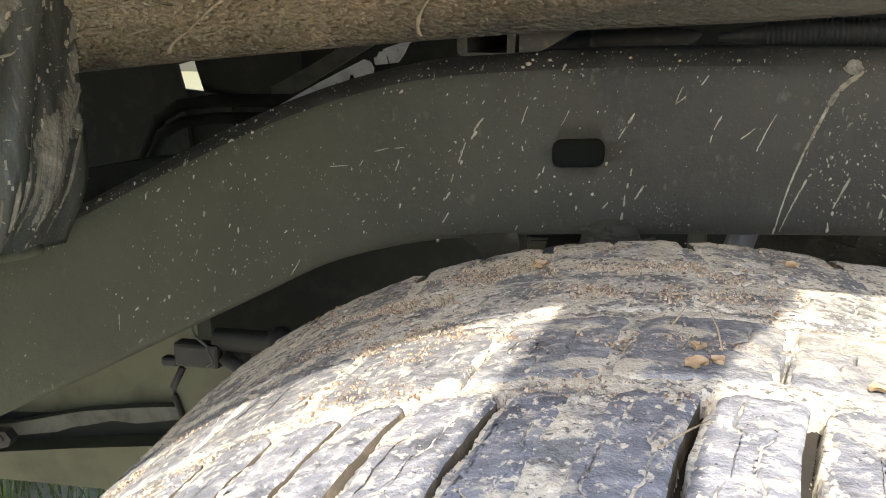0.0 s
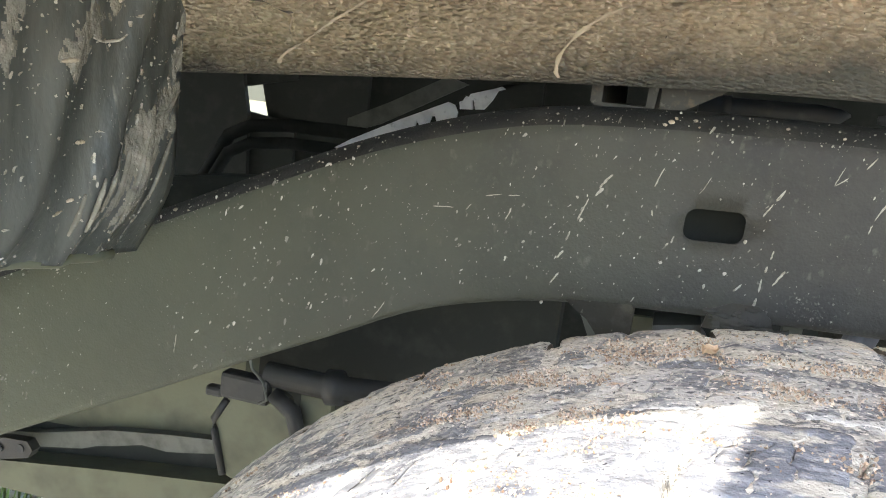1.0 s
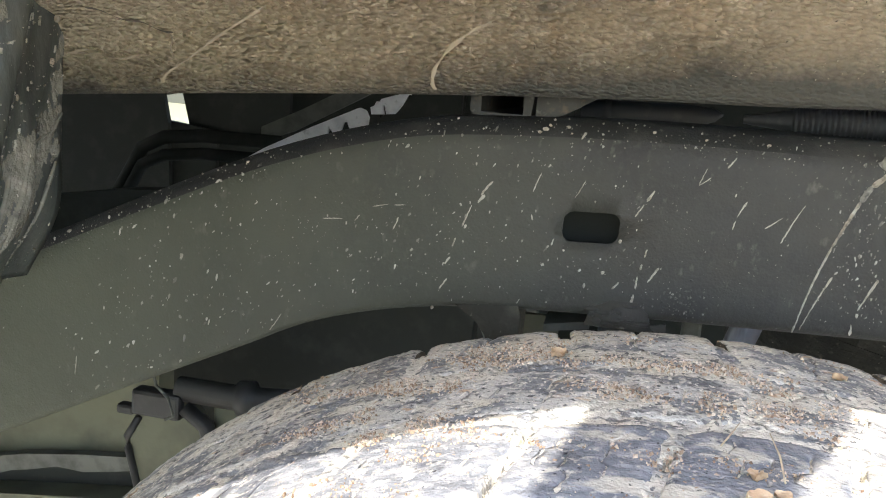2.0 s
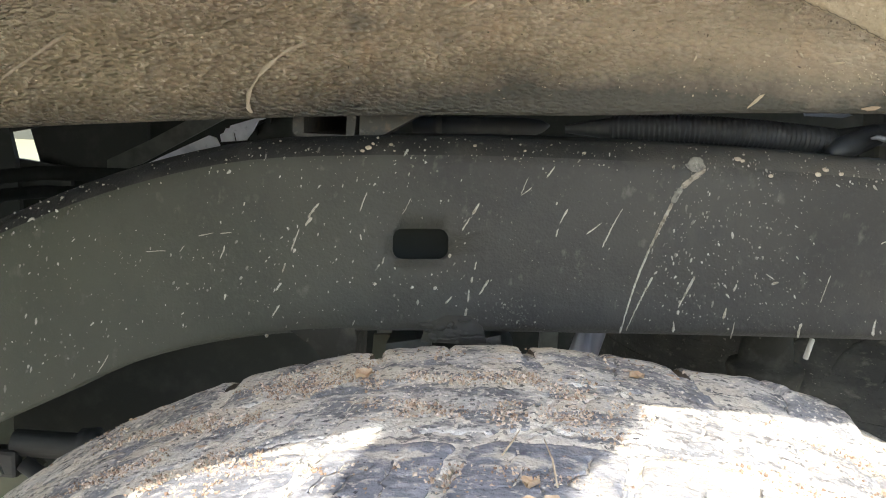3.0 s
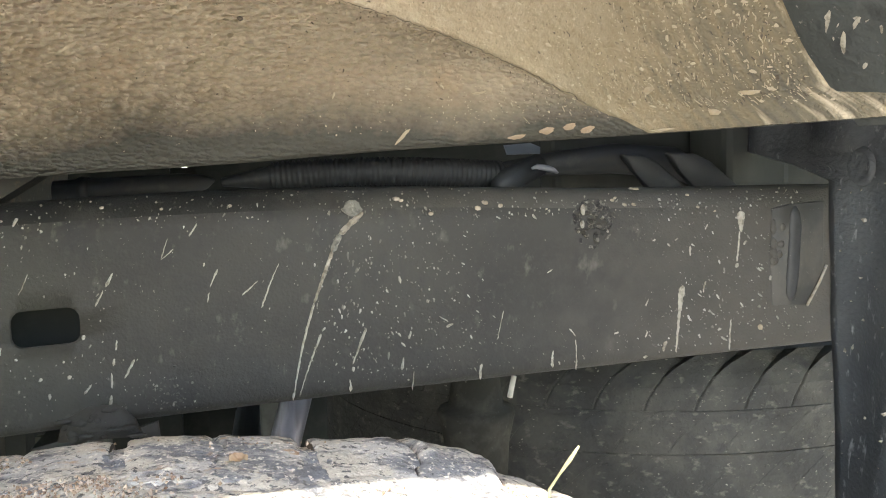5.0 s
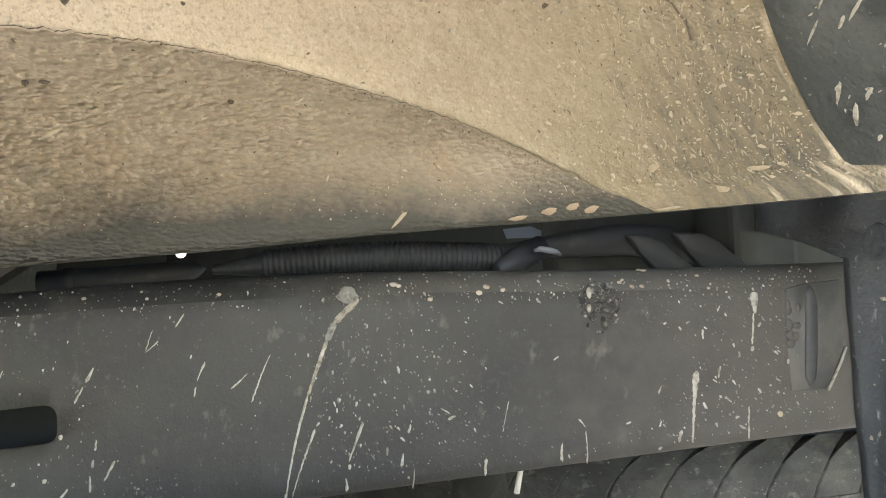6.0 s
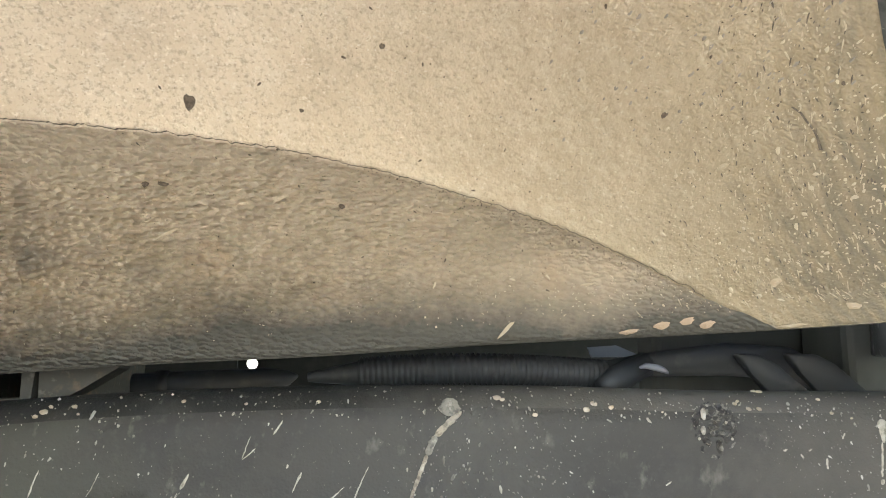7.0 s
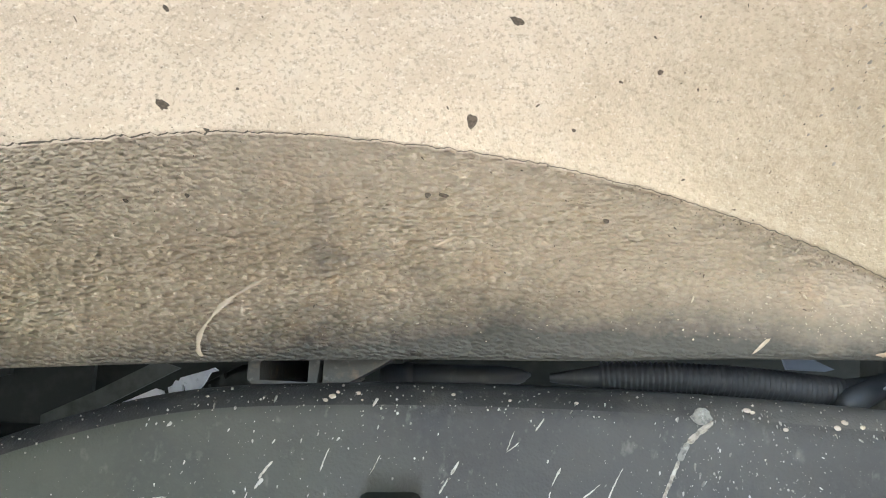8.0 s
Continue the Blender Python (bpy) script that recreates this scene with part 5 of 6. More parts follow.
# ---- the far side of the truck, with daylight between its members ----
def build_far_side():
    # flat dark sheets for the shaded far parts; gaps fit the camera's view
    bm = bmesh.new()
    y0, y1 = 1.80, 1.815
    ridge = lambda x: glide(x, [-0.75, -0.68, -0.605, -0.53, -0.455, -0.36], [0.715, 0.742, 0.782, 0.822, 0.880, 0.92])
    teeth = []
    for k in range(9):
        x = -0.470 - 0.030 * k
        teeth += [(x, ridge(x)), (x - 0.010, ridge(x - 0.010)), (x - 0.012, ridge(x - 0.012) + 0.016), (x - 0.022, ridge(x - 0.022) + 0.016), (x - 0.024, ridge(x - 0.024))]
    plate(bm, [(-3.0, 0.25), (-0.98, 0.25), (-1.0085, 0.765), (-1.0212, 0.823), (-1.06, 1.10), (-3.0, 1.10)], y0, y1)
    plate(bm, [(-1.03, 0.25), (-0.90, 0.25), (-0.90, 0.7523), (-1.03, 0.7675)], y0 + 0.020, y1 + 0.020)
    plate(bm, [(-1.03, 0.821), (-0.90, 0.851), (-0.90, 1.10), (-1.03, 1.10)], y0 + 0.020, y1 + 0.020)
    plate(bm, [(-0.9346, 0.60), (-0.74, 0.60), (-0.74, 1.10), (-1.069, 1.10)], y0 + 0.040, y1 + 0.040)
    plate(bm, [(-0.95, 0.25), (-0.36, 0.25), (-0.36, 0.92)] + teeth + [(-0.95, 0.70)], y0 + 0.060, y1 + 0.060)
    plate(bm, [(-0.76, 0.73), (-0.68, 0.775), (-0.61, 0.812), (-0.54, 0.845), (-0.455, 0.893), (-0.36, 0.91), (-0.36, 1.10), (-0.76, 1.10)], y0 + 0.080, y1 + 0.080)
    plate(bm, [(-0.78, 0.66), (-0.36, 0.66), (-0.36, 0.96), (-0.78, 0.96)], y0 + 0.098, y1 + 0.098)
    plate(bm, [(-0.556, 0.78), (-0.540, 0.78), (-0.530, 0.87), (-0.546, 0.87)], y0 + 0.090, y1 + 0.095)
    plate(bm, [(-0.40, 0.25), (-0.122, 0.25), (-0.122, 1.10), (-0.40, 1.10)], y0 + 0.100, y1 + 0.100)
    plate(bm, [(-0.070, 0.25), (1.4, 0.25), (1.4, 1.10), (-0.070, 1.10)], y0 + 0.120, y1 + 0.120)
    plate(bm, [(-0.138, 0.25), (-0.058, 0.25), (-0.058, 0.906), (-0.138, 0.906)], y0 + 0.140, y1 + 0.140)
    plate(bm, [(-0.138, 0.970), (-0.058, 0.970), (-0.058, 1.10), (-0.138, 1.10)], y0 + 0.140, y1 + 0.140)
    around = [2 * math.pi * k / 24 for k in range(24)]
    rim = [bm.verts.new((-0.096 + 0.0108 * math.cos(a), y0 + 0.138, 0.938 + 0.0108 * math.sin(a))) for a in around]
    wide = [bm.verts.new((-0.096 + 0.045 * math.cos(a), y0 + 0.138, 0.938 + 0.045 * math.sin(a))) for a in around]
    for k in range(24):
        bm.faces.new((rim[k], rim[(k + 1) % 24], wide[(k + 1) % 24], wide[k]))
    part("far_frame_side", bm, mat_deep, truck, "dark sheets standing in for the far chassis side, with gaps of daylight")


build_far_side()
bm = bmesh.new()
plate(bm, [(-14, -0.2), (14, -0.2), (14, 1.15), (-14, 1.15)], 16.0, 16.2)
tagged(part("backdrop", bm, mat_haze), "pale hazy distance beyond the truck", "backdrop", kind="structure")

# ---- unseen board on the truck, added to shade a band of the tyre ----
bm = bmesh.new()
start, end = Vector((-0.60, -2.03, 0.0)), Vector((0.052, 0.128, 1.445))
run = (end - start)
across = run.cross(SUN_WAY).normalized()
deep = run.cross(across).normalized()
rows = []
for i in range(81):
    s = i / 80
    # upper end widened on one side, ragged, to round off the shadow's corner
    left = 0.036 * (1 + 0.05 * math.sin(7 * s)) + 0.0016 * noise.noise(Vector((s * 60, 1, 0)))
    right = left + 0.020 * smooth_step((s - 0.868) / 0.03) ** 1.5 + 0.0035 * noise.noise(Vector((s * 90, 5, 0)))
    rows.append([bm.verts.new(start + run * s + across * a + deep * b) for a, b in ((-left, -0.012), (right, -0.012), (right, 0.012), (-left, 0.012))])
for a, b in zip(rows, rows[1:]):
    for k in range(4):
        bm.faces.new((a[k], a[(k + 1) % 4], b[(k + 1) % 4], b[k]))
bm.faces.new(rows[0])
bm.faces.new(rows[-1][::-1])
tagged(part("board", bm, mat_wood), "unseen wooden board added against the truck to shade the tyre", "board")


# ---- mud splashes on the rail ----
def dab(verts, faces, x, z, length, width, lean, y, thick=0.0007, r=None, n=8):
    """A drop that ran: a thin tapering blister, wider at its upper end."""
    base = len(verts)
    ca, sa = math.cos(radians(lean)), math.sin(radians(lean))
    for k in range(n):
        a = 2 * math.pi * k / n
        u, v = width * math.cos(a), length * math.sin(a)
        u *= 1 + 0.35 * v / max(length, 1e-6)
        if r:
            u *= r.uniform(0.7, 1.3) if n == 8 else r.uniform(0.78, 1.2)
            v *= r.uniform(0.85, 1.15) if n == 8 else r.uniform(0.8, 1.18)
        px, pz = x + u * ca + v * sa, z - u * sa + v * ca
        verts.append((px, y(px) + 0.0003, pz))
    verts.append((x, y(x) - thick, z))
    for k in range(n):
        faces.append((base + k, base + (k + 1) % n, base + n))


def build_rail_splash():
    r = random.Random(5)
    verts, faces = [], []
    for i in range(3400):
        x = r.uniform(-0.62, 0.43) if i % 3 else r.uniform(0.1, 0.43)
        lo, hi = rail_low(x) + 0.006, rail_top(x) - 0.006
        z = lo + (hi - lo) * r.random()
        if HOLE_X[0] - 0.003 < x < HOLE_X[1] + 0.003 and HOLE_Z[0] - 0.003 < z < HOLE_Z[1] + 0.003:
            continue
        size = (0.00022 + 0.0007 * r.random() ** 5) * (1.35 if x < -0.12 else 1.0)
        lean = 25 - 62 * smooth_step((x - 0.08) / 0.12) + r.uniform(-28, 28)
        dab(verts, faces, x, z, size * r.choice((1, 1.3, 1.7, 2.2, 3.2)), size, lean, rail_face, 0.0005, r)
    tagged(mesh_part("mud_specks", verts, faces, mat_speck, rail, "pale specks of dried mud"), kind="stuff")


build_rail_splash()


def mud_run(x, z, x1, z1, w0, w1, seed=0, mat=None, thick=0.0009):
    """One run of mud, from (x, z) to (x1, z1), with rounded ends and an uneven width; half widths in metres."""
    r = random.Random(seed + int(x * 1e4))
    length = math.hypot(x1 - x, z1 - z)
    n = max(6, min(26, int(length / 0.0013)))
    along = Vector(((x1 - x) / length, 0, (z1 - z) / length))
    side = Vector((-along.z, 0, along.x))
    bend = r.uniform(-0.025, 0.025) * length
    verts, faces = [], []
    for i in range(n + 1):
        s = i / n
        w = (w0 + (w1 - w0) * smooth_step(s)) * (1 + 0.38 * noise.noise(Vector((s * length * 420, x * 90, 2))))
        cap = min(s * length / max(w0, 1e-4), (1 - s) * length / max(w1, 1e-4), 1.0)
        w *= max(0.25, math.sqrt(max(0.0, 1 - (1 - cap) ** 2)))
        p = Vector((x, 0, z)) + along * (length * s) + side * (bend * math.sin(math.pi * s) + 0.00018 * r.uniform(-1, 1))
        for k, t in ((-1, 0.0002), (-0.45, -0.7 * thick), (0.45, -0.7 * thick), (1, 0.0002)):
            q = p + side * w * k
            verts.append((q.x, rail_face(q.x) + t * (1 if t > 0 else 0.6 + 0.8 * r.random()), q.z))
    for i in range(n):
        for k in range(3):
            a = i * 4 + k
            faces.append((a, a + 1, a + 5, a + 4))
    mesh_part("mud_run", verts, faces, mat or mat_splash, rail, smooth=True)


mat_splat = material("tan_mud_splat", (0.40, 0.33, 0.235), [((0.38, 0.295, 0.195), 300, 0.45, 0.7, EVEN, 3)], 0.95, 0, [(900, 0.5, 0.001, EVEN)], 0.1)
mat_grey_run = material("grey_dried_run", (0.19, 0.18, 0.152), [((0.11, 0.105, 0.09), 320, 0.48, 0.62, EVEN, 4), ((0.27, 0.255, 0.215), 260, 0.58, 0.68, EVEN, 4)], 0.95, 0, [(900, 0.6, 0.001, EVEN)], 0.1)
# Runs and drops on the rail: start, end, and half widths at both in tenths of a millimetre.
RUNS_MIDDLE = [
    (-0.1128, 0.8445, -0.1200, 0.8349, 6, 7), (-0.1174, 0.8350, -0.1218, 0.8292, 11, 5), (-0.1255, 0.8272, -0.1308, 0.8119, 3, 5), (-0.1282, 0.8139, -0.1291, 0.8109, 9, 8),
    (-0.1344, 0.8041, -0.1362, 0.7976, 4, 5), (-0.1368, 0.7907, -0.1405, 0.7848, 6, 5), (-0.1377, 0.7754, -0.1426, 0.7674, 5, 4), (-0.1458, 0.7550, -0.1466, 0.7526, 9, 9),
    (-0.0817, 0.8535, -0.0861, 0.8404, 2.5, 3.5), (-0.0531, 0.8514, -0.0585, 0.8401, 2, 2), (-0.0856, 0.8257, -0.0844, 0.8220, 3.5, 3.5), (-0.0093, 0.8500, -0.0133, 0.8425, 6, 9),
    (-0.0147, 0.8406, -0.0193, 0.8319, 3, 5), (-0.0091, 0.8121, -0.0100, 0.8065, 4, 5)]
RUNS_SLOT = [
    (-0.0112, 0.8019, -0.0117, 0.7978, 6, 6), (-0.0130, 0.7936, -0.0132, 0.7849, 4, 5), (-0.0138, 0.7811, -0.0146, 0.7745, 6, 7), (-0.0005, 0.8007, -0.0061, 0.7902, 7, 4),
    (-0.0238, 0.7880, -0.0280, 0.7828, 3.5, 5.5), (-0.0692, 0.8117, -0.0705, 0.8067, 3, 4.5), (-0.0742, 0.7943, -0.0753, 0.7923, 7, 7), (-0.0262, 0.8162, -0.0268, 0.8135, 8, 7),
    (-0.0344, 0.7940, -0.0358, 0.7918, 8, 7), (0.0210, 0.8679, 0.0170, 0.8569, 2, 3.5), (0.0238, 0.8619, 0.0170, 0.8562, 4.5, 2.5), (0.0372, 0.8759, 0.0327, 0.8685, 3.5, 5.5),
    (0.0473, 0.8494, 0.0426, 0.8394, 7.5, 3), (0.0420, 0.8364, 0.0410, 0.8309, 5.5, 4.5), (0.0402, 0.8536, 0.0396, 0.8514, 7, 6)]
RUNS_SPLASH = [
    (0.0693, 0.8416, 0.0602, 0.8338, 2, 5.5), (0.0817, 0.8513, 0.0708, 0.8259, 2.5, 5.5), (0.1042, 0.8087, 0.0902, 0.7724, 6, 3), (0.1308, 0.8103, 0.1220, 0.7894, 6.5, 3.5),
    (0.1225, 0.7878, 0.1221, 0.7847, 7, 7), (0.1199, 0.7806, 0.1202, 0.7731, 3.5, 7.5), (0.1575, 0.8071, 0.1558, 0.8022, 3.5, 5.5), (0.1526, 0.7913, 0.1512, 0.7837, 3.5, 7.5),
    (0.1585, 0.7823, 0.1572, 0.7710, 2, 3.5), (0.2150, 0.8160, 0.2107, 0.7985, 3, 2), (0.2003, 0.7842, 0.1993, 0.7744, 7.5, 5.5), (0.2462, 0.7896, 0.2458, 0.7785, 3, 5),
    (0.1834, 0.8097, 0.1790, 0.8080, 5.5, 6.5), (0.1804, 0.8114, 0.1747, 0.8147, 3.5, 2)]
RUNS_FRONT = [
    (-0.1749, 0.8132, -0.1779, 0.8043, 4.5, 3.5), (-0.2287, 0.8058, -0.2143, 0.8074, 2.5, 2.5), (-0.2023, 0.8116, -0.2054, 0.8072, 2.5, 2.5), (-0.1932, 0.8185, -0.1825, 0.8214, 3, 2),
    (-0.1780, 0.8213, -0.1704, 0.8221, 3, 2), (-0.1620, 0.8426, -0.1624, 0.8402, 5.5, 5.5), (-0.2559, 0.7329, -0.2643, 0.7194, 2.5, 2.5), (-0.4270, 0.6710, -0.4285, 0.6560, 3.5, 2)]
RUNS_REAR = [
    (0.3729, 0.8583, 0.3710, 0.8392, 4, 5), (0.3714, 0.8379, 0.3708, 0.8349, 9, 9), (0.3314, 0.8120, 0.3285, 0.7826, 8.5, 4), (0.2610, 0.7951, 0.2611, 0.7761, 3.5, 3.5),
    (0.2567, 0.8023, 0.2610, 0.7973, 6, 3.5), (0.2459, 0.7886, 0.2450, 0.7793, 5.5, 4), (0.3219, 0.7904, 0.3197, 0.7837, 9.5, 6.5), (0.3671, 0.8015, 0.3660, 0.7816, 3, 4),
    (0.3088, 0.7814, 0.3062, 0.7804, 7, 7), (0.2895, 0.7983, 0.2864, 0.7969, 7, 5.5), (0.3090, 0.7969, 0.3076, 0.7936, 5.5, 4), (0.3386, 0.8503, 0.3384, 0.8443, 7.5, 4.5),
    (0.3149, 0.8555, 0.3127, 0.8547, 7, 5.5), (0.3228, 0.8528, 0.3246, 0.8507, 5.5, 5.5), (0.3099, 0.8182, 0.3077, 0.8134, 3.5, 6.5), (0.3491, 0.8273, 0.3474, 0.8202, 6, 4)]
RUNS_END = [
    (0.3954, 0.8287, 0.3948, 0.8257, 7, 7), (0.2464, 0.8399, 0.2427, 0.8375, 5, 5), (0.3503, 0.8638, 0.3488, 0.8605, 4, 5), (0.3600, 0.7960, 0.3577, 0.7949, 6, 4),
    (0.3776, 0.8522, 0.3757, 0.8496, 6, 6), (0.3297, 0.8556, 0.3278, 0.8541, 4, 4), (0.3738, 0.8712, 0.3742, 0.8580, 25, 9), (0.3332, 0.8254, 0.3312, 0.8080, 22, 10)]
for row in RUNS_MIDDLE + RUNS_SLOT + RUNS_SPLASH + RUNS_FRONT + RUNS_REAR + RUNS_END:
    x, z, x1, z1, w0, w1 = row
    mud_run(x, z, x1, z1, w0 * 1.35e-4, w1 * 1.35e-4)
# the long splash: a caked head, a tan neck, then one thin grey run down the whole face
mud_run(0.1252, 0.8862, 0.1246, 0.8768, 0.0064, 0.0058, 3, mat_grey_run, 0.0012)
mud_run(0.1312, 0.8790, 0.1172, 0.8664, 0.0014, 0.0022, 4, mat_tan_run)
mud_run(0.1172, 0.8668, 0.1124, 0.8565, 0.0021, 0.0019, 5, mat_grey_run)
mud_run(0.1124, 0.8570, 0.1008, 0.8269, 0.0012, 0.0008, 6, mat_tan_run)
mud_run(0.1008, 0.8272, 0.0864, 0.7700, 0.0008, 0.0007, 7)
mud_run(0.3868, 0.7968, 0.3892, 0.7938, 0.0016, 0.0018, 8, mat_splat)


mat_lump = material("dried_mud_lump", (0.40, 0.345, 0.265), [((0.33, 0.27, 0.19), 300, 0.45, 0.7, EVEN, 3)], 0.95, 0, [(900, 0.5, 0.001, EVEN)], 0.1, 0.25)


# ---- loose lumps on the rail's upper edge ----
def build_pebbles():
    r = random.Random(11)
    lumps = [(-0.0826, 0.8817, 2.6), (-0.0862, 0.8795, 1.7), (-0.0800, 0.8842, 1.5), (-0.0682, 0.8842, 1.8), (-0.0655, 0.8805, 0.9), (0.1517, 0.8860, 2.7), (0.1545, 0.8850, 1.8),
             (0.1716, 0.8767, 1.9), (0.2007, 0.8790, 2.4), (0.2055, 0.8822, 2.5), (0.2150, 0.8800, 2.0), (0.0554, 0.8850, 1.6), (0.3091, 0.8872, 3.2), (0.3060, 0.8876, 2.0),
             (0.2882, 0.8809, 1.7), (0.2905, 0.8822, 1.5), (0.3017, 0.8779, 1.9), (0.2955, 0.8780, 2.0), (0.3404, 0.8825, 1.6), (0.3447, 0.8749, 1.5), (-0.2905, 0.8377, 1.6),
             (-0.4389, 0.7679, 2.6), (-0.4250, 0.7700, 1.2), (0.0180, 0.8845, 1.2), (-0.0141, 0.8862, 1.5), (0.2440, 0.8770, 0.9), (0.3560, 0.8720, 1.0)]
    for x, z, size in lumps:
        turn = math.asin(min(0.98, max(0.0, (z - rail_top(x) + CORNER) / CORNER)))
        bm = bmesh.new()
        lump(bm, (0, 0, 0), (size * 0.00085, 0.0009, size * 0.00062), x * 900, 2)
        move = Matrix.Translation((x, rail_face(x) + CORNER - CORNER * math.cos(turn), min(z, rail_top(x)))) @ Matrix.Rotation(-turn, 4, "X") @ Matrix.Rotation(r.uniform(-0.5, 0.5), 4, "Y")
        bm.transform(move)
        tagged(part("mud_pebble", bm, mat_lump, None, "", True), "small pale lump of dried mud on the chassis rail", "mud lump", "mud lumps on the rail")


build_pebbles()


def build_edge_grit():
    r = random.Random(12)
    verts, faces = [], []
    for i in range(420):
        x = r.uniform(-0.5, 0.42)
        s = r.uniform(0.2, 1.3)
        crumb(verts, faces, (x, rail_face(x) + CORNER - CORNER * math.cos(s) - 0.0002, rail_top(x) - CORNER + CORNER * math.sin(s)), 0.0003 + 0.0009 * r.random() ** 3, r)
    tagged(mesh_part("edge_grit", verts, faces, mat_splash, rail, "grit along the rail's upper edge"), kind="stuff")


build_edge_grit()


# ---- marks on the wheelhouse ----
surface_y = lambda x, z: house_at(x, max(z - house_low(x), 0.001)).y


def house_dab(name, x, z, length, width, lean, mat, thick=0.0016):
    verts, faces = [], []
    r = random.Random(int(x * 1e4) + int(z * 1e4))
    dab(verts, faces, x, z, length, width, lean, lambda q: 0.0, 0, r, 16)
    n = len(verts) - 1
    verts = [(vx, surface_y(vx, vz) - (thick if i == n else -0.0002) - 0.0014, vz) for i, (vx, vy, vz) in enumerate(verts)]
    return mesh_part(name, verts, faces, mat, bpy.data.objects["wheelhouse_roof"], smooth=True)


mat_tar = material("dark_mud_spot", (0.085, 0.068, 0.050), [((0.14, 0.11, 0.08), 700, 0.45, 0.6, EVEN, 3)], 0.9)
for x, z, l, w in ((-0.0114, 1.0368, 0.0034, 0.0028), (-0.0342, 0.9968, 0.0016, 0.0018), (-0.0252, 0.9970, 0.0012, 0.0030), (0.0665, 0.9866, 0.0013, 0.0018),
                   (-0.1733, 1.0287, 0.0020, 0.0028), (0.0089, 1.0766, 0.0014, 0.0034), (-0.1545, 1.0212, 0.0010, 0.0016), (0.085, 1.058, 0.0010, 0.0015),
                   (0.0451, 1.0342, 0.0009, 0.0011), (-0.1601, 1.063, 0.0009, 0.0012), (0.219, 1.020, 0.0010, 0.0013), (-0.1999, 0.9828, 0.0010, 0.0014), (-0.1682, 0.9885, 0.0011, 0.0013)):
    house_dab("dark_spot", x, z, l, w, 10, mat_tar)
for x, z, l, w, lean in ((0.154, 0.922, 0.0060, 0.0010, 42), (0.286, 0.943, 0.0019, 0.0021, 0), (0.3243, 0.938, 0.0012, 0.0034, 8), (0.3136, 0.9291, 0.0016, 0.0024, 20),
                         (0.295, 0.9212, 0.0008, 0.0050, -4), (0.199, 0.946, 0.0007, 0.0036, -8), (0.2495, 0.9966, 0.0011, 0.0017, 0), (-0.0230, 0.9706, 0.0066, 0.0011, 62)):
    house_dab("mud_splat", x, z, l, w, lean, mat_splat)


mat_petal = material("pinkish_mud_splat", (0.35, 0.265, 0.185), [((0.36, 0.265, 0.18), 300, 0.45, 0.7, EVEN, 3)], 0.95, 0, [(900, 0.5, 0.001, EVEN)], 0.1)
for x, z, l, w, lean in ((0.2602, 0.9232, 0.0019, 0.0034, -20), (0.2508, 0.9253, 0.0020, 0.0034, -15), (0.2389, 0.9235, 0.0020, 0.0040, -12), (0.2216, 0.9203, 0.0013, 0.0056, -5)):
    house_dab("mud_splat", x, z, l, w, lean, mat_petal)


def house_run(points, width, name="mud_dribble", mat=None):
    """A dried dribble that follows the wheelhouse wall."""
    verts, faces = [], []
    for i, (x, z, k) in enumerate(points):
        for s, t in ((-1, 0.0), (0, -0.0012), (1, 0.0)):
            px, pz = x + s * width * k * 0.9, z - s * width * k * 0.5
            verts.append((px, surface_y(px, pz) + t - 0.0006, pz))
    for i in range(len(points) - 1):
        for k in (0, 1):
            a = i * 3 + k
            faces.append((a, a + 1, a + 4, a + 3))
    mesh_part(name, verts, faces, mat or mat_splash_wall, bpy.data.objects["wheelhouse_wall"], smooth=True)


def dribble(stations, width, drop):
    """A dribble along a bent line, ending in a drop."""
    ks = list(range(len(stations)))
    pts = []
    for i in range(8 * (len(stations) - 1) + 1):
        k = i / 8
        s = k / ks[-1]
        x, z = glide(k, ks, [p[0] for p in stations]), glide(k, ks, [p[1] for p in stations])
        thin = 0.85 + 0.5 * noise.noise(Vector((s * 9, stations[0][0] * 70, 4))) - 0.25 * math.sin(math.pi * s)
        pts.append((x, z, drop * math.sin(math.pi * (0.3 + 0.6 * (s - 0.93) / 0.07)) if s > 0.93 else max(0.35, thin) * min(1, 0.3 + 6 * s)))
    house_run(pts, width)


mat_splash_wall = material("tan_mud_dribble", (0.37, 0.305, 0.22), [((0.33, 0.265, 0.185), 300, 0.45, 0.7, EVEN, 3)], 0.95, 0, [(900, 0.5, 0.001, EVEN)], 0.1)
mat_crack = material("shaded_crack", (0.10, 0.085, 0.065), [((0.16, 0.13, 0.10), 300, 0.45, 0.7, EVEN, 3)], 0.95)
for line in (((0.2633, 1.0133), (0.2672, 1.0105), (0.2700, 1.0077), (0.2738, 1.0042), (0.2766, 1.0010), (0.2802, 0.9960)),):
    house_run([(x, z, 0.5 + 0.5 * (i == len(line) - 1)) for i, (x, z) in enumerate(line)], 0.0009, "dark_hair", mat_crack)
# the crack along the seam between wall and roof
house_run([(-0.30 + 0.0016 * i, house_seam(-0.30 + 0.0016 * i) - 0.0008, max(0.15, 0.6 + 0.9 * noise.noise(Vector((i * 0.13, 4, 0))))) for i in range(350)], 0.00055, "seam_crack", mat_crack)
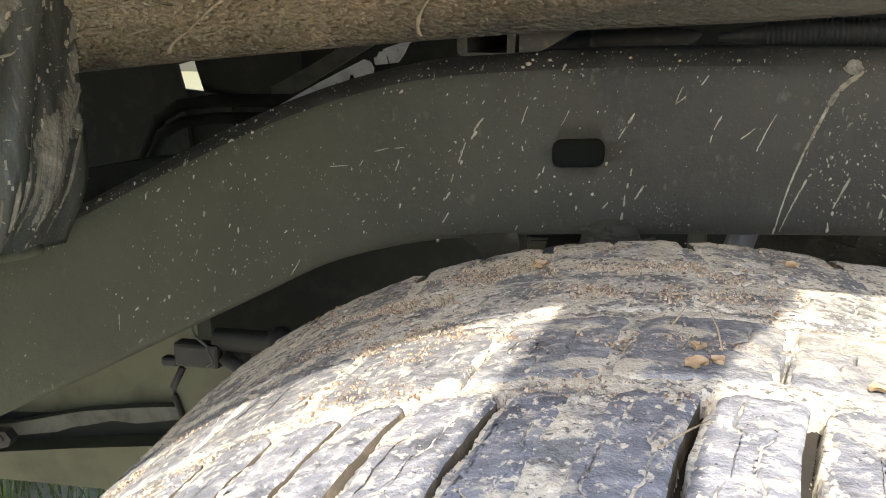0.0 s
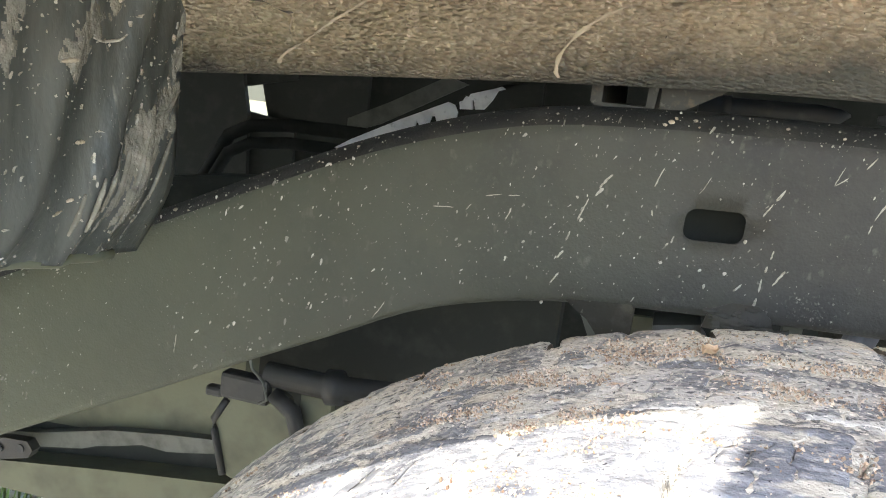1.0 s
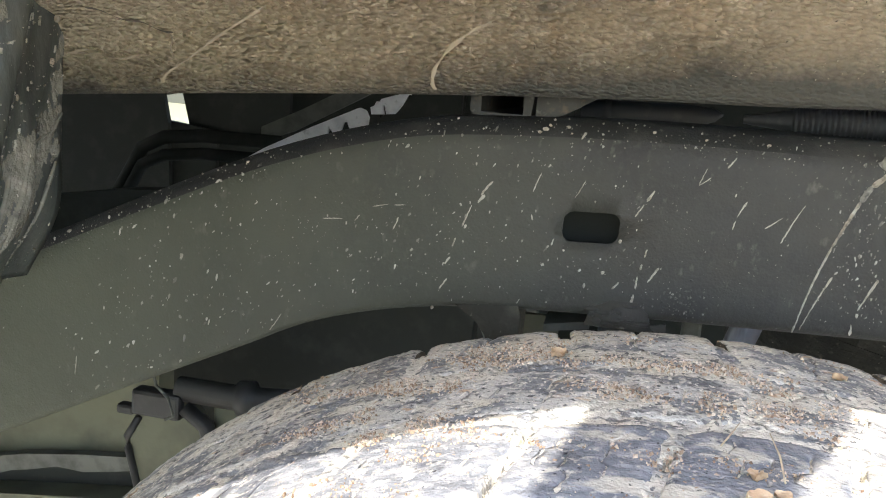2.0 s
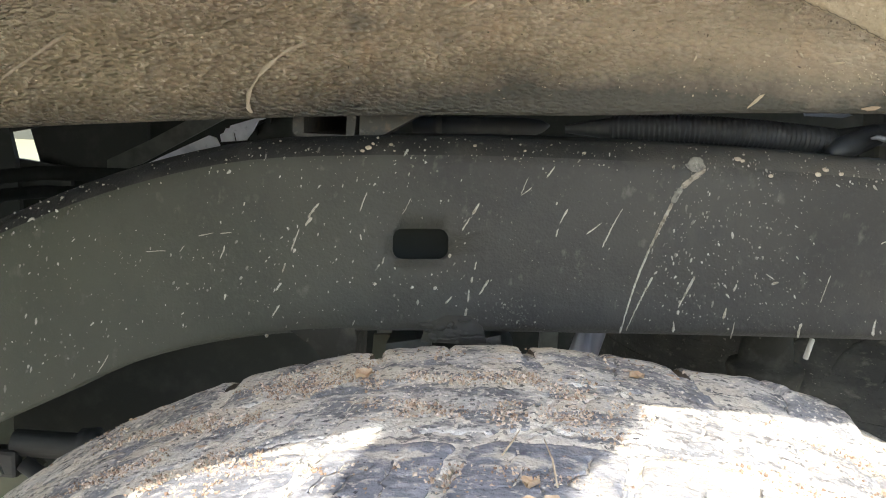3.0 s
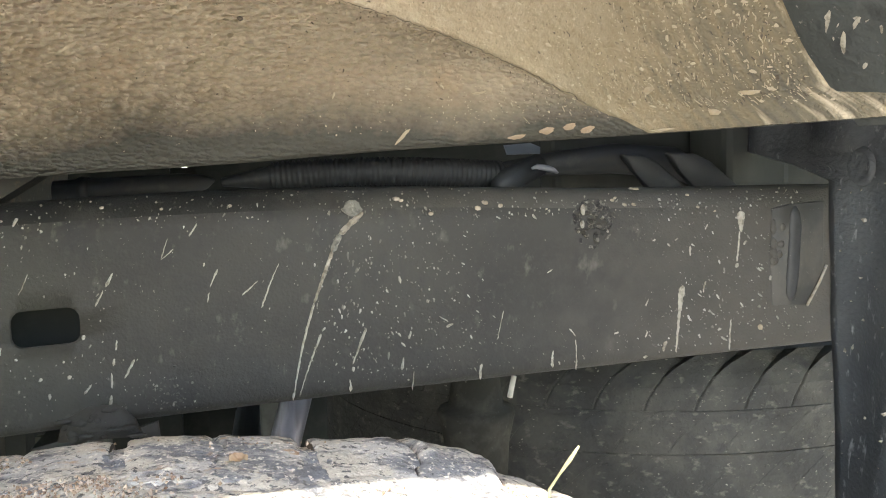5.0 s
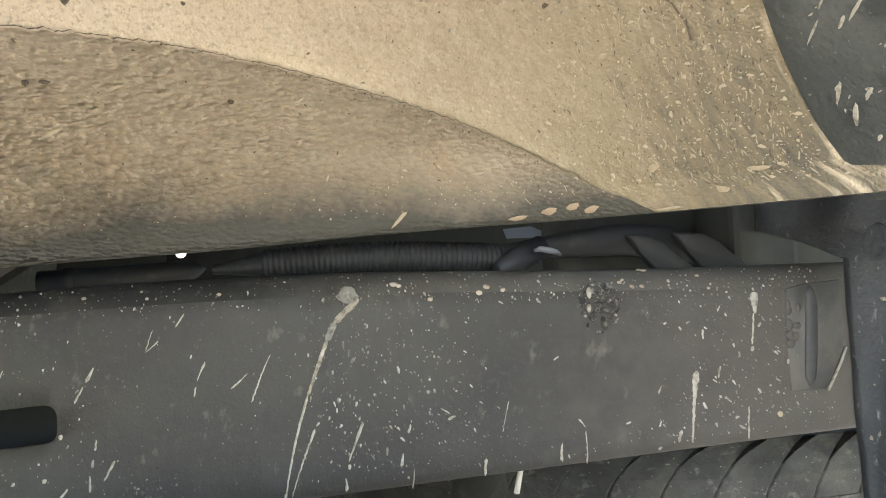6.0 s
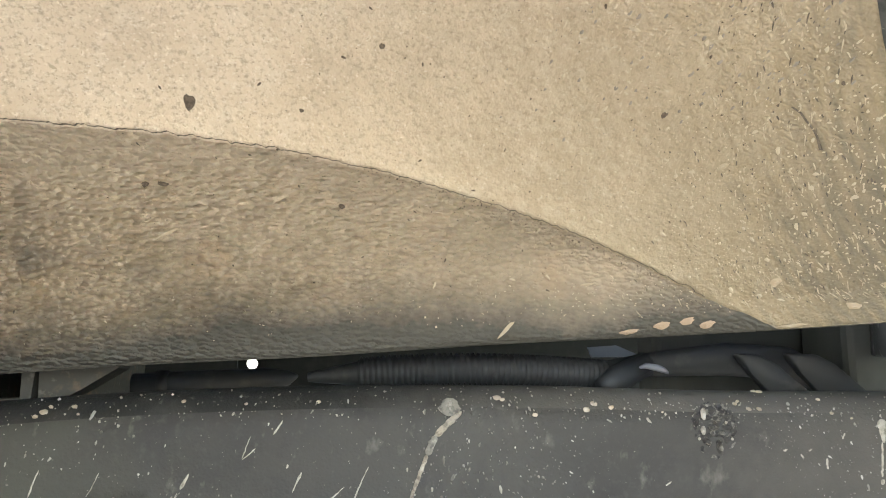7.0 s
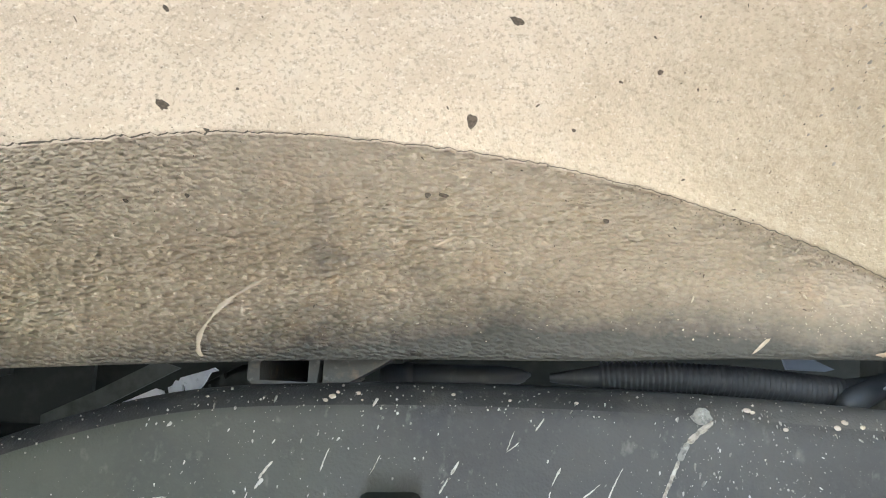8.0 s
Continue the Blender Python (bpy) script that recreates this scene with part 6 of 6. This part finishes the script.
# the crust's torn upper edge beside the front shield, and the raised rims under it
house_run([(-0.380 + 0.0045 * i, 0.9315 - 0.0010 * i + 0.0012 * math.sin(i * 1.3), 0.5 + 0.5 * math.sin(0.9 * i) ** 2) for i in range(11)], 0.0016, "crust_edge", mat_crack)
house_run([(-0.400 + 0.0045 * i, 0.9035 + 0.0022 * math.sin(i * 0.8), 0.5 + 0.4 * math.sin(1.7 * i) ** 2) for i in range(14)], 0.0014, "crust_rim")
house_run([(-0.337 + 0.001 * math.sin(i * 1.1), 0.921 - 0.0022 * i, 0.6) for i in range(8)], 0.0010, "crust_rim")
dribble(((-0.1205, 0.9462), (-0.1348, 0.9378), (-0.1465, 0.9276), (-0.1543, 0.9162), (-0.1569, 0.9082), (-0.1561, 0.9005)), 0.0017, 1.5)
dribble(((-0.2704, 0.9439), (-0.2825, 0.9362), (-0.3070, 0.9204), (-0.3276, 0.9042), (-0.3401, 0.8957), (-0.3460, 0.8880)), 0.0014, 1.4)
dribble(((-0.3484, 0.8971), (-0.3680, 0.8983), (-0.3856, 0.9030), (-0.4045, 0.9023)), 0.0010, 1.0)


# ---- dark plastic liner over the rear of the arch ----
def build_arch_liner():
    verts, faces = [], []
    rows, lanes = 40, 16
    for side in (0, 1):
        for i in range(rows + 1):
            z = 0.918 + (1.09 - 0.918) * i / rows
            x0 = 0.360 - 0.79 * (z - 0.921) + 0.7 * (z - 0.921) ** 2 * 0.2
            for k in range(lanes + 1):
                x = x0 + 0.12 * k / lanes
                y = max(0.172, house_y(x, z)) - 0.004 - 0.010 * smooth_step(k / 3) + (0.003 if side else 0)
                verts.append((x, max(y, 0.165), z))
    w = lanes + 1
    half = (rows + 1) * w
    for side in (0, 1):
        for i in range(rows):
            for k in range(lanes):
                a = side * half + i * w + k
                faces.append((a, a + 1, a + w + 1, a + w))
    for i in range(rows):
        a = i * w
        faces.append((a, a + w, a + w + half, a + half))
    mesh_part("arch_liner", verts, faces, mat_liner, truck, "dark plastic arch liner speckled with mud", True)


build_arch_liner()


def build_liner_streaks():
    r = random.Random(91)
    verts, faces = [], []
    for i in range(380):
        z = r.uniform(0.925, 1.085)
        x = 0.360 - 0.79 * (z - 0.921) + r.uniform(0.006, 0.10)
        size = 0.00035 * r.uniform(0.5, 2.0)
        first = len(verts)
        dab(verts, faces, x, z, size * r.choice((1, 1, 2, 4, 7, 9)), size * 0.7, -24 + r.uniform(-9, 9), lambda q: 0.0, 0.0, r)
        for k in range(first, len(verts)):
            vx, vy, vz = verts[k]
            inward = vx - (0.360 - 0.79 * (vz - 0.921))
            y = max(0.165, max(0.172, house_y(vx, vz)) - 0.004 - 0.010 * smooth_step(inward / 0.12 * 16 / 3))
            verts[k] = (vx, y - (0.0014 if k == len(verts) - 1 else 0.0006), vz)
    tagged(mesh_part("thrown_mud", verts, faces, mat_splash, bpy.data.objects["arch_liner"], "long pale streaks of thrown mud"), kind="stuff")


build_liner_streaks()


def build_house_specks():
    """Flung specks and chips, thickest towards the rear of the arch."""
    r = random.Random(44)
    pale_v, pale_f, dark_v, dark_f = [], [], [], []
    for i in range(4600):
        x = r.uniform(-0.36, 0.37) if i % 2 else r.triangular(0.08, 0.37, 0.34)
        lo = house_low(x) + ROLL * 0.6
        z = r.uniform(lo, 1.09)
        if 0.360 - 0.79 * (z - 0.921) < x or math.hypot(x, z - 0.66) > 0.47:
            continue
        pale = r.random() < (0.62 + 0.33 * smooth_step((x - 0.15) / 0.15))
        v, f = (pale_v, pale_f) if pale else (dark_v, dark_f)
        size = (0.00020 + 0.0005 * r.random() ** 9) if pale else (0.00016 + 0.0003 * r.random() ** 9)
        first = len(v)
        lean = -55 + r.uniform(-25, 25) if x > 0.2 else r.uniform(-90, 90)
        dab(v, f, x, z, size * r.choice((1, 1.3, 2, 3)), size, lean, lambda q: 0.0, 0.0, r)
        for k in range(first, len(v)):
            vx, vy, vz = v[k]
            v[k] = (vx, surface_y(vx, vz) - (0.0009 if k == len(v) - 1 else 0.0004) - (0.0012 if vz > house_seam(vx) else 0), vz)
    roof = bpy.data.objects["wheelhouse_roof"]
    tagged(mesh_part("pale_specks", pale_v, pale_f, mat_splash_pale, roof, "pale flung mud specks"), kind="stuff")
    tagged(mesh_part("dark_specks", dark_v, dark_f, mat_tar, roof, "dark pits and chips in the dust"), kind="stuff")


def build_arch_marks():
    """Blue-grey chips high on the arch and long pale streaks thrown along its rear."""
    r = random.Random(77)
    sets = []
    for count, x0, x1, z0, z1, size, ratio, lean in ((190, 0.13, 0.30, 1.015, 1.085, 0.0006, (1, 1.1, 1.3), 80), (2600, 0.21, 0.366, 0.918, 1.06, 0.00016, (2, 4, 7, 12), -32), (1700, 0.22, 0.366, 0.918, 1.06, 0.00017, (2, 3, 5, 8), -32)):
        v, f = [], []
        for i in range(count):
            x, z = r.triangular(x0, x1, x1), r.uniform(z0, z1)
            if 0.356 - 0.79 * (z - 0.921) < x or z < house_low(x) + 0.012:
                continue
            s = size * r.uniform(0.4, 1.3)
            first = len(v)
            dab(v, f, x, z, s * r.choice(ratio), s, lean + r.uniform(-14, 14) * (4 if lean > 0 else 1), lambda q: 0.0, 0.0, r)
            for k in range(first, len(v)):
                vx, vy, vz = v[k]
                v[k] = (vx, surface_y(vx, vz) - (0.0011 if k == len(v) - 1 else 0.0003), vz)
        sets.append((v, f))
    roof = bpy.data.objects["wheelhouse_roof"]
    chip = material("blue_grey_chip", (0.27, 0.240, 0.195), [((0.20, 0.18, 0.15), 200, 0.45, 0.6, EVEN, 3)], 0.9, 0, (), 0.1)
    tagged(mesh_part("chipped_paint", *sets[0], chip, roof, "blue-grey chips in the dust"), kind="stuff")
    tagged(mesh_part("mud_splash", *sets[1], mat_splash_pale, roof, "long pale thrown mud streaks"), kind="stuff")
    tagged(mesh_part("scratched_dust", *sets[2], mat_crack, roof, "dark scratches in the dust"), kind="stuff")


mat_splash_pale = material("pale_dust_splash", (0.47, 0.395, 0.285), [((0.42, 0.35, 0.26), 200, 0.45, 0.7, EVEN, 3)], 0.95, 0, (), 0.1)
build_house_specks()
build_arch_marks()


def build_seam_grit():
    """Crumbled mud along the torn lower lip of the seam, towards the rear."""
    r = random.Random(58)
    verts, faces = [], []
    for i in range(520):
        x = r.triangular(0.02, 0.275, 0.21)
        z = house_seam(x) - 0.0010 - abs(r.gauss(0, 0.0032))
        if z > house_low(x) + 0.004:
            crumb(verts, faces, (x, surface_y(x, z) - 0.0002, z), 0.0002 + 0.0007 * r.random() ** 3, r, 0.5)
    grit = material("crumbled_seam_mud", (0.25, 0.20, 0.145), (), 0.95, 0, [(1500, 0.5, 0.0006, EVEN)], 0.1, per_island=((0.12, 0.098, 0.074), (0.45, 0.37, 0.265)))
    tagged(mesh_part("seam_grit", verts, faces, grit, bpy.data.objects["wheelhouse_wall"], "crumbled mud along the seam"), kind="stuff")


build_seam_grit()


# ---- mud on the front splash shield ----
def build_shield_splash():
    r = random.Random(31)
    shield = bpy.data.objects["front_splash_shield"]
    verts, faces = [], []
    for i in range(900):
        y, z = r.uniform(0.33, 0.57), r.uniform(0.746, 0.99)
        crumb(verts, faces, (front_fold(y, z) + 0.0002, y, z), 0.0003 + 0.0014 * r.random() ** 6, r, 0.5)
    for i in range(18):
        y, z = r.triangular(0.44, 0.570, 0.552), r.uniform(0.78, 0.93)
        size = r.choice((0.002, 0.003, 0.004, 0.006)) * r.uniform(0.7, 1.2)
        size = min(size, z - 0.75)
        n = 14
        base = len(verts)
        for k in range(n + 1):
            zz = z - size * k / n
            w = 0.0007 * r.uniform(0.4, 1.6) * (0.4 if k in (0, n) else 1)
            for s in (-1, 0, 1):
                yy = y + s * w - 0.16 * (z - zz)
                verts.append(Vector((front_fold(yy, zz) + (0.0013 if s == 0 else 0.0001), yy, zz)))
        for k in range(n):
            for s in (0, 1):
                a = base + k * 3 + s
                faces.append((a, a + 1, a + 4, a + 3))
    for i in range(420):
        y, z = r.uniform(0.33, 0.572), r.uniform(0.75, 0.99)
        if noise.noise(Vector((5, y * 30, z * 20))) < r.uniform(-0.35, 0.3):
            continue
        size, turn = 0.0006 + 0.0042 * r.random() ** 3, r.gauss(0.3, 0.9)
        n, base = 6, len(verts)
        for k in range(n + 1):
            w = size * 0.20 * math.sin(math.pi * min(max(k / n, 0.08), 0.92)) * r.uniform(0.6, 1.4)
            d, bend = size * (k / n - 0.5), 0.15 * size * math.sin(3 * k / n + i)
            for s in (-1, 0, 1):
                yy = y + d * math.sin(turn) + (s * w + bend) * math.cos(turn)
                zz = z + d * math.cos(turn) - (s * w + bend) * math.sin(turn)
                verts.append(Vector((front_fold(yy, zz) + (0.0012 if s == 0 else 0.0002), yy, zz)))
        for k in range(n):
            for s in (0, 1):
                a = base + k * 3 + s
                faces.append((a, a + 1, a + 4, a + 3))
    tagged(mesh_part("mud_splash", verts, faces, mat_splash, shield, "streaks and specks of dried mud"), kind="stuff")
    back = bpy.data.objects["rear_splash_shield"]
    verts, faces = [], []
    for i in range(420):
        y, z = r.uniform(0.25, 0.60), r.uniform(0.66, 1.06)
        crumb(verts, faces, (rear_fold(y, z) - 0.0002, y, z), 0.0005 + 0.002 * r.random() ** 4, r, 0.5)
    tagged(mesh_part("mud_splash", verts, faces, mat_splash, back, "specks of dried mud"), kind="stuff")


build_shield_splash()


def build_shield_patch(name, y0, y1, z0, z1, mask, mat, label):
    """A thin ragged layer of dried mud lying on the front shield wherever the mask is above nought."""
    shield = bpy.data.objects["front_splash_shield"]
    ny, nz = int((y1 - y0) / 0.0008), int((z1 - z0) / 0.0012)
    place, verts, faces = {}, [], []

    def vert(i, k):
        if (i, k) not in place:
            y, z = y0 + (y1 - y0) * i / ny, z0 + (z1 - z0) * k / nz
            m = max(0.0, mask(y, z))
            swell = min(m, 0.35) * 0.0045 * (0.7 + 0.6 * noise.noise(Vector((3, y * 420, z * 420)))) + 0.0001
            place[i, k] = len(verts)
            verts.append((front_fold(y, z) + swell, y, z))
        return place[i, k]

    for i in range(ny):
        for k in range(nz):
            if mask(y0 + (y1 - y0) * (i + 0.5) / ny, z0 + (z1 - z0) * (k + 0.5) / nz) > 0:
                faces.append((vert(i, k), vert(i + 1, k), vert(i + 1, k + 1), vert(i, k + 1)))
    mesh_part(name, verts, faces, mat, shield, label, True)


def spot(y, z, cy, cz, ry, rz, lean=0.0):
    dy, dz = y - cy - lean * (z - cz), z - cz
    return math.exp(-(dy / ry) ** 2 - (dz / rz) ** 2)


def ragged_mud(y, z):
    return 0.55 * noise.noise(Vector((1, y * 70, z * 60))) + 0.4 * noise.noise(Vector((2, y * 230, z * 160)))


def fan(y, z):
    """Runs that fan down from the mud patch."""
    v = 0.533 + (y - 0.533) - 0.36 * (z - 0.83)
    comb = noise.noise(Vector((9, v * 210, z * 9))) + 0.35 * noise.noise(Vector((8, y * 400, z * 90)))
    cover = spot(y, z, 0.522, 0.805, 0.032, 0.034, 0.36)
    return comb * 1.1 + 0.98 * cover - 0.62 if z > 0.757 else -1


def shield_worm(stations, width, mat, label):
    """A raised curl of dried mud or bark lying on the shield."""
    shield = bpy.data.objects["front_splash_shield"]
    bm = bmesh.new()
    ks, pts, rad = list(range(len(stations))), [], []
    for i in range(6 * (len(stations) - 1) + 1):
        k = i / 6
        y, z = glide(k, ks, [p[0] for p in stations]), glide(k, ks, [p[1] for p in stations])
        pts.append((front_fold(y, z) + 0.0006, y, z))
        rad.append(width * (0.35 + 0.65 * math.sin(math.pi * (0.08 + 0.84 * k / ks[-1]))) * (1 + 0.35 * noise.noise(Vector((i * 0.7, y * 90, z * 90)))))
    tube(bm, pts, rad, 8)
    part("mud_curl", bm, mat, shield, label, True)


shield_worm(((0.4785, 0.8900), (0.4860, 0.8886), (0.4930, 0.8892), (0.4988, 0.8908), (0.5024, 0.8943)), 0.0009, mat_splash, "pale worm of dried mud")
for y, z, long, way, wide in ((0.501, 0.9142, 0.006, 0.9, 0.0016), (0.4555, 0.8764, 0.009, 0.15, 0.0014), (0.4725, 0.8309, 0.006, 0.1, 0.0013), (0.4678, 0.7975, 0.004, 0.3, 0.0012),
                             (0.4620, 0.7900, 0.006, 0.5, 0.0009), (0.5619, 0.9236, 0.005, 1.3, 0.0024), (0.5600, 0.8960, 0.004, 1.2, 0.0022), (0.5218, 0.8729, 0.004, 1.5, 0.0012)):
    dy, dz = long / 2 * math.cos(way), long / 2 * math.sin(way)
    shield_worm(((y - dy, z - dz), (y + 0.1 * dz, z + 0.1 * dy), (y + dy, z + dz)), wide, mat_lump, "curled chip of dried mud")
mat_shield_mud = material("grey_brown_mud_film", (0.185, 0.172, 0.140), [((0.27, 0.25, 0.205), 90, 0.48, 0.66, EVEN, 6), ((0.095, 0.09, 0.076), 45, 0.54, 0.70, EVEN, 5), ((0.34, 0.31, 0.26), 400, 0.62, 0.72, EVEN, 4)],
                          0.95, 0, [(300, 0.6, 0.002, EVEN), (900, 0.5, 0.001, EVEN)], 0.1)
build_shield_patch("mud_patch", 0.485, 0.572, 0.795, 0.875, lambda y, z: max(spot(y, z, 0.535, 0.835, 0.030, 0.020, 0.75), spot(y, z, 0.556, 0.850, 0.012, 0.016)) + ragged_mud(y, z) * 0.8 - 0.40, mat_shield_mud, "ragged brown mud patch")
build_shield_patch("mud_patch", 0.470, 0.572, 0.757, 0.845, fan, mat_shield_mud, "mud runs fanning downwards")
build_shield_patch("mud_patch", 0.420, 0.510, 0.84, 0.99, lambda y, z: max(spot(y, z, 0.470, 0.890, 0.016, 0.030, 0.5), spot(y, z, 0.505, 0.93, 0.012, 0.030, 0.3)) + ragged_mud(y, z) * 0.9 - 0.52, mat_shield_mud, "ragged brown mud patch")
build_shield_patch("mud_patch", 0.330, 0.450, 0.80, 0.99, lambda y, z: max(spot(y, z, 0.425, 0.900, 0.012, 0.045, 0.29), spot(y, z, 0.385, 0.90, 0.016, 0.050, 0.29)) + ragged_mud(y, z) - 0.72, mat_shield_mud, "ragged brown mud patch")
build_shield_patch("mud_patch", 0.545, 0.572, 0.80, 0.99, lambda y, z: spot(y, z, 0.572, 0.895, 0.014, 0.060) + ragged_mud(y, z) - 0.86, mat_shield_mud, "mud along the shield's inner edge")
for run in (((0.5297, 0.8356), (0.5233, 0.8145), (0.5185, 0.7947), (0.5165, 0.7800)), ((0.5157, 0.8293), (0.5103, 0.8065), (0.5060, 0.7842)), ((0.4990, 0.8230), (0.4894, 0.8050), (0.4853, 0.7900)),
            ((0.4834, 0.8109), (0.4796, 0.7942), (0.4770, 0.7783)), ((0.4748, 0.8013), (0.4725, 0.7879), (0.4700, 0.7760)), ((0.5715, 0.8624), (0.5615, 0.8503), (0.5498, 0.8456), (0.5380, 0.8390)),
            ((0.5653, 0.8300), (0.5550, 0.8098), (0.5500, 0.7888))):
    shield_worm(run, 0.0017, mat_shield_mud, "mud run dried on the shield")


# ---- small things lying on the tyre ----
def sprout():
    bm = bmesh.new()
    foot = Vector((0.1805, 0.424, 0.770))
    pts = [foot + Vector(p) for p in ((0, 0, -0.006), (0.0003, -0.002, 0.006), (0.003, -0.006, 0.013), (0.006, -0.010, 0.020), (0.0085, -0.013, 0.026))]
    tube(bm, pts, [0.0006, 0.0006, 0.0005, 0.0009, 0.0005], 8)
    tagged(part("grass_sprout", bm, mat_sprout, None, "", True), "pale green grass sprout stuck in the muddy tyre tread", "sprout")


sprout()


def dry_leaf(a, y, size, turn, seed):
    """A curled dry leaf flake on the tread."""
    r = random.Random(seed)
    centre = on_wheel(a, y, tread_radius(y) + 0.0012)
    verts, faces = [], []
    n, m = 8, 4
    for side in (0, 1):
        for i in range(n + 1):
            s = i / n
            w = size * 0.5 * math.sin(math.pi * min(max(s, 0.04), 0.97)) * r.uniform(0.85, 1.1)
            for k in range(m + 1):
                t = k / m * 2 - 1
                p = Vector((size * (s - 0.5), w * t, 0.22 * size * t * t + 0.16 * size * noise.noise(Vector((s * 4, t * 2, seed))) + 0.05 * size * math.sin(9 * s + seed) + (0.0004 if side else 0)))
                verts.append(centre + Euler((0, radians(a), radians(turn))).to_matrix() @ p)
    half = (n + 1) * (m + 1)
    for side in (0, 1):
        for i in range(n):
            for k in range(m):
                q = side * half + i * (m + 1) + k
                faces.append((q, q + m + 1, q + m + 2, q + 1))
    tagged(mesh_part("dry_leaf", verts, faces, mat_leaf, smooth=True), "curled orange-brown dry leaf flake on the tyre", "leaf", "dry leaves on the tyre")


for a, y, size, turn, seed in ((-1.2, -0.030, 0.0083, 20, 1), (-1.0, -0.015, 0.0060, 70, 2), (-0.2, -0.026, 0.006, 130, 3), (6.9, -0.032, 0.0060, 10, 4), (-10.5, 0.085, 0.008, 40, 6), (6.0, 0.092, 0.0067, 15, 7)):
    dry_leaf(a, y, size, turn, seed)


def twig(a, y, da, dy, rise, mat):
    bm = bmesh.new()
    p, q = on_wheel(a, y, tread_radius(y) + 0.0008), on_wheel(a + da, y + dy, tread_radius(y) + 0.001 + rise)
    tube(bm, [p, p.lerp(q, 0.5) + Vector((0.0006, 0, 0.0008)), q], [0.0003, 0.00035, 0.00015], 7)
    tagged(part("twig", bm, mat, None, "", True), "thin dry twig lying on the tyre", "twig", "twigs on the tyre")


twig(0.2, -0.015, -0.6, 0.012, 0.010, mat_twig)
twig(-3.2, -0.085, 2.2, 0.018, 0.000, mat_twig)
twig(-2.2, 0.005, 0.8, 0.004, 0.007, mat_twig)
twig(10.0, -0.02, 1.8, 0.004, 0.001, mat_leaf)


# ---- grass ----
def build_grass():
    r = random.Random(3)
    verts, faces = [], []

    def blade(x, y, h):
        a, lean = r.uniform(0, 6.28), r.uniform(0.1, 0.7) * h
        w = r.uniform(0.0015, 0.003)
        dx, dy = math.cos(a), math.sin(a)
        base = len(verts)
        for s, k in ((0, 1), (0.55, 0.75), (1, 0.05)):
            cx, cy, cz = x + dx * lean * s * s, y + dy * lean * s * s, h * s - 0.005
            verts.append((cx - dy * w * k, cy + dx * w * k, cz))
            verts.append((cx + dy * w * k, cy - dx * w * k, cz))
        faces.append((base, base + 1, base + 3, base + 2))
        faces.append((base + 2, base + 3, base + 5, base + 4))

    for i in range(14000):
        x, y = r.uniform(-2.2, 0.4), r.uniform(1.0, 3.4)
        if noise.noise(Vector((x * 3, y * 3, 0))) > r.uniform(-0.5, 0.3):
            blade(x, y, r.uniform(0.03, 0.10))
    for i in range(5000):
        blade(r.uniform(-2.0, 2.0), r.uniform(-2.5, -0.1), r.uniform(0.03, 0.09))
    tagged(mesh_part("grass", verts, faces, mat_grass), "short green grass under and beside the truck", "grass", kind="stuff")


build_grass()
